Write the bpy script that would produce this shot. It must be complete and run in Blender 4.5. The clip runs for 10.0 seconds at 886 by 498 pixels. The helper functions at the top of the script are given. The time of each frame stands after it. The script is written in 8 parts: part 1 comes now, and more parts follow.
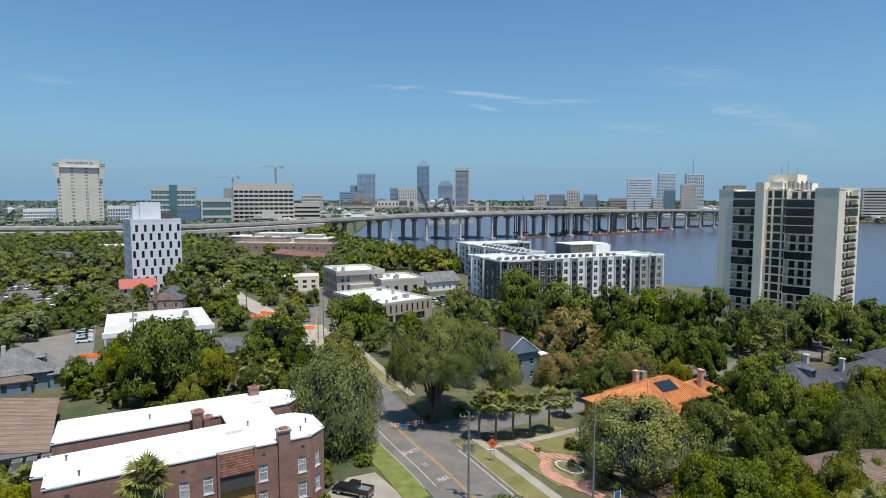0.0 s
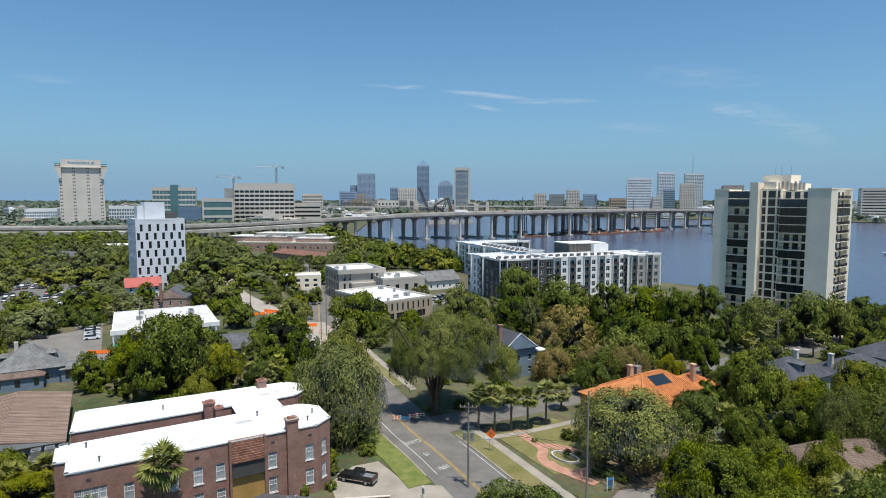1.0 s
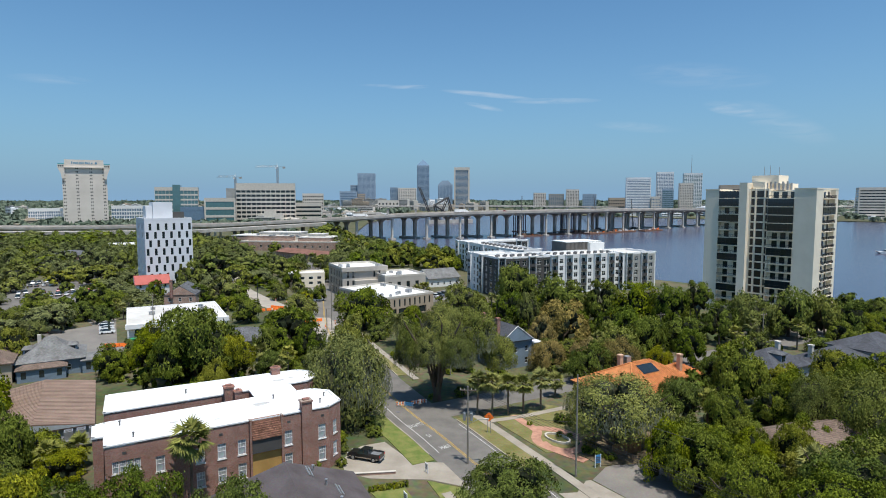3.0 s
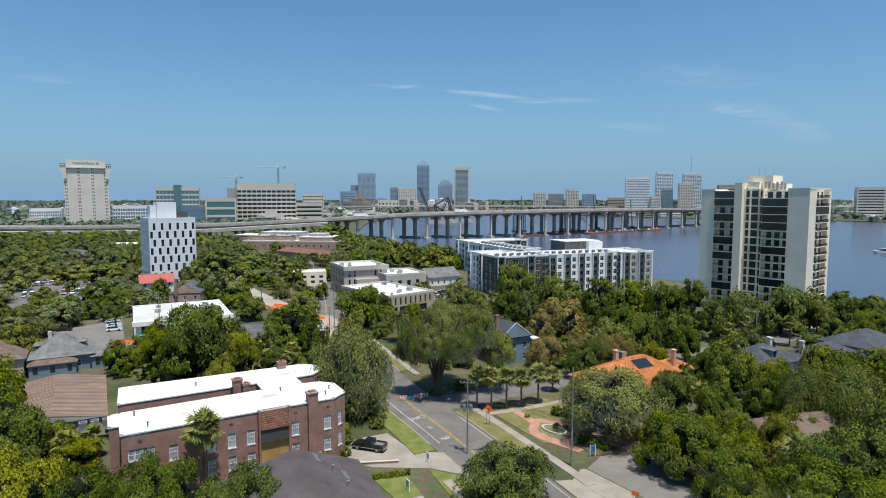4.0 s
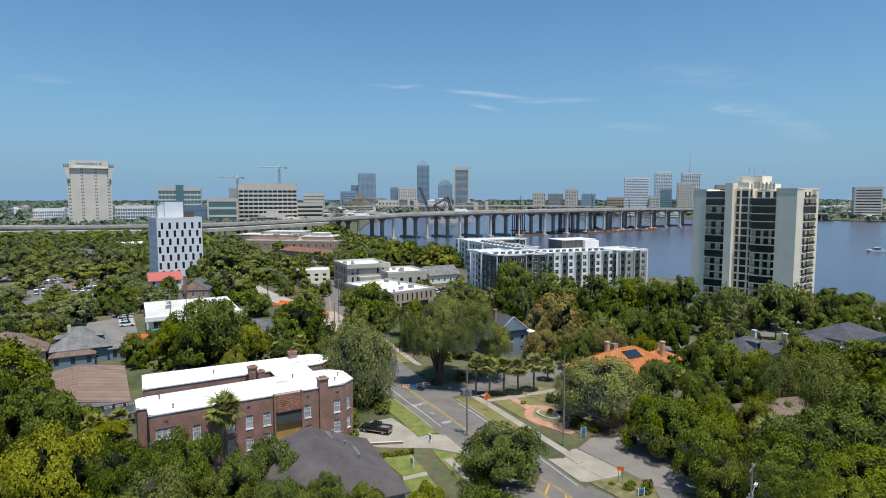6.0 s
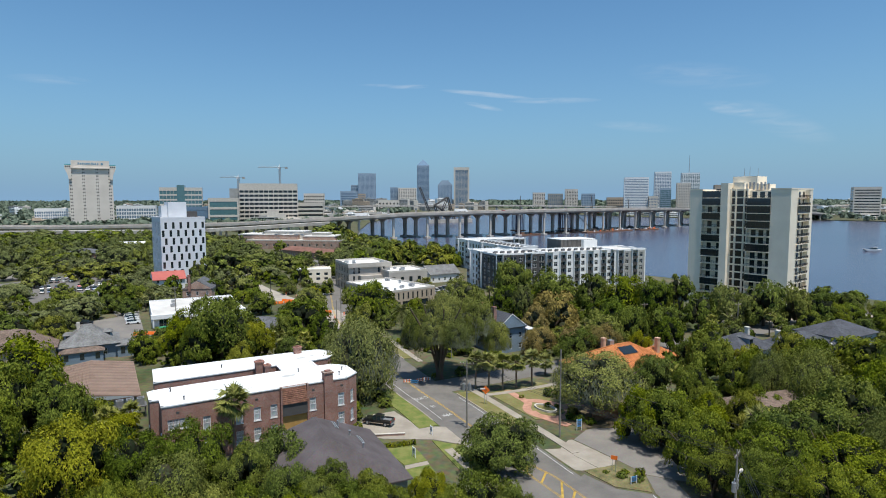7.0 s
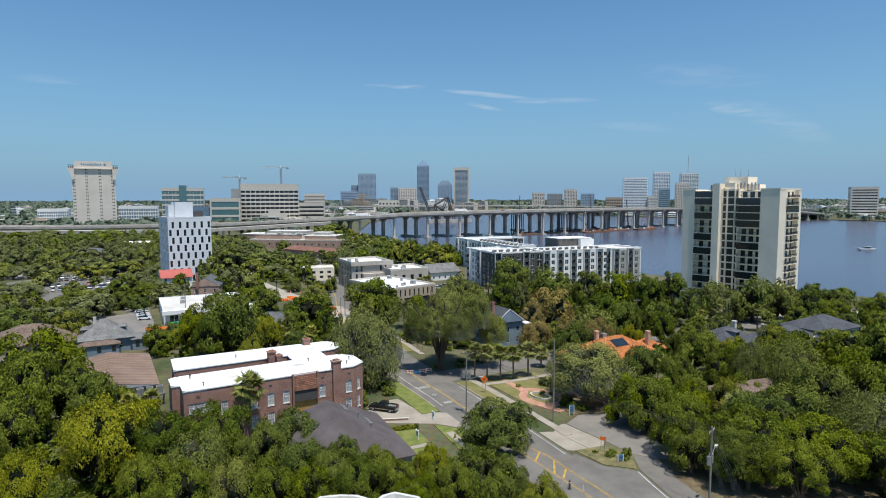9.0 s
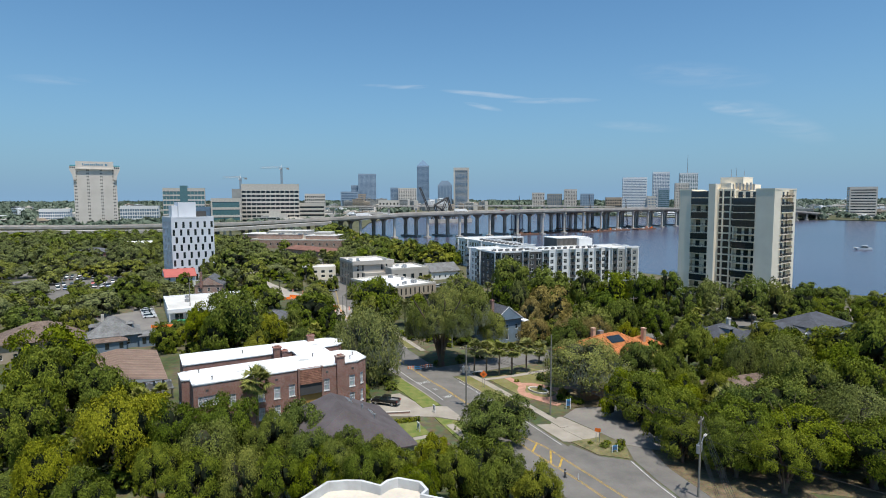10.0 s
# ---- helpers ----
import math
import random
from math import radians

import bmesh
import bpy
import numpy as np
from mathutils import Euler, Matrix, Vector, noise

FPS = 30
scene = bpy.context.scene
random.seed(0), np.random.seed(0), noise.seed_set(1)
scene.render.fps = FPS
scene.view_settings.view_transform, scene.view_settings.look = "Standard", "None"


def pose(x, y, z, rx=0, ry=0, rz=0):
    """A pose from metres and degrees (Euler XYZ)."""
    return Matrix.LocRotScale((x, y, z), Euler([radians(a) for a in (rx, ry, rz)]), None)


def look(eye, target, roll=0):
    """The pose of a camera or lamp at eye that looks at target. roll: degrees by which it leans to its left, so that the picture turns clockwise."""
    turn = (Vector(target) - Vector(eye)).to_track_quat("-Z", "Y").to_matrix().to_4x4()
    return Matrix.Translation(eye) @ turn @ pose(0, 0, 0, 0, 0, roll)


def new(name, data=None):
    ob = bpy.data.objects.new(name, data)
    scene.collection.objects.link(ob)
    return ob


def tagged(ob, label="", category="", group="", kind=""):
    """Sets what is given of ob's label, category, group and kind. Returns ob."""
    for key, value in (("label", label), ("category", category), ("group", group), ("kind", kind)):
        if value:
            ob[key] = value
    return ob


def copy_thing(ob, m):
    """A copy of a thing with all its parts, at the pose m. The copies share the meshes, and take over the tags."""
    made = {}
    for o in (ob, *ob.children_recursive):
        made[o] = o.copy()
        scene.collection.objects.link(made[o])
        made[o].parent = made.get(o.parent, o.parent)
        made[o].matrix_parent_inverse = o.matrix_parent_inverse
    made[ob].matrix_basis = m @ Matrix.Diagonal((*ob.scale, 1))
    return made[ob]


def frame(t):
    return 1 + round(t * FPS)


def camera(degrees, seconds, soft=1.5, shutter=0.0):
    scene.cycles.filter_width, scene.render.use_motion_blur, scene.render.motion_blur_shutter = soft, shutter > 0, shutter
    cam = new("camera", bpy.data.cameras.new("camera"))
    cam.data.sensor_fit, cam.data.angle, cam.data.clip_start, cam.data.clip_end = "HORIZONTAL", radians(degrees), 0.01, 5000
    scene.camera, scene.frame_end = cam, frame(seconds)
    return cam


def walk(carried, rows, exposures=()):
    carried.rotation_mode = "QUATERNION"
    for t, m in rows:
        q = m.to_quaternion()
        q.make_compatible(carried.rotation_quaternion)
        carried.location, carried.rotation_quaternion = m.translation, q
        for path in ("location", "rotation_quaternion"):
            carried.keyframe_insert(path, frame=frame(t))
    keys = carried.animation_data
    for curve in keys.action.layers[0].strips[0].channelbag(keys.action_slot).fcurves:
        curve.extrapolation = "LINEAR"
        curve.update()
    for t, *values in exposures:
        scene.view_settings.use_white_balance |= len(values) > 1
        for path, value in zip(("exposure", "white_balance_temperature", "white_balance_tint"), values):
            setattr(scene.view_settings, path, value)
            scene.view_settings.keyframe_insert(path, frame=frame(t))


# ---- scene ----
cam = camera(73.7, 10.0, soft=1.0)
# seconds, x, y, z, turn about x, y and z
PATH = [
    (0, 0.000, -0.000, 42.500, 85.140, 0.000, -0.000),
    (1, -0.121, -3.869, 42.518, 85.122, 0.016, -0.005),
    (2, -0.240, -7.699, 42.532, 85.107, 0.032, -0.009),
    (3, -0.358, -11.495, 42.542, 85.094, 0.048, -0.014),
    (4, -0.473, -15.258, 42.549, 85.085, 0.064, -0.018),
    (5, -0.587, -18.992, 42.553, 85.078, 0.079, -0.023),
    (6, -0.700, -22.700, 42.553, 85.075, 0.095, -0.027),
    (7, -0.810, -26.384, 42.550, 85.074, 0.111, -0.032),
    (8, -0.919, -30.048, 42.543, 85.076, 0.127, -0.037),
    (9, -1.026, -33.694, 42.533, 85.081, 0.143, -0.041),
    (10, -1.132, -37.325, 42.519, 85.090, 0.159, -0.046),
]
walk(cam, [(t, pose(x, y, z, 90, 0, rz) @ pose(0, 0, 0, rx - 90, 0, 0) @ pose(0, 0, 0, 0, 0, -ry)) for t, x, y, z, rx, ry, rz in PATH])

# ---- light ----
SUN = Vector((0.55, -0.835, 0)).normalized() * math.cos(radians(73)) + Vector((0, 0, math.sin(radians(73))))
world = bpy.data.worlds.new("sky")
scene.world = world
world.use_nodes = True
wn, wl = world.node_tree.nodes, world.node_tree.links
sky = wn.new("ShaderNodeTexSky")
sky.sky_type, sky.sun_disc = "NISHITA", False
sky.sun_elevation, sky.sun_rotation = radians(73), math.atan2(SUN.x, SUN.y)
sky.altitude, sky.air_density, sky.dust_density, sky.ozone_density = 50, 1.0, 1.0, 2.0
wn["Background"].inputs[1].default_value = 0.10
# a few thin wisps of cirrus, each a streak round one direction of the sky
tc = wn.new("ShaderNodeTexCoord")
cn = wn.new("ShaderNodeTexNoise")
mp = wn.new("ShaderNodeMapping")
mp.inputs["Scale"].default_value = (9.0, 9.0, 60.0)
cn.inputs["Scale"].default_value, cn.inputs["Detail"].default_value, cn.inputs["Distortion"].default_value = 1.8, 6, 0.8
wl.new(tc.outputs["Generated"], mp.inputs[0]), wl.new(mp.outputs[0], cn.inputs[0])


def wmath(op, p, q=None, r=None):
    x = wn.new("ShaderNodeMath")
    x.operation = op
    for s, v in enumerate((p, q, r)):
        if isinstance(v, (int, float)):
            x.inputs[s].default_value = v
        elif v is not None:
            wl.new(v, x.inputs[s])
    return x.outputs[0]


cover = None
# azimuth and height in degrees, half length, half width, tilt, strength
for az, el, ln, th, tilt, power in ((-3.2, 10.4, 2.2, 0.22, 2, 0.5), (-6.0, 10.5, 2.0, 0.16, 0, 0.25), (4.2, 9.7, 4.6, 0.26, -6, 0.6), (10.5, 9.0, 4.4, 0.3, -1, 0.45), (3.9, 8.6, 2.0, 0.26, -12, 0.6), (25.5, 7.6, 2.2, 0.6, -14, 0.5), (29.5, 6.2, 4.5, 1.2, -25, 0.18), (-33, 9.4, 3.0, 0.4, 2, 0.22), (23, 10.5, 6.0, 1.2, -8, 0.16), (18, 6.4, 4.0, 0.5, -6, 0.22)):
    e, z, q = radians(el), radians(az), radians(tilt)
    c = Vector((math.sin(z) * math.cos(e), math.cos(z) * math.cos(e), math.sin(e)))
    r = Vector((math.cos(z), -math.sin(z), 0))
    u = r.cross(c)
    along, across = r * math.cos(q) + u * math.sin(q), u * math.cos(q) - r * math.sin(q)
    terms = []
    for axis, size in ((along, ln), (across, th)):
        d = wn.new("ShaderNodeVectorMath")
        d.operation = "DOT_PRODUCT"
        wl.new(tc.outputs["Generated"], d.inputs[0])
        d.inputs[1].default_value = axis
        k = wmath("MULTIPLY", wmath("SUBTRACT", d.outputs["Value"], axis.dot(c)), 1 / math.radians(size))
        terms.append(wmath("MULTIPLY", k, k))
    fade = wmath("MULTIPLY", wmath("MAXIMUM", wmath("SUBTRACT", 1.0, wmath("ADD", *terms)), 0.0), power)
    cover = fade if cover is None else wmath("ADD", cover, fade)
cover = wmath("MULTIPLY", cover, wmath("MULTIPLY_ADD", cn.outputs[0], 2.4, -0.75))
cover = wmath("MINIMUM", wmath("MAXIMUM", cover, 0.0), 0.6)
cm = wn.new("ShaderNodeMix")
cm.data_type = "RGBA"
wl.new(cover, cm.inputs[0])
# summer haze: the sky pales to soft blue towards the horizon
sx = wn.new("ShaderNodeSeparateXYZ")
wl.new(tc.outputs["Generated"], sx.inputs[0])
low = wmath("POWER", wmath("SUBTRACT", 1.0, wmath("MINIMUM", wmath("ABSOLUTE", sx.outputs[2]), 1.0)), 7.0)
hz = wn.new("ShaderNodeMix")
hz.data_type = "RGBA"
wl.new(low, hz.inputs[0])
tint = wn.new("ShaderNodeMix")
tint.data_type, tint.blend_type = "RGBA", "MULTIPLY"
tint.inputs[0].default_value = 1.0
tint.inputs[7].default_value = (0.70, 1.08, 1.27, 1)
wl.new(sky.outputs[0], tint.inputs[6])
wl.new(tint.outputs[2], hz.inputs[6])
hz.inputs[7].default_value = (2.35, 4.0, 5.9, 1)
wl.new(hz.outputs[2], cm.inputs[6])
cm.inputs[7].default_value = (6.5, 7.2, 8, 1)
wl.new(cm.outputs[2], wn["Background"].inputs[0])

sun = new("sun", bpy.data.lights.new("sun", "SUN"))
sun.data.energy, sun.data.angle, sun.data.color = 5.0, radians(0.53), (1.0, 0.96, 0.89)
sun.matrix_world = look((0, 0, 200), Vector((0, 0, 200)) - SUN)
scene.view_settings.exposure = 0.0


# ---- materials ----
def mat(name, colour, rough=0.8, metal=0.0, vary=0.15, scale=0.4, fine=6.0, bump=0.0, second=None, random_tint=0.0, spec=0.3, brick=None, bands=None):
    """A surface with broad stains and fine grain in metres; brick: (length, height, mortar colour); bands: (spacing, axis, strength)."""
    m = bpy.data.materials.new(name)
    m.use_nodes = True
    n, l = m.node_tree.nodes, m.node_tree.links
    b = n["Principled BSDF"]
    b.inputs["Roughness"].default_value, b.inputs["Metallic"].default_value = rough, metal
    b.inputs["Specular IOR Level"].default_value = spec
    co = n.new("ShaderNodeTexCoord").outputs["Object"]

    def node(kind, **kw):
        x = n.new(kind)
        for k, v in kw.items():
            x.inputs[k].default_value = v
        return x

    def mix(fac, c1, c2, mode="MIX"):
        x = n.new("ShaderNodeMix")
        x.data_type, x.blend_type = "RGBA", mode
        for s, v in ((0, fac), (6, c1), (7, c2)):
            if isinstance(v, (int, float)):
                x.inputs[s].default_value = v
            elif isinstance(v, tuple):
                x.inputs[s].default_value = (*v[:3], 1)
            else:
                l.new(v, x.inputs[s])
        return x.outputs[2]

    broad = node("ShaderNodeTexNoise", Scale=scale, Detail=5.0, Roughness=0.6)
    grain = node("ShaderNodeTexNoise", Scale=fine, Detail=4.0)
    l.new(co, broad.inputs["Vector"]), l.new(co, grain.inputs["Vector"])
    base = tuple(colour)
    if brick:
        sep = n.new("ShaderNodeSeparateXYZ")
        comb = n.new("ShaderNodeCombineXYZ")
        add = n.new("ShaderNodeMath")
        l.new(co, sep.inputs[0])
        l.new(sep.outputs[0], add.inputs[0]), l.new(sep.outputs[1], add.inputs[1])
        l.new(add.outputs[0], comb.inputs[0]), l.new(sep.outputs[2], comb.inputs[1])
        bt = node("ShaderNodeTexBrick", Scale=1.0, **{"Brick Width": brick[0], "Row Height": brick[1], "Mortar Size": 0.012, "Bias": -0.1})
        bt.inputs["Color1"].default_value = (*[c * 1.25 for c in base], 1)
        bt.inputs["Color2"].default_value = (*[c * 0.7 for c in base], 1)
        bt.inputs["Mortar"].default_value = (*brick[2], 1)
        l.new(comb.outputs[0], bt.inputs["Vector"])
        base = bt.outputs["Color"]
    rng = node("ShaderNodeMapRange")
    rng.inputs[1].default_value, rng.inputs[2].default_value = 0.35, 0.68
    l.new(broad.outputs[0], rng.inputs[0])
    if second is not None:
        col = mix(rng.outputs[0], base, tuple(second))
    else:
        dark = mix(1.0, base, (1 - vary * 1.6, 1 - vary * 1.7, 1 - vary * 1.8), "MULTIPLY")
        col = mix(rng.outputs[0], base, dark)
    col = mix(min(1.0, vary * 2), col, grain.outputs["Color"], "SOFT_LIGHT")
    if bands:
        wv = node("ShaderNodeTexWave", Scale=0.314 / bands[0], Distortion=0.4, Detail=1.0)
        wv.bands_direction = bands[1]
        l.new(co, wv.inputs["Vector"])
        col = mix(bands[2], col, wv.outputs["Color"], "MULTIPLY")
    if random_tint:
        oi = n.new("ShaderNodeObjectInfo")
        hs = n.new("ShaderNodeHueSaturation")
        mr = node("ShaderNodeMapRange")
        mr.inputs[3].default_value, mr.inputs[4].default_value = 1 - random_tint, 1 + random_tint
        l.new(oi.outputs["Random"], mr.inputs[0]), l.new(mr.outputs[0], hs.inputs["Value"])
        l.new(col, hs.inputs["Color"])
        col = hs.outputs[0]
    l.new(col, b.inputs["Base Color"])
    if bump:
        bp = node("ShaderNodeBump", Strength=bump, Distance=0.05)
        l.new(grain.outputs[0], bp.inputs["Height"]), l.new(bp.outputs[0], b.inputs["Normal"])
    return m


def glass(name, colour=(0.02, 0.03, 0.035), rough=0.06, spec=0.6):
    m = mat(name, colour, rough, 0, 0.1, 0.3, 1.0, spec=spec)
    m.node_tree.nodes["Principled BSDF"].inputs["IOR"].default_value = 1.6
    return m


def leaf(name, c1, c2, dead=None):
    """Leaves: colour shifts clump by clump and tree by tree, with light passing through."""
    m = bpy.data.materials.new(name)
    m.use_nodes = True
    n, l = m.node_tree.nodes, m.node_tree.links
    b = n["Principled BSDF"]
    b.inputs["Roughness"].default_value, b.inputs["Specular IOR Level"].default_value = 0.7, 0.08
    geo, oi = n.new("ShaderNodeNewGeometry"), n.new("ShaderNodeObjectInfo")
    tcn = n.new("ShaderNodeTexCoord")
    nz = n.new("ShaderNodeTexNoise")
    nz.inputs["Scale"].default_value, nz.inputs["Detail"].default_value = 2.6, 3
    l.new(tcn.outputs["Object"], nz.inputs["Vector"])
    ad = n.new("ShaderNodeMath")
    ad.operation = "MULTIPLY_ADD"
    l.new(geo.outputs["Random Per Island"], ad.inputs[0])
    ad.inputs[1].default_value = 0.55
    l.new(nz.outputs[0], ad.inputs[2])
    ramp = n.new("ShaderNodeMapRange")
    ramp.inputs[1].default_value, ramp.inputs[2].default_value = 0.44, 1.04
    l.new(ad.outputs[0], ramp.inputs[0])
    mx = n.new("ShaderNodeMix")
    mx.data_type = "RGBA"
    l.new(ramp.outputs[0], mx.inputs[0])
    mx.inputs[6].default_value, mx.inputs[7].default_value = (*c1, 1), (*c2, 1)
    hs = n.new("ShaderNodeHueSaturation")
    stand = n.new("ShaderNodeTexNoise")
    stand.inputs["Scale"].default_value, stand.inputs["Detail"].default_value = 0.075, 1
    l.new(geo.outputs["Position"], stand.inputs["Vector"])
    other = n.new("ShaderNodeTexWhiteNoise")
    other.noise_dimensions = "1D"
    l.new(oi.outputs["Random"], other.inputs["W"])
    both = n.new("ShaderNodeMath")
    both.operation = "ADD"
    l.new(oi.outputs["Random"], both.inputs[0]), l.new(stand.outputs[0], both.inputs[1])
    for k, src, f0, f1, lo, hi in (("Hue", both.outputs[0], 0.3, 1.7, 0.511, 0.486), ("Value", both.outputs[0], 0.35, 1.6, 0.74, 1.20), ("Saturation", other.outputs[0], 0, 1, 0.90, 1.08)):
        r = n.new("ShaderNodeMapRange")
        for q, w in zip((1, 2, 3, 4), (f0, f1, lo, hi)):
            r.inputs[q].default_value = w
        l.new(src, r.inputs[0]), l.new(r.outputs[0], hs.inputs[k])
    l.new(mx.outputs[2], hs.inputs["Color"])
    l.new(hs.outputs[0], b.inputs["Base Color"])
    tr = n.new("ShaderNodeBsdfTranslucent")
    l.new(hs.outputs[0], tr.inputs[0])
    ms = n.new("ShaderNodeMixShader")
    ms.inputs[0].default_value = 0.04
    l.new(b.outputs[0], ms.inputs[1]), l.new(tr.outputs[0], ms.inputs[2])
    l.new(ms.outputs[0], n["Material Output"].inputs[0])
    return m


M_GRASS = mat("grass", (0.140, 0.135, 0.040), 0.95, vary=0.3, scale=0.25, fine=3, second=(0.22, 0.19, 0.085), bump=0.6)
M_LAWN = mat("lawn", (0.105, 0.145, 0.03), 0.95, vary=0.25, scale=0.6, fine=8, second=(0.20, 0.20, 0.06), bump=0.5)
M_EARTH = mat("ground_cover", (0.055, 0.07, 0.026), 0.95, vary=0.35, scale=0.05, fine=0.8, second=(0.14, 0.12, 0.07), bump=0.5)
M_ISLAND = mat("littered_grass", (0.10, 0.095, 0.04), 0.95, vary=0.35, scale=0.5, fine=4, second=(0.22, 0.19, 0.09), bump=0.5)
M_LITTER = mat("leaf_litter", (0.10, 0.076, 0.045), 0.95, vary=0.35, scale=0.5, fine=4, second=(0.19, 0.15, 0.085), bump=0.5)
M_ASPHALT = mat("asphalt", (0.180, 0.166, 0.148), 0.9, vary=0.16, scale=0.25, fine=5, second=(0.130, 0.121, 0.110), bump=0.3)
M_ASPHALT2 = mat("worn_asphalt", (0.225, 0.205, 0.180), 0.9, vary=0.18, scale=0.15, fine=4, second=(0.165, 0.152, 0.138), bump=0.3)
M_CONC = mat("concrete", (0.35, 0.31, 0.255), 0.85, vary=0.15, scale=0.3, fine=6, bump=0.2)
M_SAND = mat("sandy_roadway", (0.40, 0.35, 0.285), 0.9, vary=0.2, scale=0.2, fine=3, second=(0.30, 0.27, 0.235), bump=0.3)
M_CONC2 = mat("bridge_concrete", (0.52, 0.48, 0.43), 0.85, vary=0.22, scale=0.12, fine=2, bump=0.2)
M_WHITE_LINE = mat("white_road_paint", (0.62, 0.62, 0.60), 0.7, vary=0.3, scale=1.5, fine=8)
M_YELLOW_LINE = mat("yellow_road_paint", (0.55, 0.36, 0.07), 0.7, vary=0.3, scale=1.5, fine=8)
M_BRICKPATH = mat("brick_paving", (0.50, 0.27, 0.19), 0.85, vary=0.2, scale=0.8, fine=6, bump=0.2)
M_WATER = mat("river_water", (0.066, 0.068, 0.100), 0.22, vary=0.1, scale=0.006, fine=0.3, bump=0.35, second=(0.082, 0.084, 0.120), spec=0.42)
M_BARK = mat("bark", (0.13, 0.10, 0.075), 0.95, vary=0.3, scale=1.5, fine=9, bump=0.8)
# fills for crown hearts: shade between the leaves put into the colour
M_SOFTGAPSHADE = mat("soft_crown_gap_shade", (0.056, 0.062, 0.030), 0.95, vary=0.3, scale=3, fine=12)
M_GAPSHADE = mat("crown_gap_shade", (0.015, 0.022, 0.006), 0.95, vary=0.3, scale=3, fine=12)
M_PALMBARK = mat("palm_bark", (0.20, 0.16, 0.12), 0.95, vary=0.3, scale=2, fine=9, bump=0.8)
M_LEAF = {
    "oak": leaf("oak_leaves", (0.046, 0.068, 0.007), (0.200, 0.231, 0.022)),
    "dark": leaf("dark_oak_leaves", (0.03, 0.05, 0.007), (0.156, 0.197, 0.023)),
    "light": leaf("young_leaves", (0.1, 0.112, 0.009), (0.280, 0.282, 0.028)),
    "moss": leaf("mossy_leaves", (0.062, 0.078, 0.016), (0.222, 0.240, 0.055)),
    "rust": leaf("rusty_leaves", (0.105, 0.086, 0.022), (0.345, 0.262, 0.08)),
    "palm": leaf("palm_fronds", (0.085, 0.1, 0.022), (0.3, 0.3, 0.08)),
    # greyed leaf tone for the further canopy, with haze put into the colour
    "cover": leaf("hazed_canopy_leaves", (0.080, 0.096, 0.034), (0.182, 0.202, 0.066)),
    "hang": leaf("hanging_moss", (0.12, 0.13, 0.085), (0.22, 0.235, 0.15)),
}
M_WHITE = mat("white_paint", (0.80, 0.80, 0.79), 0.6, vary=0.05, scale=0.4)
M_ROOFWHITE = mat("white_roof_membrane", (0.83, 0.83, 0.82), 0.55, vary=0.07, scale=0.22, fine=2)
M_ROOFDUSTY = mat("dusty_white_roof", (0.66, 0.64, 0.60), 0.7, vary=0.14, scale=0.15, fine=2)
M_BRICK = mat("red_brick", (0.31, 0.135, 0.10), 0.9, vary=0.18, scale=0.5, fine=5, brick=(0.23, 0.078, (0.36, 0.29, 0.25)), bump=0.3)
M_BRICK2 = mat("brown_brick", (0.40, 0.24, 0.175), 0.9, vary=0.18, scale=0.4, fine=5, brick=(0.23, 0.078, (0.4, 0.34, 0.3)), bump=0.3)
M_STONE = mat("limestone_trim", (0.62, 0.57, 0.50), 0.8, vary=0.12)
M_DARKGREY = mat("charcoal_panel", (0.085, 0.082, 0.080), 0.7, vary=0.15, scale=0.4)
M_CREAM = mat("cream_stucco", (0.88, 0.79, 0.64), 0.85, vary=0.07, scale=0.12, fine=3)
M_ROOFCREAM = mat("cream_roof_coating", (0.62, 0.56, 0.47), 0.8, vary=0.16, scale=0.25, fine=3, second=(0.50, 0.45, 0.38))
M_COPING = mat("grey_white_coping", (0.58, 0.58, 0.57), 0.75, vary=0.12, scale=0.5)
M_TAN = mat("tan_precast", (0.46, 0.375, 0.285), 0.85, vary=0.10, scale=0.2, fine=3)
M_BEIGE = mat("beige_tower_wall", (0.68, 0.615, 0.54), 0.85, vary=0.08, scale=0.05, fine=1)
M_GLASS = glass("dark_glass")
# pale blue-grey window panes, brightness random from pane to pane
M_GLASSP = mat("pale_blue_grey_pane", (0.40, 0.43, 0.46), 0.12, vary=0.25, scale=0.9, fine=2, spec=0.6, random_tint=0.35)
# blue glass of far buildings, lightened so the colour carries distance haze
M_GLASSB = glass("hazed_blue_glass", (0.15, 0.23, 0.32), 0.14, 0.8)
M_GLASSG = glass("green_glass", (0.09, 0.19, 0.20), 0.1, 0.8)
M_BLACK = mat("black_metal", (0.025, 0.025, 0.028), 0.5, vary=0.1)
M_STEEL = mat("galvanised_steel", (0.42, 0.43, 0.44), 0.45, 0.6, vary=0.15, scale=2)
M_SHINGLE = mat("grey_shingles", (0.135, 0.14, 0.15), 0.9, vary=0.2, scale=0.4, fine=6, bump=0.4, brick=(0.3, 0.14, (0.07, 0.07, 0.075)))
M_PENT = mat("brown_clay_tiles", (0.30, 0.15, 0.10), 0.85, vary=0.2, scale=0.5, fine=6, bump=0.4, brick=(0.3, 0.2, (0.12, 0.06, 0.045)))
M_SLATE = mat("dark_slate_shingles", (0.085, 0.09, 0.105), 0.85, vary=0.2, scale=0.4, fine=6, bump=0.4, brick=(0.3, 0.14, (0.05, 0.05, 0.056)))
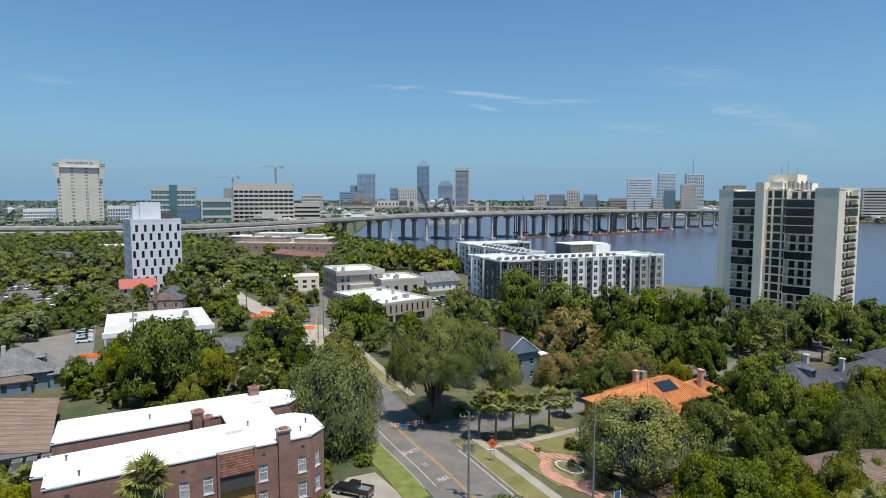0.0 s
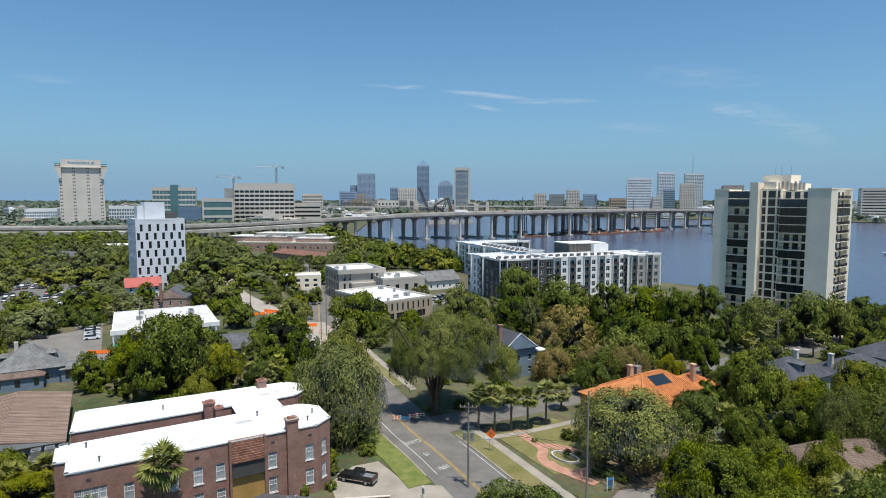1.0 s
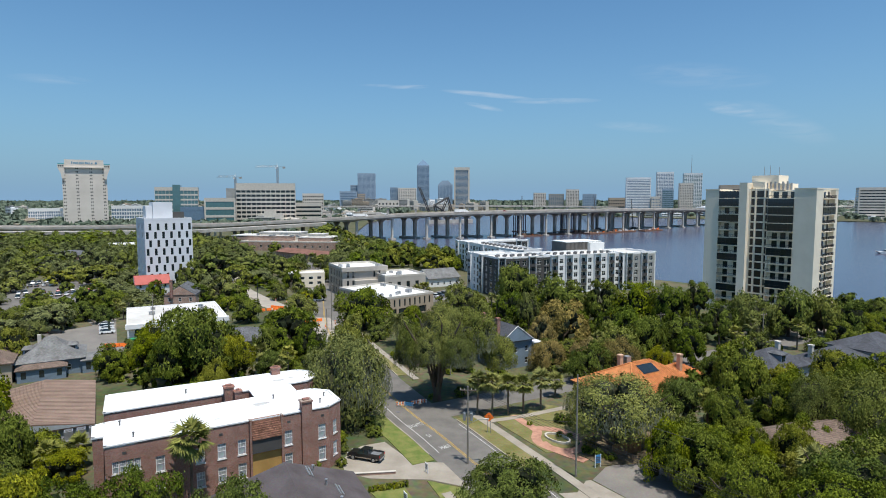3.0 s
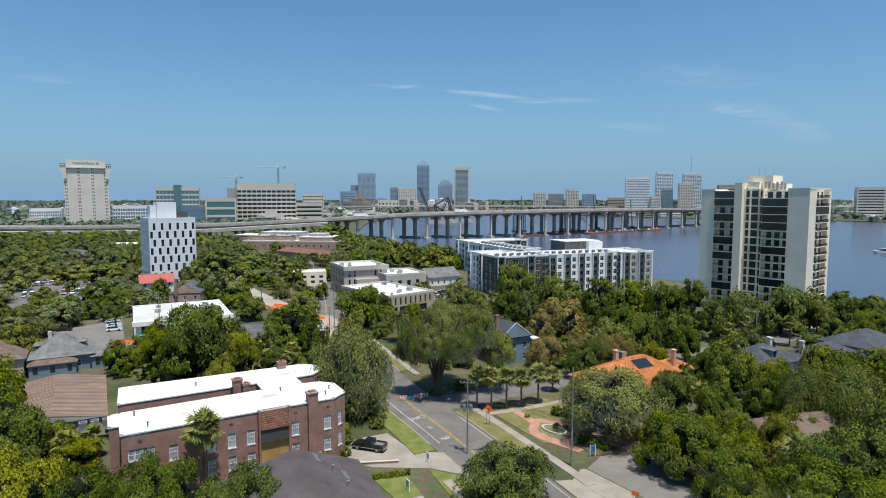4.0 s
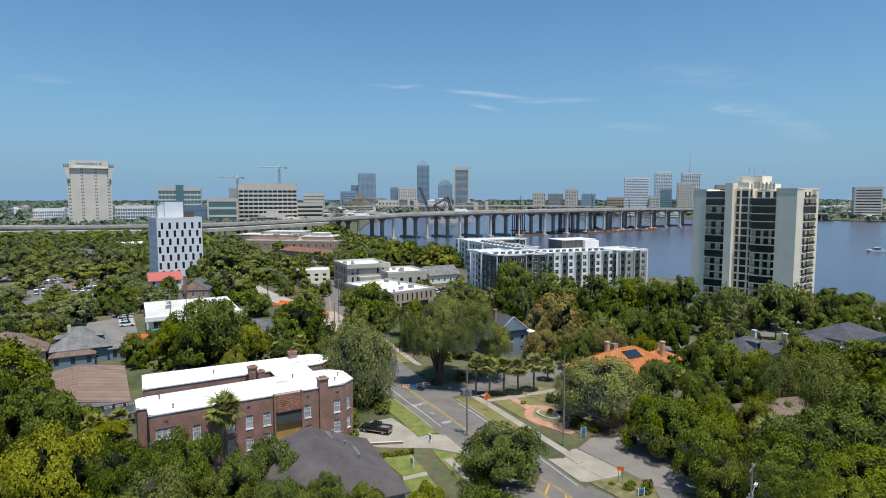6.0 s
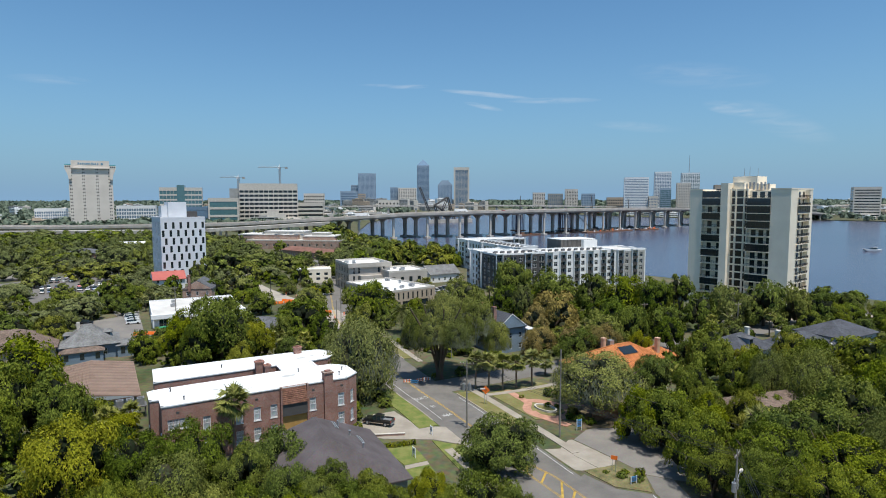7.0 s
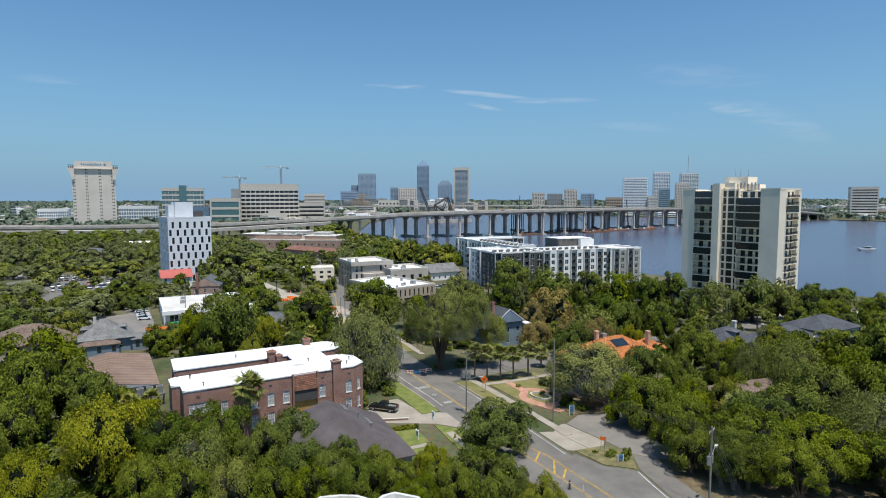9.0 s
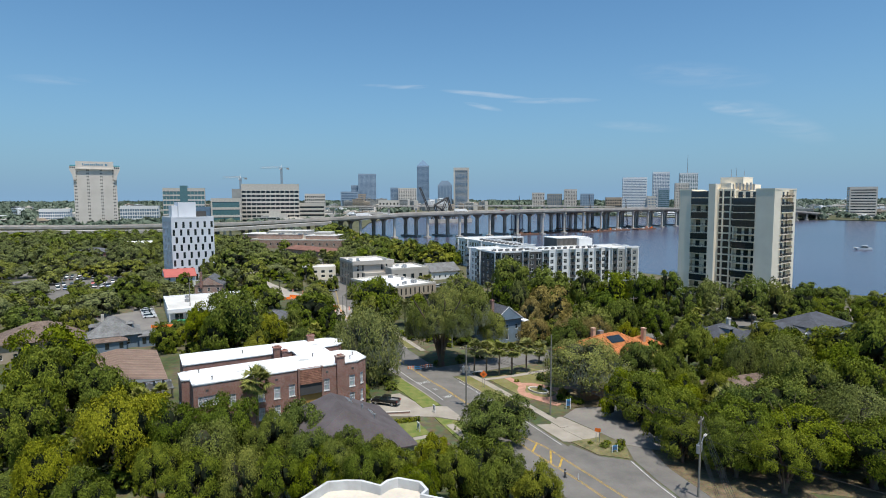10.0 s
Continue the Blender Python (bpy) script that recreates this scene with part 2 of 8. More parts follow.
M_SHINGLEB = mat("brown_shingles", (0.20, 0.145, 0.115), 0.9, vary=0.2, scale=0.4, fine=6, bump=0.4, brick=(0.3, 0.14, (0.10, 0.075, 0.06)))
M_SHINGLEL = mat("bleached_grey_shingles", (0.195, 0.195, 0.19), 0.9, vary=0.22, scale=0.4, fine=6, bump=0.4, brick=(0.3, 0.14, (0.18, 0.18, 0.185)))
M_REDSHINGLE = mat("rust_red_shingles", (0.24, 0.12, 0.09), 0.9, vary=0.2, scale=0.3, fine=4, bump=0.3)
M_PANELGREY = mat("grey_wall_panel", (0.50, 0.455, 0.40), 0.8, vary=0.1, scale=0.3)
M_DARKROOF = mat("dark_felt_roof", (0.115, 0.098, 0.10), 0.85, vary=0.22, scale=0.3, fine=5, bump=0.3)
M_TILE = mat("orange_clay_tile", (0.62, 0.24, 0.085), 0.75, vary=0.22, scale=0.7, fine=5)
M_REDROOF = mat("red_metal_roof", (0.46, 0.125, 0.10), 0.55, vary=0.1, scale=0.4)
M_BROWNMETAL = mat("brown_metal_roof", (0.31, 0.215, 0.165), 0.6, vary=0.15, scale=0.3, fine=3, bands=(2.4, "X", 0.22))
M_RUST = mat("rusty_steel", (0.24, 0.13, 0.09), 0.85, vary=0.25, scale=0.3)
M_ORANGE = mat("orange_safety_plastic", (0.95, 0.20, 0.03), 0.6, vary=0.06)
M_WOOD = mat("weathered_wood", (0.20, 0.155, 0.115), 0.9, vary=0.25, scale=1, fine=8)
M_BLUEWALL = mat("blue_grey_siding", (0.22, 0.29, 0.36), 0.8, vary=0.1, bands=(0.2, "Z", 0.25))
M_PALEWALL = mat("pale_grey_siding", (0.46, 0.50, 0.52), 0.8, vary=0.1, bands=(0.2, "Z", 0.2))
M_ORANGEWALL = mat("ochre_wall", (0.50, 0.30, 0.10), 0.85, vary=0.15)
M_CONCGREY = mat("grey_precast", (0.36, 0.36, 0.34), 0.85, vary=0.1, scale=0.1, fine=1)
# far tower wall: blue-grey lightened, haze put into the colour
M_BLUETOWER = mat("hazed_blue_grey_tower", (0.33, 0.41, 0.50), 0.35, vary=0.1, scale=0.03, fine=0.5, spec=0.5)
# far leaf tones lightened and greyed: distance haze put into the colour
M_HAZETREE = leaf("far_woods", (0.070, 0.100, 0.070), (0.165, 0.205, 0.140))


# ---- mesh helpers ----
def part(name, bm, material, parent=None, label="", at=None, smooth=False):
    me = bpy.data.meshes.new(name)
    bm.normal_update()
    bm.to_mesh(me)
    bm.free()
    return shared(name, me, material, parent, label, at, smooth)


def shared(name, me, material, parent=None, label="", at=None, smooth=False):
    if not me.materials:
        for m in material if isinstance(material, (list, tuple)) else [material]:
            me.materials.append(m)
        if smooth:
            me.polygons.foreach_set("use_smooth", [True] * len(me.polygons))
    ob = new(name, me)
    ob.parent = parent
    if at is not None:
        ob.matrix_basis = at
    return tagged(ob, label)


def thing(name, label, category, at=None, group="", kind=""):
    ob = new(name)
    ob.empty_display_size = 0.5
    if at is not None:
        ob.matrix_basis = at
    return tagged(ob, label, category, group, kind)


def box(bm, x0, x1, y0, y1, z0, z1, m=None, mi=0):
    v = [bm.verts.new((x, y, z)) for z in (z0, z1) for x, y in ((x0, y0), (x1, y0), (x1, y1), (x0, y1))]
    if m is not None:
        for p in v:
            p.co = m @ p.co
    for f in ((3, 2, 1, 0), (4, 5, 6, 7), (0, 1, 5, 4), (1, 2, 6, 5), (2, 3, 7, 6), (3, 0, 4, 7)):
        bm.faces.new([v[i] for i in f]).material_index = mi
    return bm


def prism(bm, poly, z0, z1, mi=0):
    """An upright prism over a polygon that runs anticlockwise."""
    lo = [bm.verts.new((x, y, z0)) for x, y in poly]
    hi = [bm.verts.new((x, y, z1)) for x, y in poly]
    n = len(poly)
    bm.faces.new(hi).material_index = mi
    bm.faces.new(lo[::-1]).material_index = mi
    for i in range(n):
        bm.faces.new((lo[i], lo[(i + 1) % n], hi[(i + 1) % n], hi[i])).material_index = mi
    return bm


def tube(bm, p0, p1, r0, r1=None, n=8, caps=True):
    p0, p1 = Vector(p0), Vector(p1)
    r1 = r0 if r1 is None else r1
    q = (p1 - p0).to_track_quat("Z", "Y")
    rings = []
    for p, r in ((p0, r0), (p1, r1)):
        rings.append([bm.verts.new(p + q @ Vector((math.cos(a) * r, math.sin(a) * r, 0))) for a in (2 * math.pi * i / n for i in range(n))])
    for i in range(n):
        bm.faces.new((rings[0][i], rings[0][(i + 1) % n], rings[1][(i + 1) % n], rings[1][i]))
    if caps:
        bm.faces.new(rings[1])
        bm.faces.new(rings[0][::-1])
    return bm


def new_bm():
    return bmesh.new()


def hiproof(bm, x0, x1, y0, y1, z0, z1, hip=1.0, over=0.5, thick=0.2):
    """A hipped (hip=1) or gabled (hip=0) roof with its ridge along x."""
    x0, x1, y0, y1 = x0 - over, x1 + over, y0 - over, y1 + over
    d = (y1 - y0) / 2
    ym = (y0 + y1) / 2
    ins = d * hip if x1 - x0 > 2 * d * hip else (x1 - x0) / 2 - 0.05
    for k, (za, zb) in enumerate(((z0, z1), (z0 - thick, z1 - thick))):
        e = [bm.verts.new(c) for c in ((x0, y0, za), (x1, y0, za), (x1, y1, za), (x0, y1, za))]
        r = [bm.verts.new((x0 + ins, ym, zb)), bm.verts.new((x1 - ins, ym, zb))]
        fs = [(e[0], e[1], r[1], r[0]), (e[1], e[2], r[1]), (e[2], e[3], r[0], r[1]), (e[3], e[0], r[0])]
        for f in fs:
            bm.faces.new(f if k == 0 else f[::-1])
        if k == 0:
            top = e
        else:
            for i in range(4):
                bm.faces.new((e[i], e[(i + 1) % 4], top[(i + 1) % 4], top[i]))
    return bm


def extrude_profile(bm, pts, y0, y1, inset=0.0, mi=0):
    """A side profile in x and z drawn across from y0 to y1; inset narrows its upper points."""
    zt = max(p[1] for p in pts)
    zb = min(p[1] for p in pts)
    a, b = [], []
    for x, z in pts:
        k = inset * (z - zb) / (zt - zb)
        a.append(bm.verts.new((x, y0 + k, z)))
        b.append(bm.verts.new((x, y1 - k, z)))
    bm.faces.new(a), bm.faces.new(b[::-1])
    n = len(pts)
    for i in range(n):
        bm.faces.new((a[i], b[i], b[(i + 1) % n], a[(i + 1) % n]))
    bmesh.ops.recalc_face_normals(bm, faces=bm.faces[:])
    return bm


PANES = {}


def lattice(bm, rects, y0, y1):
    """One connected frame in the x-z plane, the union of the rectangles (x0, x1, z0, z1), from depth y0 to y1."""
    xs = sorted({round(c, 4) for r in rects for c in r[:2]})
    zs = sorted({round(c, 4) for r in rects for c in r[2:]})
    solid = {(i, j) for i in range(len(xs) - 1) for j in range(len(zs) - 1) if any(r[0] - 1e-3 < xs[i] < r[1] - 1e-3 and r[2] - 1e-3 < zs[j] < r[3] - 1e-3 for r in rects)}
    vs = {}

    def v(i, j, y):
        if (i, j, y) not in vs:
            vs[i, j, y] = bm.verts.new((xs[i], y, zs[j]))
        return vs[i, j, y]

    for i, j in sorted(solid):
        bm.faces.new((v(i, j, y0), v(i + 1, j, y0), v(i + 1, j + 1, y0), v(i, j + 1, y0)))
        for di, dj, p, q in ((-1, 0, (i, j + 1), (i, j)), (1, 0, (i + 1, j), (i + 1, j + 1)), (0, -1, (i, j), (i + 1, j)), (0, 1, (i + 1, j + 1), (i, j + 1))):
            if (i + di, j + dj) not in solid:
                bm.faces.new((v(*p, y0), v(*p, y1), v(*q, y1), v(*q, y0)))
    bmesh.ops.recalc_face_normals(bm, faces=bm.faces[:])
    return bm


def window(parent, m, w, h, style="plain", depth=0.12):
    """A window in an opening w x h whose lower left corner is m: a frame with its pane, from shared meshes."""
    key = (round(w, 2), round(h, 2), style, depth, WINMAT["frame"].name, WINMAT["pane"].name)
    if key not in PANES:
        fr, pa = new_bm(), new_bm()
        f = min(0.09 if style != "heavy" else 0.14, w * 0.12)
        d0, d1 = depth - 0.03, depth + 0.05
        if style == "blank":
            box(pa, 0, w, depth, depth + 0.03, 0, h)
            fr.free()
            fr = None
        else:
            bars = [(0, f, 0, h), (w - f, w, 0, h), (0, w, 0, f), (0, w, h - f, h)]
            if style in ("sash", "sash6"):
                bars.append((0, w, h * 0.5 - 0.04, h * 0.5 + 0.04))
                if style == "sash6":
                    bars += [(w * k / 3 - 0.015, w * k / 3 + 0.015, h * 0.5, h) for k in (1, 2)] + [(0, w, h * 0.74, h * 0.74 + 0.03)]
            if style == "cross":
                bars += [(w * 0.5 - 0.04, w * 0.5 + 0.04, 0, h), (0, w, h * 0.62, h * 0.62 + 0.07)]
            if style == "slider":
                bars.append((w * 0.5 - 0.05, w * 0.5 + 0.05, 0, h))
            lattice(fr, bars, d0, d1)
            box(pa, f * 0.8, w - f * 0.8, depth, depth + 0.02, f * 0.8, h - f * 0.8)
        ms = []
        for nm, b in (("window", fr), ("pane", pa)):
            if b is None:
                ms.append(None)
                continue
            me = bpy.data.meshes.new(nm)
            b.normal_update()
            b.to_mesh(me)
            b.free()
            ms.append(me)
        PANES[key] = ms
    fr, pa = PANES[key]
    if fr is None:
        return shared("window", pa, WINMAT["pane"], parent, at=m)
    ob = shared("window", fr, WINMAT["frame"], parent, at=m)
    shared("pane", pa, WINMAT["pane"], ob)
    return ob


WINMAT = {"frame": M_WHITE, "pane": M_GLASS}


def facade(parent, m, w, h, holes, material, name="wall", depth=0.14, style="plain", windows=True, z0=0.0):
    """A wall w x h in its own plane (x along, z up, outside is -y), with openings (x, z, w, h[, style]) cut and glazed."""
    bm = new_bm()
    xs = sorted({0.0, w, *[round(o[0], 3) for o in holes], *[round(o[0] + o[2], 3) for o in holes]})
    zs = sorted({z0, h, *[round(o[1], 3) for o in holes], *[round(o[1] + o[3], 3) for o in holes]})
    vs = {}

    def v(x, y, z):
        k = (round(x, 3), round(y, 3), round(z, 3))
        if k not in vs:
            vs[k] = bm.verts.new(k)
        return vs[k]

    grid = {}
    for o in holes:
        for i, xa in enumerate(xs[:-1]):
            if o[0] - 1e-3 <= xa < o[0] + o[2] - 1e-3:
                for j, za in enumerate(zs[:-1]):
                    if o[1] - 1e-3 <= za < o[1] + o[3] - 1e-3:
                        grid[i, j] = True
    for j in range(len(zs) - 1):
        i = 0
        while i < len(xs) - 1:
            if (i, j) in grid:
                i += 1
                continue
            bm.faces.new((v(xs[i], 0, zs[j]), v(xs[i + 1], 0, zs[j]), v(xs[i + 1], 0, zs[j + 1]), v(xs[i], 0, zs[j + 1])))
            i += 1
    for o in holes:
        x0, za, x1, zb = o[0], o[1], o[0] + o[2], o[1] + o[3]
        d = depth + 0.06
        c = [(x0, za), (x1, za), (x1, zb), (x0, zb)]
        for k in range(4):
            (xa, z_a), (xb, z_b) = c[k], c[(k + 1) % 4]
            bm.faces.new((v(xa, d, z_a), v(xb, d, z_b), v(xb, 0, z_b), v(xa, 0, z_a)))
    wall = part(name, bm, material, parent, at=m)
    if windows:
        for o in holes:
            window(wall, Matrix.Translation((o[0], 0, o[1])), o[2], o[3], o[4] if len(o) > 4 else style, depth)
    return wall


def around(L, D):
    """The poses of the four walls of a block L x D: front, right, back, left."""
    return [pose(0, 0, 0), pose(L, 0, 0, 0, 0, 90), pose(L, D, 0, 0, 0, 180), pose(0, D, 0, 0, 0, 270)]


def grid_holes(w, h, nx, nz, ww, wh, x_in=0.6, z_in=1.0, top=0.8, style="plain"):
    """nx by nz openings spread evenly over a wall."""
    px, pz = (w - 2 * x_in) / nx, (h - z_in - top) / nz
    return [(round(x_in + px * (i + 0.5) - ww / 2, 3), round(z_in + pz * j + (pz - wh) / 2, 3), ww, wh, style) for j in range(nz) for i in range(nx)]


def roof_slab(parent, L, D, z, material, parapet=0.5, wall=None, thick=0.3, name="roof"):
    bm = new_bm()
    box(bm, 0.02, L - 0.02, 0.02, D - 0.02, z - thick, z)
    r = part(name, bm, material, parent)
    if parapet:
        bm = new_bm()
        for a in ((-0.03, L + 0.03, -0.03, 0.3), (-0.03, L + 0.03, D - 0.3, D + 0.03), (-0.03, 0.3, 0.3, D - 0.3), (L - 0.3, L + 0.03, 0.3, D - 0.3)):
            box(bm, *a, z - 0.05, z + parapet)
        part("parapet", bm, wall or material, parent)
    return r

# ---- ground, river, roads ----
NEAR_SHORE = [(-130, 1000), (-112, 760), (-88, 600), (-62, 520), (-28, 454), (22, 395), (70, 340), (118, 288), (168, 229), (205, 188), (330, 60), (700, -330), (1500, -1100)]
FAR_SHORE = [(4400, -1100), (4400, 900), (1700, 930), (1100, 985), (800, 1020), (740, 1090), (640, 1120), (520, 1230), (430, 1330), (330, 1500), (230, 1800), (60, 1950), (-60, 1750), (-110, 1400)]


def build_ground():
    bm = new_bm()
    outer = [bm.verts.new(c) for c in ((-5200, -1500, 0), (5200, -1500, 0), (5200, 6000, 0), (-5200, 6000, 0))]
    river = [bm.verts.new((x, y, 0)) for x, y in NEAR_SHORE + FAR_SHORE]
    edges = []
    for loop in (outer, river):
        edges += [bm.edges.new((loop[i], loop[(i + 1) % len(loop)])) for i in range(len(loop))]
    bmesh.ops.triangle_fill(bm, edges=edges, use_beauty=True, use_dissolve=False, normal=(0, 0, 1))
    low = [bm.verts.new((v.co.x, v.co.y, -5)) for v in river]
    n = len(river)
    for i in range(n):
        bm.faces.new((river[i], river[(i + 1) % n], low[(i + 1) % n], low[i]))
    bm.faces.new(low)
    bmesh.ops.recalc_face_normals(bm, faces=bm.faces[:])
    for f in bm.faces:
        if abs(f.normal.z) > 0.5 and f.normal.z < 0:
            f.normal_flip()
    tagged(part("ground", bm, M_EARTH), "grass, leaf litter and bare earth under the trees", "ground", kind="structure")
    bm = new_bm()
    bm.faces.new([bm.verts.new((x, y, -1.2)) for x, y in NEAR_SHORE + FAR_SHORE])
    bmesh.ops.triangulate(bm, faces=bm.faces[:])
    w = part("water", bm, M_WATER)
    if w.data.polygons[0].normal.z < 0:
        w.data.flip_normals()
    tagged(w, "wide blue-grey river with small ripples", "water", kind="structure")


build_ground()


def slab(name, poly, z, material, label, category, thick=0.3, kind="structure"):
    bm = new_bm()
    prism(bm, poly, z - thick, z)
    bmesh.ops.recalc_face_normals(bm, faces=bm.faces[:])
    return tagged(part(name, bm, material), label, category, kind=kind)


def smooth_line(pts, step=2.0):
    """A smooth line through the points (Catmull-Rom)."""
    p = [Vector((*a, 0)) for a in pts]
    p = [2 * p[0] - p[1]] + p + [2 * p[-1] - p[-2]]
    out = []
    for i in range(1, len(p) - 2):
        n = max(2, int((p[i + 1] - p[i]).length / step))
        for k in range(n):
            t = k / n
            a, b, c, d = p[i - 1:i + 3]
            out.append(0.5 * ((2 * b) + (c - a) * t + (2 * a - 5 * b + 4 * c - d) * t * t + (3 * b - a - 3 * c + d) * t ** 3))
    out.append(p[-2])
    return [(v.x, v.y) for v in out]


def offset(line, d):
    """The line moved d metres to its right."""
    out = []
    for i, (x, y) in enumerate(line):
        a, b = line[max(0, i - 1)], line[min(len(line) - 1, i + 1)]
        dx, dy = b[0] - a[0], b[1] - a[1]
        l = math.hypot(dx, dy)
        out.append((x + d * dy / l, y - d * dx / l))
    return out


def strip_mesh(bm, left, right, z0, z1):
    """A raised band between two lines with as many points each."""
    ring = []
    for (ax, ay), (bx, by) in zip(left, right):
        ring.append([bm.verts.new((ax, ay, z0)), bm.verts.new((ax, ay, z1)), bm.verts.new((bx, by, z1)), bm.verts.new((bx, by, z0))])
    for a, b in zip(ring, ring[1:]):
        for k in range(3):
            bm.faces.new((a[k], a[k + 1], b[k + 1], b[k]))
    bm.faces.new(ring[0]), bm.faces.new(ring[-1][::-1])
    bmesh.ops.recalc_face_normals(bm, faces=bm.faces[:])
    return bm


def band(name, line, d0, d1, z, material, label="", category="", parent=None, kind="", thick=0.25):
    bm = new_bm()
    strip_mesh(bm, offset(line, d0), offset(line, d1), z - thick, z)
    ob = part(name, bm, material, parent, label)
    return tagged(ob, "", category, kind=kind)


# the avenue: its yellow centre line, from the lower right to the far left
AVENUE = smooth_line([(82, -80), (60, -36), (44, 0), (33, 22), (26.5, 36), (21.5, 45), (15.2, 57.5), (9.5, 70.5), (4.2, 81.5), (-1.0, 92.2), (-5.6, 100.7), (-11.5, 113), (-19, 130), (-33.5, 165), (-41.5, 192), (-48.5, 224), (-56, 256), (-68, 300), (-90, 380)])


def upto(line, y0, y1):
    return [p for p in line if y0 <= p[1] <= y1]


avenue = band("road", AVENUE, -5.2, 6.0, 0.03, M_ASPHALT, "worn grey asphalt avenue with painted lanes", "road", kind="structure")
band("yellow_line", upto(AVENUE, 66, 300), -0.22, -0.09, 0.037, M_YELLOW_LINE, parent=avenue, thick=0.02)
band("yellow_line", upto(AVENUE, 66, 300), 0.09, 0.22, 0.037, M_YELLOW_LINE, parent=avenue, thick=0.02)
band("white_line", upto(AVENUE, 84, 300), -3.55, -3.42, 0.037, M_WHITE_LINE, parent=avenue, thick=0.02)
band("white_line", upto(AVENUE, 58, 96), 5.35, 5.48, 0.037, M_WHITE_LINE, parent=avenue, thick=0.02)
# the painted median, a pair of yellow lines that part with cross bars between them
MEDL = smooth_line([(9.5, 70.5), (12.1, 62.3), (13.9, 58.7), (16.2, 54.2), (17.5, 51.9), (19.4, 48.4), (20.8, 45.4), (25.4, 36), (31, 26)])
MEDR = smooth_line([(9.7, 70.7), (13.9, 63.9), (16.2, 60.9), (18.5, 56.2), (20.2, 52.7), (22.1, 49.0), (23.8, 45.4), (28, 37), (33.5, 27)])
for ln in (MEDL, MEDR):
    for d in (-0.18, 0.08):
        band("yellow_line", ln, d, d + 0.10, 0.038, M_YELLOW_LINE, parent=avenue, thick=0.02)
for a, b in (((12.2, 62.2), (12.7, 65.5)), ((13.9, 58.8), (15.2, 62.2)), ((16.2, 54.3), (17.0, 59.1)), ((17.3, 53.0), (18.4, 56.3))):
    a, b = Vector(a), Vector(b)
    d = (b - a).normalized()
    bm = new_bm()
    nrm = Vector((d.y, -d.x)) * 0.17
    prism(bm, [tuple(a + nrm), tuple(b + nrm), tuple(b - nrm), tuple(a - nrm)], 0.02, 0.038)
    bmesh.ops.recalc_face_normals(bm, faces=bm.faces[:])
    part("yellow_bar", bm, M_YELLOW_LINE, avenue)

# dashes of the cycle lane by the drive
for k in range(5):
    y = 83.0 - 2.0 * k
    seg = [p for p in offset(AVENUE, -3.5) if y - 1.0 <= p[1] <= y + 0.4]
    if len(seg) > 1:
        bm = new_bm()
        strip_mesh(bm, offset(seg, -0.07), offset(seg, 0.07), 0.02, 0.037)
        part("lane_dash", bm, M_WHITE_LINE, avenue)

side = smooth_line([(-7, 101), (8, 109.5), (25, 119), (60, 138), (120, 172)])
# the darker asphalt stands in for tree shade on this street
band("side_road", side, -4.2, 4.2, 0.026, M_ASPHALT, "asphalt side street, toned darker for tree shade", "road", kind="structure")
tagged(bpy.data.objects["side_road"], "asphalt side street, toned darker for tree shade", "road")
# kerbs and walks
for d0, d1, a, b in ((6.0, 6.25, 76, 98), (-5.45, -5.2, 84, 104), (6.0, 6.25, 124, 300), (-5.45, -5.2, 104, 300)):
    band("kerb", upto(AVENUE, a, b), d0, d1, 0.16, M_CONC, "pale concrete kerb along the avenue", "kerb", kind="structure")
band("pavement", upto(AVENUE, 64, 99), 9.6, 11.2, 0.14, M_CONC, "pale concrete footpath beside the verge", "pavement", kind="structure")
band("pavement", upto(AVENUE, 120, 290), 8.5, 10.0, 0.14, M_CONC, "pale concrete footpath in the shade of trees", "pavement", kind="structure")
band("pavement", upto(AVENUE, 56, 76), -9.2, -7.7, 0.14, M_CONC, "pale concrete footpath beside the lawns", "pavement", kind="structure")
band("verge", upto(AVENUE, 76, 98), 6.25, 9.6, 0.13, M_GRASS, "dry mown grass verge", "verge", kind="structure")
band("verge", upto(AVENUE, 82, 106), -9.3, -5.45, 0.13, M_LAWN, "bright mown grass strip beside the road", "verge", kind="structure")
band("verge", upto(AVENUE, 124, 190), 6.25, 8.5, 0.13, M_GRASS, "mown grass verge", "verge", kind="structure")
band("pavement", smooth_line([(8.6, 98.4), (13.5, 100.0), (18.5, 102.4), (26, 106.4), (36, 111.6)]), -0.75, 0.75, 0.14, M_CONC, "pale concrete footpath along the side street", "pavement", kind="structure")
# drive with the parked truck, apron and lawns of the left side
slab("driveway", [(-15.5, 77.0), (-11.5, 75.2), (-2.4, 74.8), (3.6, 72.2), (-0.3, 80.6), (-3.6, 80.8), (-5.6, 81.2), (-10.6, 88.8), (-14.5, 87.0), (-17.0, 81.5)], 0.05, M_CONC, "pale concrete driveway", "driveway")
slab("lawn", [(-11.4, 71.6), (-6.6, 73.6), (-3.4, 66.3), (-6.9, 64.6)], 0.10, M_LAWN, "small mown front lawn", "lawn")
slab("footpath", [(-6.9, 64.5), (-3.4, 66.2), (-3.0, 65.0), (-6.7, 63.2)], 0.09, M_CONC, "narrow concrete path between lawns", "pavement")
slab("lawn", [(-6.7, 63.1), (-3.0, 64.9), (-0.4, 58.0), (-4.6, 56.4)], 0.10, M_LAWN, "small mown front lawn", "lawn")
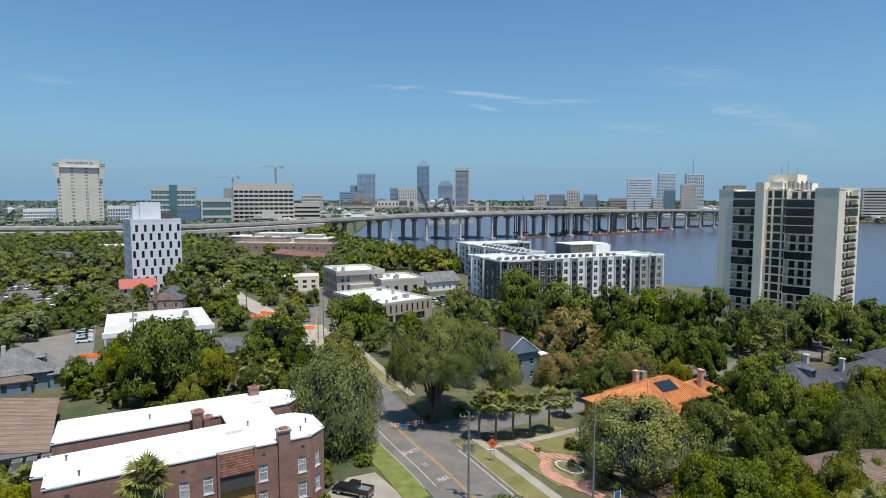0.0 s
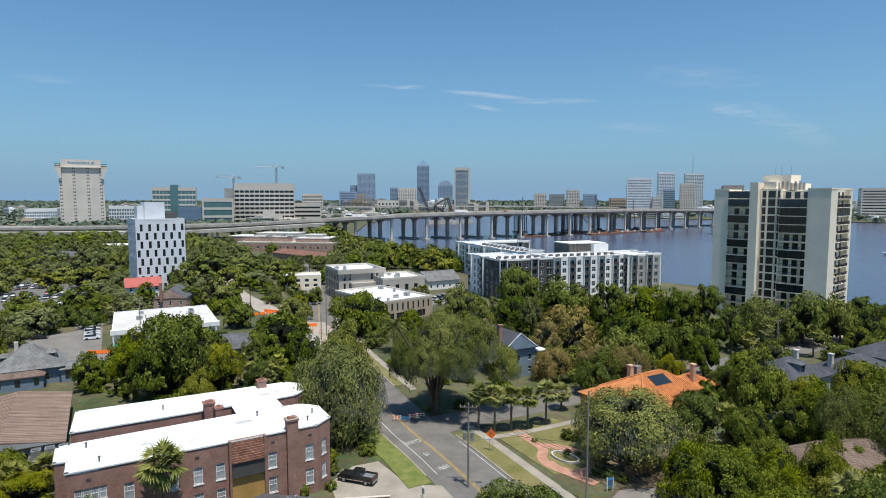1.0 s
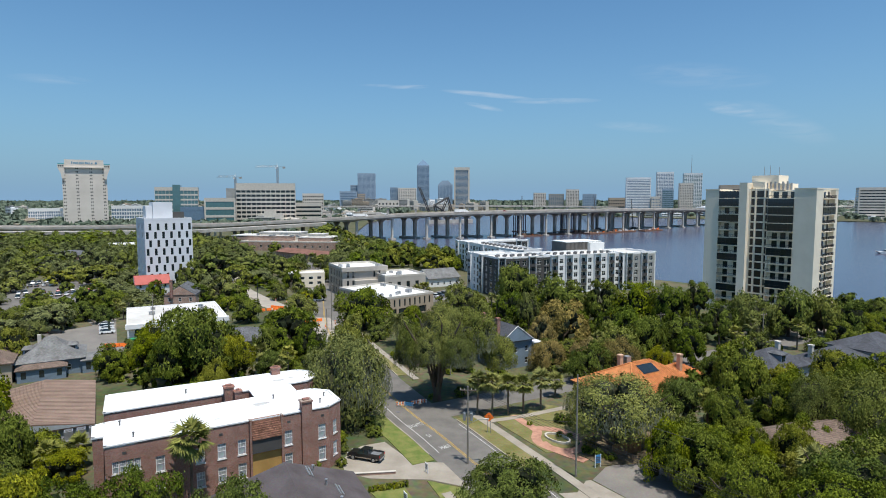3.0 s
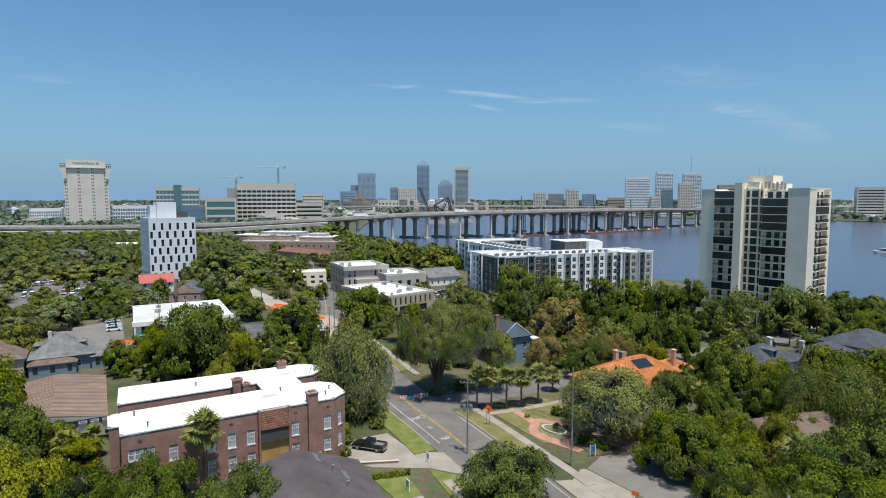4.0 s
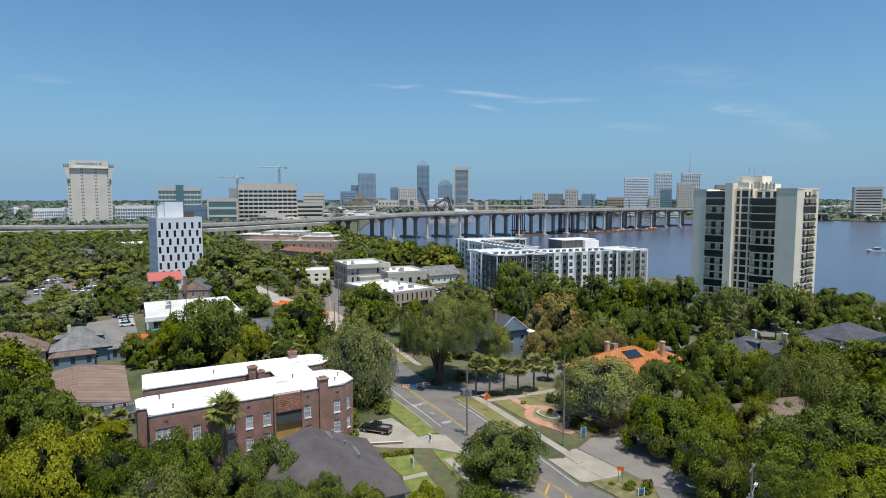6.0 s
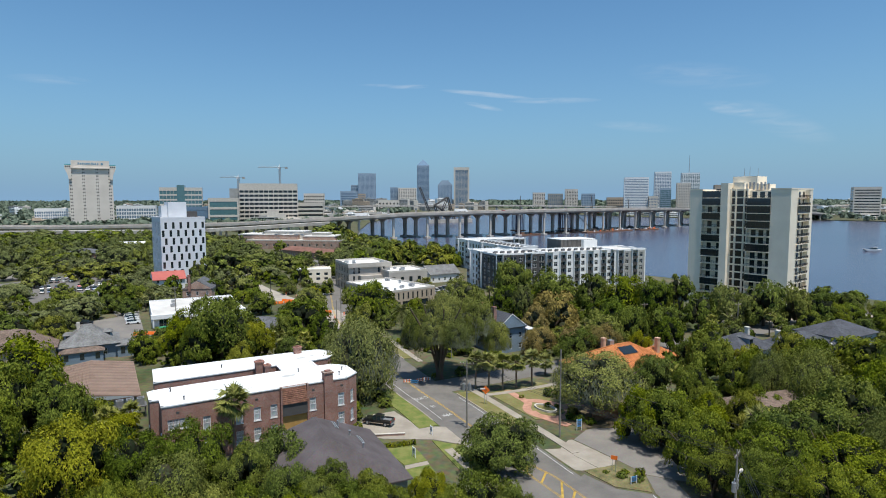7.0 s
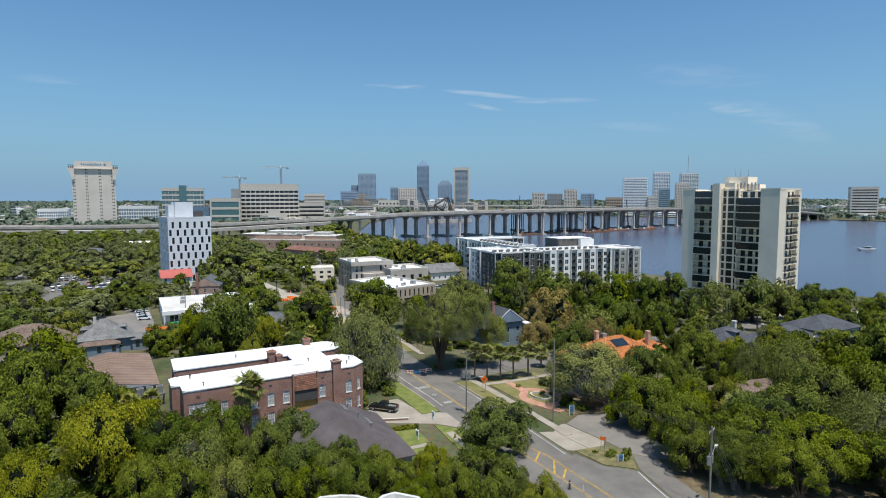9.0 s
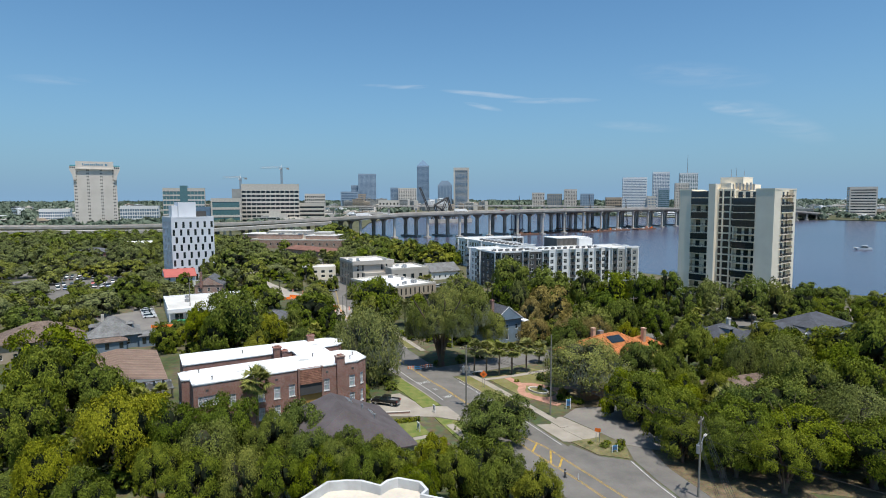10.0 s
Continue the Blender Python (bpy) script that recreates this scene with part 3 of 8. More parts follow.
slab("lawn", [(-2.8, 74.4), (2.6, 72.0), (7.4, 61.0), (3.4, 59.0)], 0.10, M_LAWN, "mown lawn strip by the road", "lawn")
slab("driveway", [(-31.0, 61.5), (-28.2, 61.5), (-24.0, 43.6), (-27.7, 43.6)], 0.05, M_CONC, "narrow pale concrete drive between trees", "driveway")
# corner garden with brick paths
slab("lawn", [(9.0, 99.5), (12.0, 101.5), (21.0, 107.5), (27, 104), (26, 92), (20, 84.5), (17.0, 84.2)], 0.09, M_GRASS, "dry lawn of the corner garden", "lawn")
gp = thing("garden_path", "salmon-red brick garden path round a bed", "path", kind="structure")
for line, w in (([(13.4, 101.2), (15.0, 97.6), (16.8, 93.6), (16.2, 90.4), (16.6, 87.6), (19.4, 84.4), (22.8, 81.0)], 1.7), ([(16.4, 94.4), (18.4, 94.6), (20.8, 93.6), (23.4, 91.4), (24.6, 88.6), (23.4, 86.0), (20.6, 84.8), (18.0, 86.0), (16.8, 88.4)], 2.0), ([(22.6, 91.4), (25.0, 91.6), (28.0, 92.4)], 1.6)):
    band("brick_walk", smooth_line(line, 0.6), -w / 2, w / 2, 0.12 + 0.004 * w, M_BRICKPATH, parent=gp)
bm = new_bm()
for k in range(24):
    p, q = 2 * math.pi * k / 24, 2 * math.pi * (k + 1) / 24
    poly = []
    for w, r in ((p, 1.0), (q, 1.0), (q, 0.87), (p, 0.87)):
        e, f = 2.7 * math.cos(w) * r, 1.6 * math.sin(w) * r
        poly.append((19.9 + 0.62 * e + 0.78 * f, 89.8 - 0.78 * e + 0.62 * f))
    prism(bm, poly, 0.05, 0.45)
bmesh.ops.recalc_face_normals(bm, faces=bm.faces[:])
tagged(part("garden_edging", bm, M_STONE), "low oval cream stone edging round a flower bed", "edging")
slab("planting_bed", [(21.6, 85.0), (24.8, 79.4), (33, 80.2), (39, 86), (37, 95), (28.5, 97), (26, 92), (25.4, 87)], 0.115, M_LITTER, "brown leaf litter and bare soil under a mossy oak", "soil")
# apron and car park on the right
slab("apron", [(19.2, 71.0), (23.8, 63.6), (26.6, 64.8), (27.2, 66.6), (22.0, 74.6), (21.2, 74.4)], 0.05, M_CONC, "pale concrete apron of a car park", "driveway")
slab("apron", [(16.4, 70.6), (19.9, 62.9), (21.0, 62.7), (23.6, 63.7), (19.3, 70.9)], 0.046, M_CONC, "pale concrete apron at the road's edge", "driveway")
slab("car_park", [(22.3, 74.7), (27.4, 66.7), (30.6, 61.3), (38, 58), (46, 62), (46, 74), (36, 84), (25.5, 79)], 0.04, M_ASPHALT2, "patched grey asphalt car park", "car park")
slab("verge", [(21.2, 62.6), (24.6, 57.4), (29.4, 55.8), (30.2, 60.9), (26.6, 64.4), (23.6, 63.6)], 0.10, M_ISLAND, "dry grass and leaf litter island", "verge")
slab("road_widening", [(18, 58), (21.0, 61.6), (24.6, 56.9), (29.6, 55.2), (30.9, 48.6), (32.2, 43.5), (35.4, 33), (42, 14), (50, -2), (38, 0), (28, 22), (22, 48)], 0.027, M_ASPHALT, "worn grey asphalt at the bend of the avenue", "road")
band("white_line", smooth_line([(29.3, 55.0), (30.5, 48.6), (31.8, 43.5), (35.0, 33), (41.5, 14), (49, -1)], 1.0), -0.08, 0.08, 0.037, M_WHITE_LINE, parent=avenue, thick=0.02)
slab("lay_by", [(30.4, 61.2), (29.9, 55.6), (31.2, 48.6), (32.5, 43.5), (35.7, 33), (39.5, 33), (37.0, 43.5), (34.6, 52), (34.0, 59.6)], 0.022, M_ASPHALT, "shaded grey asphalt beside the bend", "road")
slab("verge", [(34.0, 59.6), (34.6, 52), (37.0, 43.5), (39.5, 33), (52, 33), (52, 44), (46, 52), (40, 58)], 0.05, M_LITTER, "leaf litter and dry grass under trees", "verge")
slab("planting_bed", [(41, 54), (50, 45), (62, 42), (66, 48), (50, 58), (42, 60)], 0.06, M_LITTER, "brown leaf litter and bare soil under trees", "soil")
# car parks on the far left
slab("car_park", [(-127, 172), (-104, 150), (-92, 139), (-84, 148), (-96, 159), (-101, 168), (-110, 184), (-122, 206), (-131, 200), (-118, 184)], 0.03, M_ASPHALT2, "sun-bleached asphalt car park", "car park")
slab("car_park", [(-225, 262), (-168, 212), (-146, 236), (-172, 300), (-196, 330)], 0.03, M_ASPHALT, "grey asphalt car park full of cars", "car park")
slab("car_park", [(-262, 318), (-236, 272), (-222, 282), (-244, 332)], 0.03, M_ASPHALT2, "sun-bleached asphalt car park among trees", "car park")
slab("car_park", [(-250, 380), (-214, 322), (-200, 332), (-226, 388)], 0.03, M_ASPHALT2, "sun-bleached asphalt car park beside a low building", "car park")
slab("yard", [(92, 172), (150, 158), (158, 190), (102, 200)], 0.04, M_CONC, "pale sandy yard near the river", "yard")
STREET = smooth_line([(-43, 196), (-54, 206), (-66, 219), (-78, 236), (-92, 258), (-106, 286), (-124, 322)])
band("street", STREET, -4.2, 4.2, 0.021, M_SAND, "dusty sand-coloured street under repair", "road", kind="structure")
slab("work_site", [(-46, 166), (-32, 164), (-36, 186), (-41, 197), (-49, 198)], 0.036, M_SAND, "dug-up sandy roadway of a building site", "road")
slab("drive", [(-98, 146), (-88, 150), (-84, 166), (-88, 168), (-96, 158)], 0.024, M_SAND, "sandy strip beside a shop", "driveway")
slab("car_park", [(-18, 236), (-6, 226), (16, 252), (4, 266)], 0.03, M_ASPHALT2, "asphalt car park behind offices", "car park")


# ---- trees ----
def rnd_dir(rng):
    z = rng.uniform(-1, 1)
    a = rng.uniform(0, 2 * math.pi)
    s = math.sqrt(1 - z * z)
    return np.array((s * math.cos(a), s * math.sin(a), z))


def quads_mesh(name, centres, u, v):
    """One mesh of many bent leaf sprays, each a kite of its own."""
    n = len(centres)
    co = np.empty((n, 4, 3))
    nrm = np.cross(u, v)
    nrm /= np.linalg.norm(nrm, axis=1, keepdims=True) + 1e-9
    fold = nrm * (np.linalg.norm(u, axis=1, keepdims=True) * 0.4)
    co[:, 0], co[:, 1], co[:, 2], co[:, 3] = centres - v, centres + u - fold, centres + v * 1.1, centres - u - fold
    me = bpy.data.meshes.new(name)
    faces = np.arange(n * 4).reshape(-1, 4)
    me.from_pydata(co.reshape(-1, 3).tolist(), [], faces.tolist())
    return me


def crown_mesh(seed, leaves, size, flat=0.66, droop=0.0, lobes=15, subs=6, core=2, loose=0.16, ruffle=0.5):
    """A unit crown (radius 1, height 0 to 1): billowing boughs that carry smaller billows, each clad in leaf sprays
    over a dark heart that stands for inner shade.
    """
    rng = random.Random(seed)
    r = np.random.RandomState(seed)
    arms = []
    for k in range(lobes):
        z = 1 - 1.5 * (k + 0.5) / lobes + rng.uniform(-0.08, 0.08)
        z = max(-0.6, min(1.0, z))
        q = 2.4 * k + rng.uniform(-0.45, 0.45)
        s = math.sqrt(max(0.0, 1 - z * z))
        arm = np.array((s * math.cos(q), s * math.sin(q), z))
        arms.append((arm, arm * rng.uniform(0.48, 0.72) * np.array((1, 1, flat)), rng.uniform(0.26, 0.40)))
    balls = []
    for arm, hub, br in arms:
        for j in range(subs):
            t = rnd_dir(rng) + arm * 0.8 + np.array((0, 0, 0.35))
            t /= np.linalg.norm(t)
            balls.append((hub + t * br * rng.uniform(0.55, 0.85) * np.array((1, 1, 0.85)), br * rng.uniform(0.40, 0.60), arm, t))
    area = sum(x[1] ** 2 for x in balls)
    cs, us, vs = [], [], []
    for centre, cr, arm, t in balls:
        m = max(4, int(leaves * cr * cr / area))
        p = r.normal(size=(m, 3)) + t * 0.8
        p /= np.linalg.norm(p, axis=1, keepdims=True)
        p[:, 2] = np.where(p[:, 2] < -0.35, -p[:, 2], p[:, 2])
        rad = cr * np.where(r.uniform(size=(m, 1)) < loose, r.uniform(0.9, 1.35, (m, 1)), r.uniform(0.8, 1.06, (m, 1)))
        pos = centre + p * rad * np.array((1, 1, 0.8))
        if droop:
            pos[:, 2] -= droop * r.uniform(0, 1, m) ** 2 * np.hypot(pos[:, 0], pos[:, 1])
        nn = p * 0.6 + t * 0.35 + arm * 0.25 + r.normal(size=(m, 3)) * ruffle
        nn /= np.linalg.norm(nn, axis=1, keepdims=True)
        w = np.cross(nn, r.normal(size=(m, 3)))
        w /= np.linalg.norm(w, axis=1, keepdims=True) + 1e-9
        s = size * r.uniform(0.6, 1.4, size=(m, 1))
        cs.append(pos), us.append(w * s * 0.62), vs.append(np.cross(nn, w) * s * 0.95)
    c, u, v = np.concatenate(cs), np.concatenate(us), np.concatenate(vs)
    tri = np.stack([c - u - v * 0.6, c + u - v * 0.6, c + v * 1.4], 1).reshape(-1, 3)
    faces = np.arange(len(tri)).reshape(-1, 3)
    # the heart: lumpy dark shells inside the boughs, shade of the gaps as colour
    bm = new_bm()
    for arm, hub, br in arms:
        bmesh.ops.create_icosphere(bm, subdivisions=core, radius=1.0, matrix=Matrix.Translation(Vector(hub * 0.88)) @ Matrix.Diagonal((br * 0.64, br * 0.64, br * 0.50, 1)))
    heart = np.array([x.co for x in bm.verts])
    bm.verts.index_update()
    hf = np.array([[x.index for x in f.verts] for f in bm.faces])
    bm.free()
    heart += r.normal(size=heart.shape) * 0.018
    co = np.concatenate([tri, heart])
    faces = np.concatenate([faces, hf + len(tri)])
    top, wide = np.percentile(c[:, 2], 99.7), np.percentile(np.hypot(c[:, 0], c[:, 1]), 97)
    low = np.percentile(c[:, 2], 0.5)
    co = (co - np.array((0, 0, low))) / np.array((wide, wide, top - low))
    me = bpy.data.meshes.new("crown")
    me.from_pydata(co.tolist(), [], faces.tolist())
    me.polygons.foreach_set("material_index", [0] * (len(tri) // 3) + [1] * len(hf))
    return me


def moss_mesh(seed, n, size=0.05):
    """Curtains of hanging moss under the crown, in the crown's unit."""
    r = np.random.RandomState(seed)
    a = r.uniform(0, 2 * np.pi, n)
    k = np.sqrt(r.uniform(0.12, 1.0, n)) * 0.98
    z = 0.30 + 0.34 * np.sqrt(np.maximum(0, 1 - k * k)) * r.uniform(-0.3, 1.5, n)
    c = np.stack([np.cos(a) * k, np.sin(a) * k, z], 1)
    t = np.stack([np.cos(a + 1.2), np.sin(a + 1.2), np.zeros(n)], 1)
    s = r.uniform(0.5, 1.4, (n, 1)) * size
    return quads_mesh("hanging_moss", c, t * s * 0.42, np.stack([r.normal(size=n) * 0.1, r.normal(size=n) * 0.1, -np.ones(n)], 1) * s * 2.2)


def trunk_mesh(seed, h0=1.0, limbs=7, spread=0.62, girth=0.045):
    """A tapered trunk that forks into limbs; unit height to the crown's middle, unit spread."""
    rng = random.Random(seed)
    bm = new_bm()
    tube(bm, (0, 0, -0.03), (0, 0, 0.06), girth * 1.7, girth * 1.15, 9, False)
    fork = rng.uniform(0.30, 0.42)
    lean = Vector((rng.uniform(-0.05, 0.05), rng.uniform(-0.05, 0.05), fork))
    tube(bm, (0, 0, 0.06), lean, girth * 1.15, girth * 0.9, 9, False)
    for k in range(limbs):
        a = 2 * math.pi * (k + rng.uniform(-0.3, 0.3)) / limbs
        out = spread * rng.uniform(0.35, 0.95)
        mid = lean + Vector((math.cos(a) * out * 0.5, math.sin(a) * out * 0.5, rng.uniform(0.14, 0.26)))
        end = lean + Vector((math.cos(a) * out, math.sin(a) * out, rng.uniform(0.25, 0.55)))
        tube(bm, lean, mid, girth * 0.6, girth * 0.38, 6, False)
        tube(bm, mid, end, girth * 0.38, girth * 0.12, 5, False)
        for q in range(2):
            b = a + rng.uniform(-0.9, 0.9)
            tube(bm, mid, mid + Vector((math.cos(b) * out * 0.5, math.sin(b) * out * 0.5, rng.uniform(0.05, 0.3))), girth * 0.26, girth * 0.08, 4, False)
    me = bpy.data.meshes.new("trunk")
    bm.to_mesh(me)
    bm.free()
    me.polygons.foreach_set("use_smooth", [True] * len(me.polygons))
    return me


def stems_mesh(seed, stems=8, girth=0.05):
    """A short bole that parts low down into many rising stems."""
    rng = random.Random(seed)
    bm = new_bm()
    tube(bm, (0, 0, -0.02), (0, 0, 0.05), girth * 2.4, girth * 1.7, 11, False)
    tube(bm, (0, 0, 0.05), (0, 0, 0.16), girth * 1.7, girth * 1.6, 11, False)
    for k in range(stems):
        a = 2 * math.pi * (k + rng.uniform(-0.25, 0.25)) / stems
        prev, g0 = Vector((math.cos(a) * girth, math.sin(a) * girth, 0.10)), girth * rng.uniform(0.55, 0.8)
        out = rng.uniform(0.28, 0.72)
        for q, z in ((0.10, 0.26), (0.30, 0.46), (0.62, 0.66), (1.0, 0.92)):
            p = Vector((math.cos(a + rng.uniform(-0.2, 0.2)) * (girth + out * q), math.sin(a) * (girth + out * q), z + rng.uniform(-0.03, 0.03)))
            tube(bm, prev, p, g0, g0 * 0.78, 7, False)
            prev, g0 = p, g0 * 0.78
            b = a + rng.uniform(-1.2, 1.2)
            tube(bm, p, p + Vector((math.cos(b) * 0.2, math.sin(b) * 0.2, rng.uniform(0.06, 0.2))), g0 * 0.6, g0 * 0.2, 5, False)
    me = bpy.data.meshes.new("trunk")
    bm.to_mesh(me)
    bm.free()
    me.polygons.foreach_set("use_smooth", [True] * len(me.polygons))
    return me


TRUNKS = [trunk_mesh(s) for s in range(4)]
STEMS = stems_mesh(5)
CROWN = {"close": [crown_mesh(110 + s, 15500, 0.0210, subs=8) for s in range(5)],
         "near": [crown_mesh(10 + s, 9600, 0.0262, subs=7) for s in range(5)],
         "mid": [crown_mesh(30 + s, 4300, 0.0370, ruffle=0.36) for s in range(5)],
         "cover": [crown_mesh(40 + s, 2300, 0.048, subs=5, core=1, ruffle=0.26) for s in range(5)],
         "far": [crown_mesh(50 + s, 1150, 0.070, lobes=13, subs=4, core=1, ruffle=0.26) for s in range(5)],
         "low": [crown_mesh(150 + s, 300, 0.15, lobes=6, subs=3, core=1) for s in range(4)],
         "moss": [crown_mesh(70 + s, 17500, 0.0195, droop=0.24, lobes=18, subs=8, loose=0.3, ruffle=0.40) for s in range(4)]}
MOSS = [moss_mesh(90 + s, 3200, 0.017) for s in range(2)]
SOFT = ("moss", "rust", "cover")
FROM = Vector((0, -15))
LABELS = {"oak": "broad green live oak with a dense leafy crown", "dark": "dark green oak with a dense rounded crown", "light": "yellow-green young-leaved tree with a bushy crown",
          "moss": "grey-green live oak draped with hanging moss", "rust": "rusty brown and green tree with drooping moss"}
count = [0]


def tree(x, y, h, r, kind, clear=0.0, drape=False):
    """A broadleaf tree with its crown r wide and its top at h."""
    count[0] += 1
    k = count[0]
    d = (Vector((x, y)) - FROM).length
    lod = "moss" if kind in ("moss", "rust") and d < 150 else "close" if d < 88 else "near" if d < 158 else "mid" if d < 260 else "far"
    PLACED.append((x, y))
    rng = random.Random(k * 7 + 1)
    th = thing("tree", LABELS[kind], "tree", pose(x, y, 0, 0, 0, rng.uniform(0, 360)), group="broadleaf trees")
    low = clear or max(0.06 * h, h - (2.35 if kind == "moss" else 1.9) * r)
    ch = (h - low)
    shared("trunk", STEMS if clear else TRUNKS[k % 4], M_BARK, th, at=Matrix.Diagonal((r, r, (low + ch * 0.5) / 0.75, 1)))
    crown = CROWN[lod][k % len(CROWN[lod])]
    key = (crown.name, kind)
    if key not in USED:
        me = crown.copy()
        me.materials.append(M_LEAF[kind]), me.materials.append(M_SOFTGAPSHADE if kind in SOFT else M_GAPSHADE)
        USED[key] = me
    shared("crown", USED[key], M_LEAF[kind], th, at=Matrix.Translation((0, 0, low)) @ Matrix.Diagonal((r, r, ch * 1.0, 1)))
    if drape:
        tagged(shared("hanging_moss", MOSS[k % 2], M_LEAF["hang"], th, "grey-green hanging moss", at=Matrix.Translation((0, 0, low)) @ Matrix.Diagonal((r, r, ch, 1))), kind="stuff")
    return th


USED = {}
PLACED = []


def palm_mesh(seed, fronds=34, fan=True):
    rng = random.Random(seed)
    cs, us, vs = [], [], []
    for k in range(fronds):
        a = 2.4 * k + rng.uniform(-0.2, 0.2)
        e = rng.uniform(-0.9, 1.25)
        d = np.array((math.cos(a) * math.cos(e), math.sin(a) * math.cos(e), math.sin(e)))
        side = np.array((-math.sin(a), math.cos(a), 0))
        L = rng.uniform(0.7, 1.2)
        p = np.zeros(3)
        if fan:
            hub = d * L * 0.5 + np.array((0, 0, -0.05))
            up = np.cross(side, d)
            for j in range(13):
                b = (j - 6) * 0.21 + rng.uniform(-0.05, 0.05)
                q = d * math.cos(b) + side * math.sin(b)
                q = q + np.array((0, 0, -0.28 * abs(b) - 0.15))
                cs.append(hub + q * 0.27), us.append(np.cross(q, up) / (np.linalg.norm(np.cross(q, up)) + 1e-9) * 0.045), vs.append(q * rng.uniform(0.24, 0.34))
            cs.append(hub * 0.5), us.append(side * 0.02), vs.append(d * 0.25)
        else:
            for j in range(14):
                f = (j + 1) / 14
                pos = d * L * f * 1.5 + np.array((0, 0, -0.75 * f * f))
                for sgn in (-1, 1):
                    q = side * sgn * 0.8 + d * 0.5 + np.array((0, 0, -0.35))
                    w = 0.30 * (1.1 - abs(f - 0.45))
                    cs.append(pos + q * w * 0.5), us.append(d * 0.032), vs.append(q * w * 0.5)
    return quads_mesh("fronds", np.array(cs), np.array(us), np.array(vs))


def palm_trunk(seed, fat=1.0):
    rng = random.Random(seed)
    bm = new_bm()
    x = y = 0.0
    for k in range(8):
        nx, ny = x + rng.uniform(-0.012, 0.012), y + rng.uniform(-0.012, 0.012)
        tube(bm, (x, y, k / 8 - (0.03 if k == 0 else 0)), (nx, ny, (k + 1) / 8), 0.032 * fat * (1.25 if k == 0 else 1), 0.030 * fat * (1.35 if k > 5 else 1), 8, k == 7)
        x, y = nx, ny
    me = bpy.data.meshes.new("trunk")
    bm.to_mesh(me)
    bm.free()
    return me


PALM = {"fan": [palm_mesh(s, 38) for s in range(3)], "date": [palm_mesh(9, 64, False)]}
PTRUNK = [palm_trunk(s) for s in range(3)]


def palm(x, y, h, r, kind="fan", label="cabbage palm with a shaggy round head of fan fronds"):
    count[0] += 1
    k = count[0]
    th = thing("palm_tree", label, "palm", pose(x, y, 0, 0, 0, k * 67 % 360), group="palms")
    t = h - r * 0.75
    shared("trunk", PTRUNK[k % 3], M_PALMBARK, th, at=Matrix.Diagonal((6.5, 6.5, t, 1)))
    shared("fronds", PALM[kind][k % len(PALM[kind])], M_LEAF["palm"], th, at=Matrix.Translation((0, 0, t)) @ Matrix.Diagonal((r, r, r, 1)))
    return th


for row in ((-216.5, 286.7, 9, 9.1), (-376.7, 532.4, 13, 24.9), (-241.9, 414.9, 10, 9), (-163.8, 224.4, 6.5, 5.4), (-191.7, 446, 15, 14), (-122.2, 269.9, 13, 7.5), (-91.2, 231.4, 11, 7.4), (-123.3, 163.8, 6, 3.4), (-66.4, 387.3, 12, 11.4), (-53.8, 441.7, 13, 18.2), (-108.7, 318.6, 11, 13.9), (-88.3, 309.7, 10, 7.4), (-98.9, 268.4, 11, 7.5), (-51.5, 199.1, 8.5, 6.4), (-69.5, 234.6, 7, 3.8), (-23.6, 137.1, 13, 5.7), (6.1, 204.2, 12, 7.4), (10.2, 167.8, 12, 5.1), (26.2, 168.3, 14, 3.8), (43.9, 136.8, 11, 7.1),):
    tree(*row, "moss")
for row in ((93.6, 166.9, 14, 7.5), (118, 168.9, 14, 5.9), (64.3, 89.6, 12, 4.3), (70.8, 84.4, 14, 7.2), (63.3, 56.2, 12, 5.4), (-34.3, 44.1, 11, 5.5),):
    tree(*row, "moss")
for row in ((-329.1, 541.4, 13, 24.3), (-136.3, 198.7, 7, 5.2), (-125.1, 192.9, 7, 5.5), (-116.5, 188.6, 6, 4.2), (-119.3, 230.8, 9, 4.2), (-117.5, 289.1, 15, 12.6), (-96.6, 218, 9, 4.8), (-81.9, 129.3, 7.5, 3.2), (-61, 117.4, 12, 4.9), (-45.9, 321, 12, 12.7), (-85.7, 232.7, 8, 4.7), (-42.3, 147.1, 13, 8.2), (-35.2, 141, 10, 4.4), (22.4, 184.3, 12, 6.4), (50.5, 156.3, 12, 7.1), (71.7, 173.4, 16, 6), (81.2, 175.8, 16, 4.6), (80.1, 157.9, 13, 5.2), (67.1, 151.7, 10, 5.9), (55.2, 146.8, 11, 5.5),):
    tree(*row, "dark")
for row in ((105.7, 167.2, 16, 8.5), (124.7, 167.1, 11, 5.8), (62.5, 135.4, 10, 4.2), (42.4, 93.0, 10.2, 4.4), (104.3, 104.4, 14, 6.8), (-130.9, 145.1, 10, 8.4), (-42.1, 50.5, 12.0, 4.7), (-34.9, 52.0, 12.0, 5.0), (-23.8, 53, 11, 5.7), (-14.8, 45.2, 10, 2.7), (8.3, 63.9, 8.2, 6.8),):
    tree(*row, "dark")
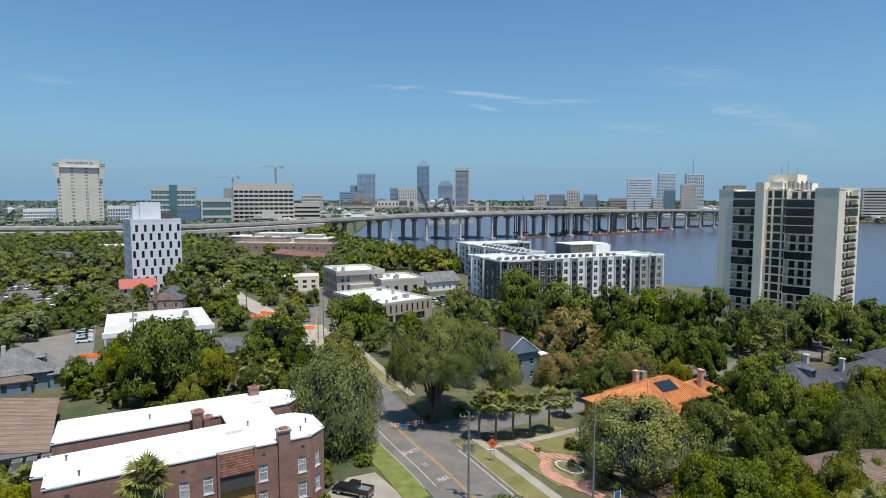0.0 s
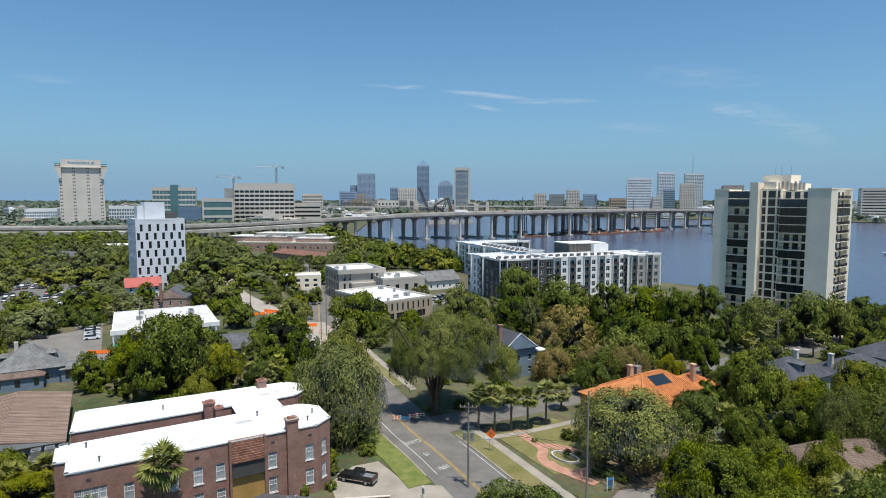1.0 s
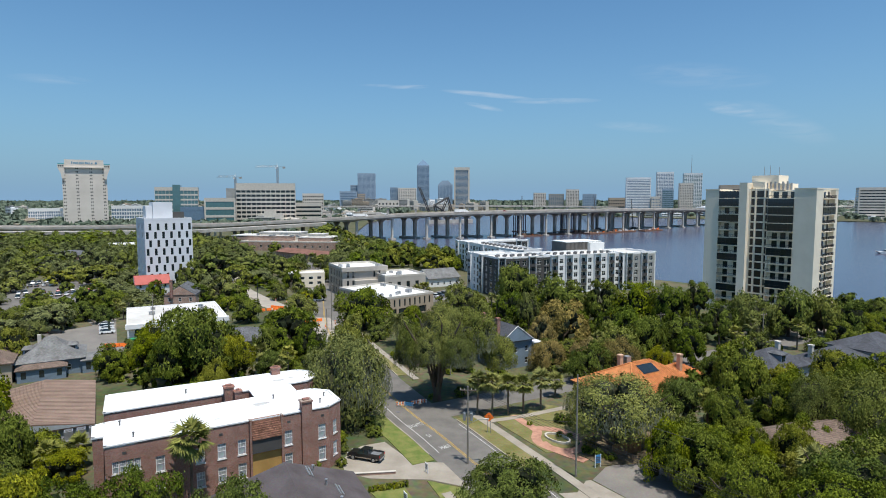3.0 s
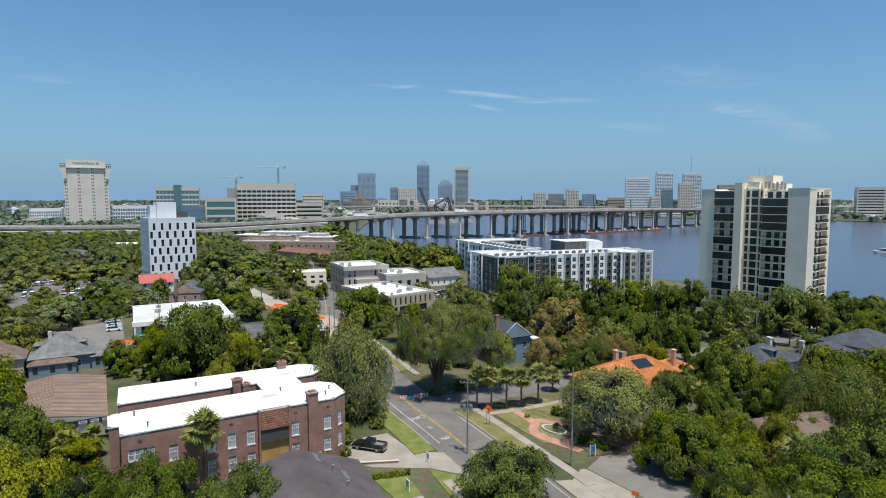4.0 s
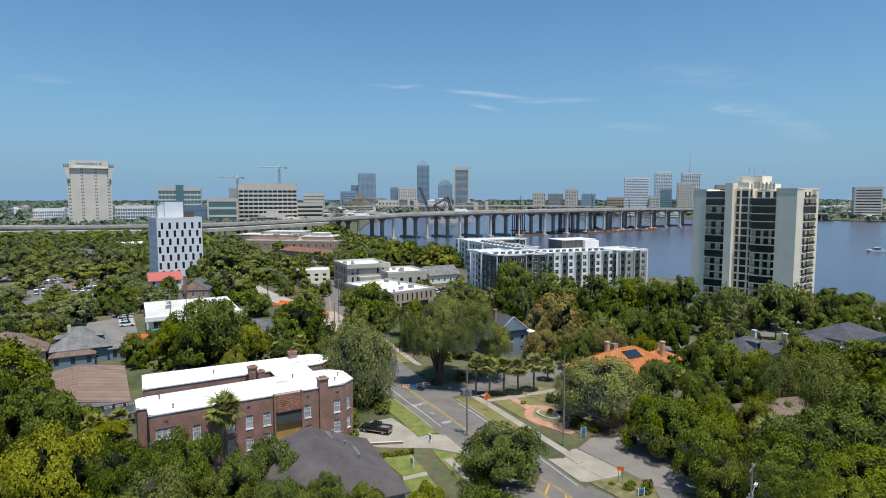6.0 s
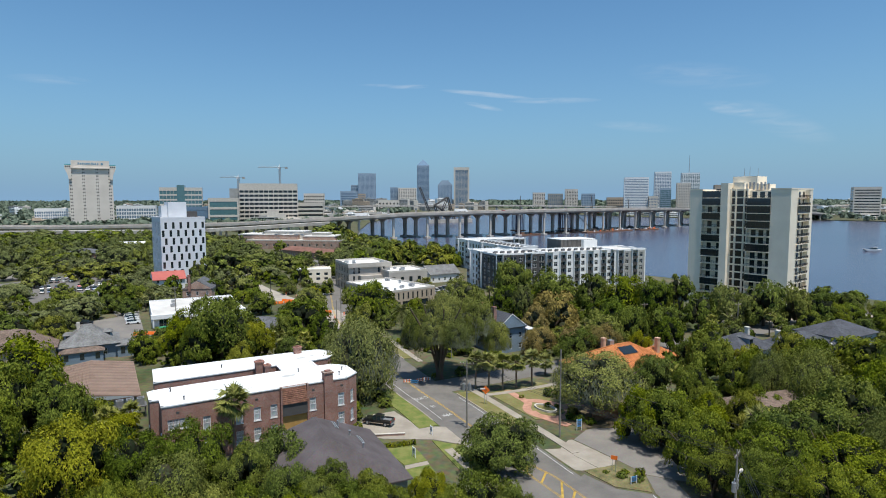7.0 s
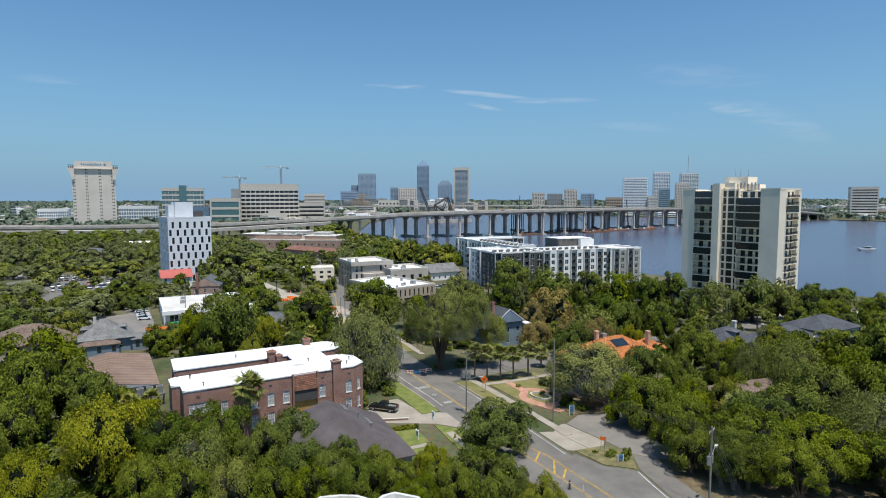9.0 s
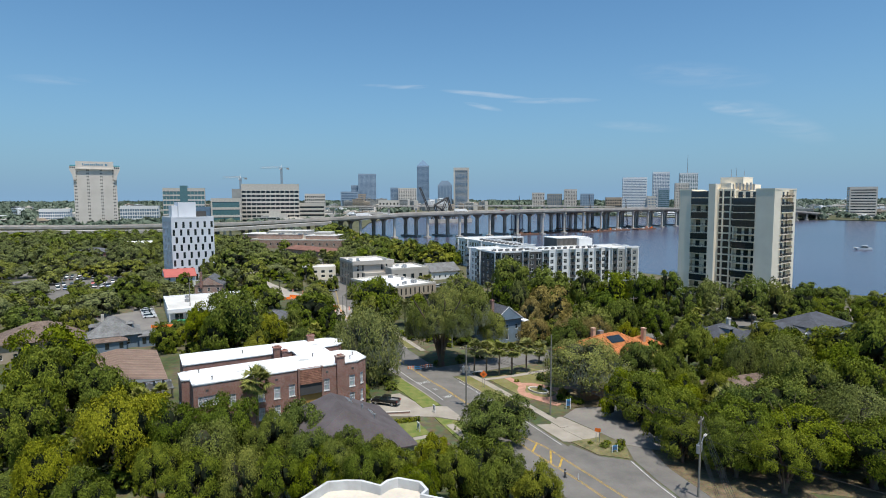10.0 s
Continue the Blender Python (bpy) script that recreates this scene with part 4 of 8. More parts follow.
for row in ((-236.1, 340.3, 9, 12.8), (-283.3, 376.7, 10, 11.1), (-143.9, 191.8, 8, 5.4), (-137.1, 217.8, 9.5, 7.9), (-123.8, 208.1, 9, 5.9), (-163.8, 288.7, 7, 4), (-111.7, 139, 8, 3.5), (-57.7, 122.5, 17.5, 10.2), (-68.7, 124.5, 14, 5.2), (-131.8, 449.7, 9, 5.3), (-113.6, 566.6, 17, 20.9), (-25.3, 353.8, 10, 6.3), (5.8, 338.5, 9, 6), (-71.4, 267.6, 10, 4.8), (-51.9, 232.7, 7.5, 3.5), (-67.7, 188.5, 8.5, 5.4), (-46.5, 142.2, 9, 4.1), (-26.2, 180, 14, 9.5), (29.2, 218.7, 17, 9.9), (42.4, 195.5, 16, 10.7),):
    tree(*row, "oak")
for row in ((53.9, 187, 15, 6.4), (65.3, 184.2, 15, 9.3), (129.4, 165.6, 8, 3.7), (59.9, 106.3, 14, 6.5), (79.3, 99, 12, 4.9), (70.3, 85.1, 11, 4.6), (60.9, 94.7, 8.4, 4.0), (36.3, 71.9, 9.5, 5.8), (44.4, 71.9, 9, 3.5), (65.2, 95.2, 10.5, 5.9), (78.2, 79, 14, 6.7), (-87.5, 90, 14.5, 9.6), (-39.6, 39.2, 10, 3.5), (-10.1, 45.6, 8.5, 3.2), (-18.3, 40.4, 9, 4.2), (4.7, 41.9, 10, 5), (-4.2, 35.4, 9, 2.8),):
    tree(*row, "oak")
for row in ((-65.8, 50.4, 13, 4.7), (-44.2, 30, 11, 3.9),):
    tree(*row, "oak")
for row in ((-189.6, 277.3, 7, 6.9), (-169.3, 277.6, 10, 10.5), (-162.2, 302.1, 6, 4.2), (-48.5, 123.1, 11, 4.4), (-48.4, 110.1, 9, 3.5), (-4.9, 338.8, 11, 12.7), (51.1, 126.4, 8, 3.4), (67.4, 103, 10, 2.9), (77.7, 105.1, 12, 4), (53.2, 70.8, 7.6, 4.4), (52.6, 74.6, 9.0, 3.6), (-106.8, 131.2, 11, 4.5), (-49.7, 48.1, 14, 6.1), (-2.6, 43.2, 9.5, 2.8), (11.7, 38, 8, 3.4), (-51.8, 35.5, 12, 4.2),):
    tree(*row, "light")
for row in ((33.7, 153.3, 14, 8.2), (26.4, 146.9, 11, 4.5), (25.5, 131.4, 8, 4.9), (35.4, 133.7, 8, 3.9),):
    tree(*row, "rust")
for row in ((-26.5, 47, 11, 3.7), (-15.8, 41.3, 10, 3.3), (-7.6, 42.6, 8, 3.1), (0.1, 40.3, 9, 3.4), (7.7, 41.4, 8.5, 3.3), (-34.5, 38.8, 9, 4.4), (40.6, 72.2, 10, 5.3), (66.8, 68.9, 13, 5.7), (78.6, 72.4, 12, 5.9), (33.9, 74.1, 10, 4.7), (-213.7, 287.8, 6, 6.3), (-171.1, 254.1, 5, 3.6), (70.7, 91.9, 12, 4.4), (46.5, 77.5, 8.5, 3.4), (46.4, 82.7, 12, 3.6), (39.6, 70.3, 8, 3.6),):
    tree(*row, "oak")
for row in ((-19.5, 42.8, 11, 3.9), (-11.9, 40.4, 9, 3.3), (-23.9, 40.5, 9, 3.8), (58.5, 71.0, 8.2, 4.6), (63, 70.5, 9.5, 4.2), (36.8, 85.9, 10, 3.2),):
    tree(*row, "dark")
for row in ((-28.4, 40.5, 9, 3.8), (-196.7, 254.6, 7, 6.6), (-142.8, 181.3, 7, 4.4), (-192, 295.3, 8, 7.6),):
    tree(*row, "moss")
for row in ((-78.3, 124.7, 7, 4.2), (-64.5, 79, 5.6, 4.0), (-76, 70.8, 15, 6.8), (-73.9, 63.4, 13, 5.8), (102.5, 121.9, 8, 5.8), (101.5, 111.7, 9, 6.2), (90.1, 116, 8, 5.5),):
    tree(*row, "oak")
for row in ((-57.8, 74.4, 5, 3.8),):
    tree(*row, "light")
for row in ((-68.8, 74.2, 13, 6.6),):
    tree(*row, "dark")
for row in ((38.0, 60.0, 10.5, 5.6, "oak", 1.4), (37.4, 54.6, 8.4, 3.8, "oak", 0.9), (43.6, 49.6, 8.6, 4.2, "dark", 1.8), (45.5, 54.0, 11, 6.2, "dark", 3.0), (53.5, 50.0, 11, 6.4, "oak", 4.4), (57.5, 61.6, 11.5, 6.6, "oak", 4.0), (62.0, 46.0, 11, 6.2, "oak", 2.4), (50.0, 59.5, 11, 5.6, "dark", 4.0), (48.0, 44.5, 9.5, 5.0, "oak", 3.2), (66.0, 56.0, 12, 6.5, "moss", 4.0), (41.5, 49.5, 9.5, 4.2, "oak", 3.0)):
    tree(*row)


def spreading_oak(x, y, boughs, fork):
    """An old live oak: many stems below, and a wide uneven crown made of several drooping masses."""
    th = thing("tree", "huge old live oak draped with grey hanging moss", "tree", pose(x, y, 0), group="broadleaf trees")
    shared("trunk", STEMS, M_BARK, th, at=Matrix.Diagonal((9.5, 9.5, fork / 0.55, 1)))
    for k, (dx, dy, low, top, r) in enumerate(boughs):
        at = pose(dx, dy, low, 0, 0, 71 * k) @ Matrix.Diagonal((r, r, top - low, 1))
        me = CROWN["moss"][k % 4]
        if (me.name, "moss") not in USED:
            USED[(me.name, "moss")] = mossy = me.copy()
            mossy.materials.append(M_LEAF["moss"]), mossy.materials.append(M_SOFTGAPSHADE)
        shared("crown", USED[(me.name, "moss")], M_LEAF["moss"], th, at=at)
        tagged(shared("hanging_moss", MOSS[k % 2], M_LEAF["hang"], th, "grey-green hanging moss", at=pose(dx, dy, low - 1.0, 0, 0, 40 * k) @ Matrix.Diagonal((r, r, top - low, 1))), kind="stuff")


spreading_oak(-1.6, 110.2, ((1.4, 0.5, 11.2, 20.8, 6.0), (-5.0, -0.5, 7.0, 16.6, 4.2), (8.2, 1.5, 9.4, 19.2, 5.4), (13.2, 2.0, 6.2, 13.8, 4.2), (4.4, -5.2, 8.8, 15.4, 4.0), (3.0, 6.8, 10.0, 18.4, 5.6), (-1.6, -5.0, 9.6, 15.0, 3.2)), 10.5)
# two trees added to shade the side street
tree(33.5, 122.5, 9.5, 5.2, "dark"), tree(41.5, 127.5, 9.5, 5.0, "rust")
for row in ((-18.5, 98.6, 17.1, 8.7, "moss", 0.0, True), (29.4, 86.8, 12.2, 9.4, "moss", 3.2, True)):
    tree(*row)

for x, y, h, r in ((6.4, 101.6, 9.0, 2.3), (9.3, 101.0, 8.8, 2.3), (12.4, 101.6, 8.4, 2.3), (15.6, 102.8, 8.0, 2.4), (19.3, 104.6, 8.4, 2.4), (23.8, 112.5, 5.4, 2.2), (-34.4, 65.6, 13.0, 3.1), (-117.8, 198.6, 7, 1.8), (-115.0, 201.7, 7.5, 1.8), (-108.9, 197.4, 7, 1.8), (-112.9, 194.0, 6, 1.6), (-71.5, 310.4, 13, 3.1), (-65.6, 302.7, 12.5, 2.7), (-71.7, 283.1, 11, 3.7), (-8.5, 242.8, 6.5, 3.2), (-11.5, 237.9, 6, 2.6), (15.9, 184.7, 11, 1.5)):
    palm(x, y, h, r)
for x, y, h, r in ((17.6, 183.1, 10.5, 1.5), (39.2, 136.7, 9, 2.1), (-44.4, 128.3, 8, 2.1), (-36.9, 125.1, 8, 2.1), (-36.6, 117.2, 7, 1.7), (86.8, 153.4, 9, 2.5), (79.0, 146.3, 8, 2.1), (99.2, 151.8, 9, 2.3), (47.7, 92.9, 8, 2.4), (48.5, 90.2, 7, 2.0), (49.6, 65.1, 9.5, 2.5), (55.4, 67.4, 8, 1.9), (80.7, 179.7, 16, 0.9), (-60.2, 75.4, 6, 2.4), (-58.1, 79.0, 5.5, 2.2), (-117.4, 271.0, 8, 2.2)):
    palm(x, y, h, r)
palm(-13.7, 158, 10, 3.3, "date", "date palm with arching feathery fronds")


# ---- the rest of the canopy ----
CLEAR = [(-185, 262, 24), (-222, 300, 12), (-216, 340, 12), (-170, 240, 16), (-236, 262, 9), (-165, 218, 11), (-178, 236, 11), (-190, 250, 9), (-150, 232, 8), (-205, 250, 8), (93, 152, 7), (45.6, 86, 4), (42, 132, 4), (-27.5, 52, 4), (-56, 142, 13), (-110, 299, 8), (-13, 152, 7), (-82, 248, 6), (-72, 229, 10), (-70, 215, 8), (-66, 205, 9), (-60, 196, 8), (50, 50, 10), (-244, 300, 12)]
CLEAR += [(-226, 352, 14), (-250, 392, 14), (-248, 452, 16), (-208, 300, 14), (-200, 268, 16), (-162, 225, 12), (-110, 180, 14), (-95, 378, 20), (-74, 380, 16), (-125, 400, 18), (-97, 203, 12), (-112, 100, 8), (-118, 108, 8), (84, 106, 11), (98, 110, 12), (72, 107, 8), (-160, 232, 14), (-178, 262, 16), (-196, 284, 18), (-80, 160, 11), (-68, 172, 10), (-96, 150, 12), (-101, 205, 8), (34, 330, 14)]
CLEAR += [(50, 345, 14), (-22, 192, 8), (-8, 205, 8), (-150, 455, 22), (-118, 430, 24), (-90, 412, 20), (-120, 470, 24), (-150, 490, 24), (-90, 440, 22), (-28, 84, 24), (-46, 74, 14), (118, 208, 24), (-130, 272, 20), (-98, 172, 14), (-84, 186, 14), (-72, 196, 12), (-110, 170, 16), (-190, 270, 34), (-175, 245, 20), (-37, 252, 16), (-18, 250, 14), (-18, 218, 20), (60, 262, 34), (90, 275, 20)]
CLEAR += [(20, 290, 30), (40, 110, 11), (-125, 247, 9), (-108, 222, 9), (5, 276, 12), (16, 138, 8), (80, 126, 10), (104, 132, 12), (-98, 132, 12), (-68, 96, 14), (-18, 56, 15), (-118, 122, 12), (-70, 206, 6), (-64, 214, 6), (96, 178, 9), (112, 186, 7), (-8, 26, 13), (20, 95, 13), (32, 70, 10), (-6, 68, 10), (0, 250, 12), (-106, 115, 9), (-99, 216, 9)]
LINES = [(p, 8.5 if p[1] < 125 else 5.5) for p in AVENUE[::3]] + [(p, 6.5) for p in side[::3]] + [(p, 6.0) for p in STREET[::3]]


def free(x, y, r):
    return all((x - a) ** 2 + (y - b) ** 2 > (c + 0.35 * r) ** 2 for a, b, c in CLEAR) and all((x - p[0]) ** 2 + (y - p[1]) ** 2 > (d + 0.3 * r) ** 2 for p, d in LINES)


def inside(x, y, poly):
    c = False
    for i in range(len(poly)):
        (xa, ya), (xb, yb) = poly[i], poly[i - 1]
        if (ya > y) != (yb > y) and x < (xb - xa) * (y - ya) / (yb - ya) + xa:
            c = not c
    return c


def joined_trees(name, label, rows, kind, seed, lod="far"):
    """Trees past counting as one mesh: crowns built up from the far crown's sprays."""
    r = np.random.RandomState(seed)
    cs = []
    src = [(np.array([v.co for v in me.vertices]), np.array([p.vertices[:] for p in me.polygons]), np.array([p.material_index for p in me.polygons])) for me in CROWN[lod]]
    fs, mi, n = [], [], 0
    for x, y, h, rad in rows:
        low = max(0.08 * h, h - 1.75 * rad)
        c, f, k = src[r.randint(len(src))]
        q = r.uniform(0, 6.28)
        m = np.array(((math.cos(q), -math.sin(q), 0), (math.sin(q), math.cos(q), 0), (0, 0, 1)))
        cs.append((c * np.array((rad, rad, h - low))) @ m.T + np.array((x, y, low)))
        fs.append(f + n), mi.append(k)
        n += len(c)
    me = bpy.data.meshes.new(name)
    me.from_pydata(np.concatenate(cs).tolist(), [], np.concatenate(fs).tolist())
    me.polygons.foreach_set("material_index", np.concatenate(mi).tolist())
    me.materials.append(M_LEAF[kind]), me.materials.append(M_SOFTGAPSHADE if kind in SOFT else M_GAPSHADE)
    tagged(shared(name, me, M_LEAF[kind]), label, "trees", kind="stuff")


def scatter(seed, poly, gap, heights, radii, kinds, joined="", tries=900, lod="far"):
    """Trees at random in a plot, no nearer to one another than gap; joined: they stand too far off to count."""
    rng = random.Random(seed)
    xs, ys = [p[0] for p in poly], [p[1] for p in poly]
    done, rows = [], {}
    for _ in range(tries):
        x, y = rng.uniform(min(xs), max(xs)), rng.uniform(min(ys), max(ys))
        r = rng.uniform(*radii)
        if inside(x, y, poly) and free(x, y, r) and all((x - a) ** 2 + (y - b) ** 2 > gap * gap for a, b in done) and (joined == SHADE or all((x - a) ** 2 + (y - b) ** 2 > (gap * 0.8) ** 2 for a, b in PLACED)):
            done.append((x, y))
            h, kind = rng.uniform(*heights), rng.choice(kinds)
            if joined:
                rows.setdefault(kind, []).append((x, y, h, r))
                PLACED.append((x, y))
            else:
                tree(x, y, h, r, kind)
    for kind in sorted(rows):
        joined_trees("tree_cover", joined, rows[kind], kind, seed, lod)


MIX = ("oak", "oak", "dark", "dark", "moss", "oak", "dark", "moss", "light")
SHADE = "undergrowth and saplings added to darken the gaps beneath the trees"
COVER = "dense green tree cover of the old neighbourhood"
scatter(14, [(-20, 140), (-52, 205), (-88, 262), (-72, 300), (-40, 225), (-14, 160)], 8.5, (4, 6.5), (3, 4.5), MIX)
scatter(15, [(-50, 185), (-66, 178), (-100, 240), (-90, 262)], 8.5, (4, 6), (3, 4.5), MIX)
scatter(3, [(-70, 120), (-26, 120), (-58, 190), (-75, 180), (-96, 140)], 8, (4, 6.5), (3, 4.5), MIX)
scatter(4, [(-16, 150), (8, 128), (30, 190), (10, 235), (-10, 200), (-22, 190)], 9, (4, 6.5), (3, 4.5), MIX)
scatter(5, [(24, 135), (64, 112), (190, 160), (160, 215), (112, 185), (88, 205), (30, 222)], 9, (5, 8), (3.5, 5.5), ("oak", "dark", "dark", "moss", "dark", "oak"))
scatter(6, [(42, 92), (60, 78), (52, 60), (60, 40), (130, 40), (130, 108), (70, 110)], 9, (5, 8), (3.5, 5), ("oak", "dark", "moss"))
scatter(7, [(-90, 75), (-62, 72), (-50, 58), (-42, 42), (-80, 34), (-120, 60), (-120, 84)], 9, (5, 7.5), (3.5, 5), ("oak", "light", "dark"))
scatter(10, [(-128, 130), (-104, 84), (-120, 60), (-190, 90), (-200, 180)], 10, (9, 14), (5, 8), MIX)
scatter(1, [(-260, 180), (-128, 132), (-100, 205), (-62, 230), (-95, 300), (-160, 330), (-300, 300)], 11.5, (5.5, 9), (6, 9), ("cover", "moss", "cover"), COVER, tries=1500, lod="cover")
scatter(9, [(-56, 196), (-48, 240), (-72, 300), (-60, 320), (-34, 290), (-46, 262)], 9, (6, 10), (4, 6.5), MIX)
scatter(12, [(-300, 300), (-160, 330), (-95, 300), (-160, 400), (-330, 430)], 9.5, (8, 13), (6, 9), ("cover", "moss", "cover"), COVER)
scatter(2, [(-330, 430), (-160, 400), (-70, 320), (-50, 400), (-110, 540), (-330, 540), (-450, 520)], 10.5, (8, 13), (6, 9), ("cover", "moss", "cover"), COVER)
scatter(8, [(-150, 720), (-124, 700), (-102, 610), (-75, 515), (-34, 440), (14, 390), (66, 330), (46, 318), (-4, 330), (-60, 350)], 9, (8, 13), (5, 8), ("oak", "light", "dark"), COVER)
scatter(11, [(-800, 540), (-450, 545), (-250, 545), (-250, 480), (-330, 420), (-300, 300), (-420, 300), (-700, 480)], 12, (9, 14), (7, 11), ("oak", "dark"), COVER, 2000)


scatter(16, [(-104, 300), (-62, 318), (-30, 350), (-46, 384), (-112, 384)], 9, (7, 11), (5.5, 8), ("cover", "dark"), COVER, 500, "cover")
# low growth added to fill and darken the gaps under the trees
scatter(31, [(-100, 140), (-60, 112), (-22, 122), (-50, 180), (-75, 170)], 4.2, (1.8, 4.5), (1.8, 3.4), ("dark", "oak"), SHADE, 1500, "low")
scatter(32, [(24, 128), (64, 96), (150, 120), (190, 160), (112, 188), (30, 222)], 5.5, (1.8, 5), (2, 4), ("dark", "oak"), SHADE, 1500, "low")
CLEAR += [(58, 83, 6), (64, 83, 6), (70, 85, 6)]
scatter(33, [(44, 90), (52, 62), (60, 40), (130, 40), (130, 104), (70, 104)], 5, (1.8, 4.5), (2, 3.6), ("dark", "oak"), SHADE, 1200, "low")
scatter(34, [(-90, 75), (-52, 62), (-42, 30), (-12, 26), (-12, 36), (-90, 30), (-120, 60)], 4.6, (1.8, 4.5), (2, 3.4), ("dark", "oak"), SHADE, 1500, "low")
scatter(37, [(-60, 62), (-44, 44), (-40, 52), (-52, 76), (-64, 76)], 3.2, (1.5, 4.0), (1.8, 2.8), ("dark", "oak"), SHADE, 500, "low")
scatter(35, [(-260, 180), (-128, 132), (-100, 205), (-62, 230), (-95, 300), (-160, 400), (-300, 400)], 7, (2, 5), (2.4, 4.4), ("dark", "oak"), SHADE, 1800, "low")
scatter(36, [(-16, 140), (14, 122), (34, 190), (10, 235), (-40, 225), (-22, 180)], 5, (1.8, 4), (2, 3.4), ("dark", "oak"), SHADE, 1000, "low")


def far_woods(name, label, spots, seed):
    """Woods too far off to count, as one mesh of leafy clumps."""
    r = np.random.RandomState(seed)
    cs, us, vs = [], [], []
    for x0, x1, y0, y1, n, hh, rr in spots:
        for _ in range(n):
            x, y = r.uniform(x0, x1), r.uniform(y0, y1)
            if inside(x, y, NEAR_SHORE + FAR_SHORE):
                continue
            h, rad = hh * r.uniform(0.7, 1.25), rr * r.uniform(0.7, 1.3)
            m = 26
            p = r.normal(size=(m, 3))
            p /= np.linalg.norm(p, axis=1, keepdims=True)
            p[:, 2] = np.abs(p[:, 2])
            nn = p + r.normal(size=(m, 3)) * 0.3
            t = np.cross(nn, r.normal(size=(m, 3)))
            t /= np.linalg.norm(t, axis=1, keepdims=True)
            b = np.cross(nn, t)
            b /= np.linalg.norm(b, axis=1, keepdims=True)
            cs.append(np.array((x, y, h * 0.35)) + p * np.array((rad, rad, h * 0.6)))
            us.append(t * rad * 0.42), vs.append(b * rad * 0.5)
    tagged(shared(name, quads_mesh(name, np.concatenate(cs), np.concatenate(us), np.concatenate(vs)), M_HAZETREE), label, "woods", kind="stuff")


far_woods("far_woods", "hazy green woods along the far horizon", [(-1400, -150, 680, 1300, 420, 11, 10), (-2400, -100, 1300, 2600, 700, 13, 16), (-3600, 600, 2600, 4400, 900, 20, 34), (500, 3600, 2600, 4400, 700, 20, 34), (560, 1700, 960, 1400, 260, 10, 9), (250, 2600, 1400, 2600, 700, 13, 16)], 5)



# ---- buildings ----
def sill_row(wall, holes, material=M_STONE):
    for o in holes:
        bm = new_bm()
        box(bm, o[0] - 0.1, o[0] + o[2] + 0.1, -0.07, 0.05, o[1] - 0.14, o[1])
        part("sill", bm, material, wall)


def block(name, label, x, y, theta, L, D, H, holes, wall, roof, parapet=0.5, style="plain", category="building", sides=(0, 1, 2, 3), cap=None, depth=0.14, roofname="roof"):
    """A flat-roofed block: corner (x, y), turned by theta, with one list of openings for each of its four walls."""
    th = thing(name, label, category, pose(x, y, 0, 0, 0, theta))
    for k, m in enumerate(around(L, D)):
        facade(th, m, L if k % 2 == 0 else D, H, holes[k] if k in sides else [], wall, style=style, depth=depth)
    roof_slab(th, L, D, H, roof, parapet, cap or wall, name=roofname)
    return th


def roof_units(parent, rng, L, D, z, n, material=M_STEEL, lo=0.8, hi=2.0):
    for k in range(n):
        w, d, h = rng.uniform(lo, hi), rng.uniform(lo, hi), rng.uniform(0.6, 1.3)
        x, y = rng.uniform(1, L - 1 - w), rng.uniform(1, D - 1 - d)
        bm = new_bm()
        box(bm, x, x + w, y, y + d, z, z + h)
        box(bm, x - 0.05, x + w + 0.05, y - 0.05, y + d + 0.05, z + h, z + h + 0.06)
        tube(bm, (x + w / 2, y + d / 2, z + h + 0.06), (x + w / 2, y + d / 2, z + h + 0.2), min(w, d) * 0.38, None, 12)
        part("air_handler", bm, material, parent, "grey rooftop air conditioner")


M_STEELD = mat("dark_condenser_steel", (0.15, 0.15, 0.155), 0.6, vary=0.2)
M_ROOFSTAIN = mat("stained_membrane", (0.55, 0.54, 0.52), 0.6, vary=0.2, scale=0.8)


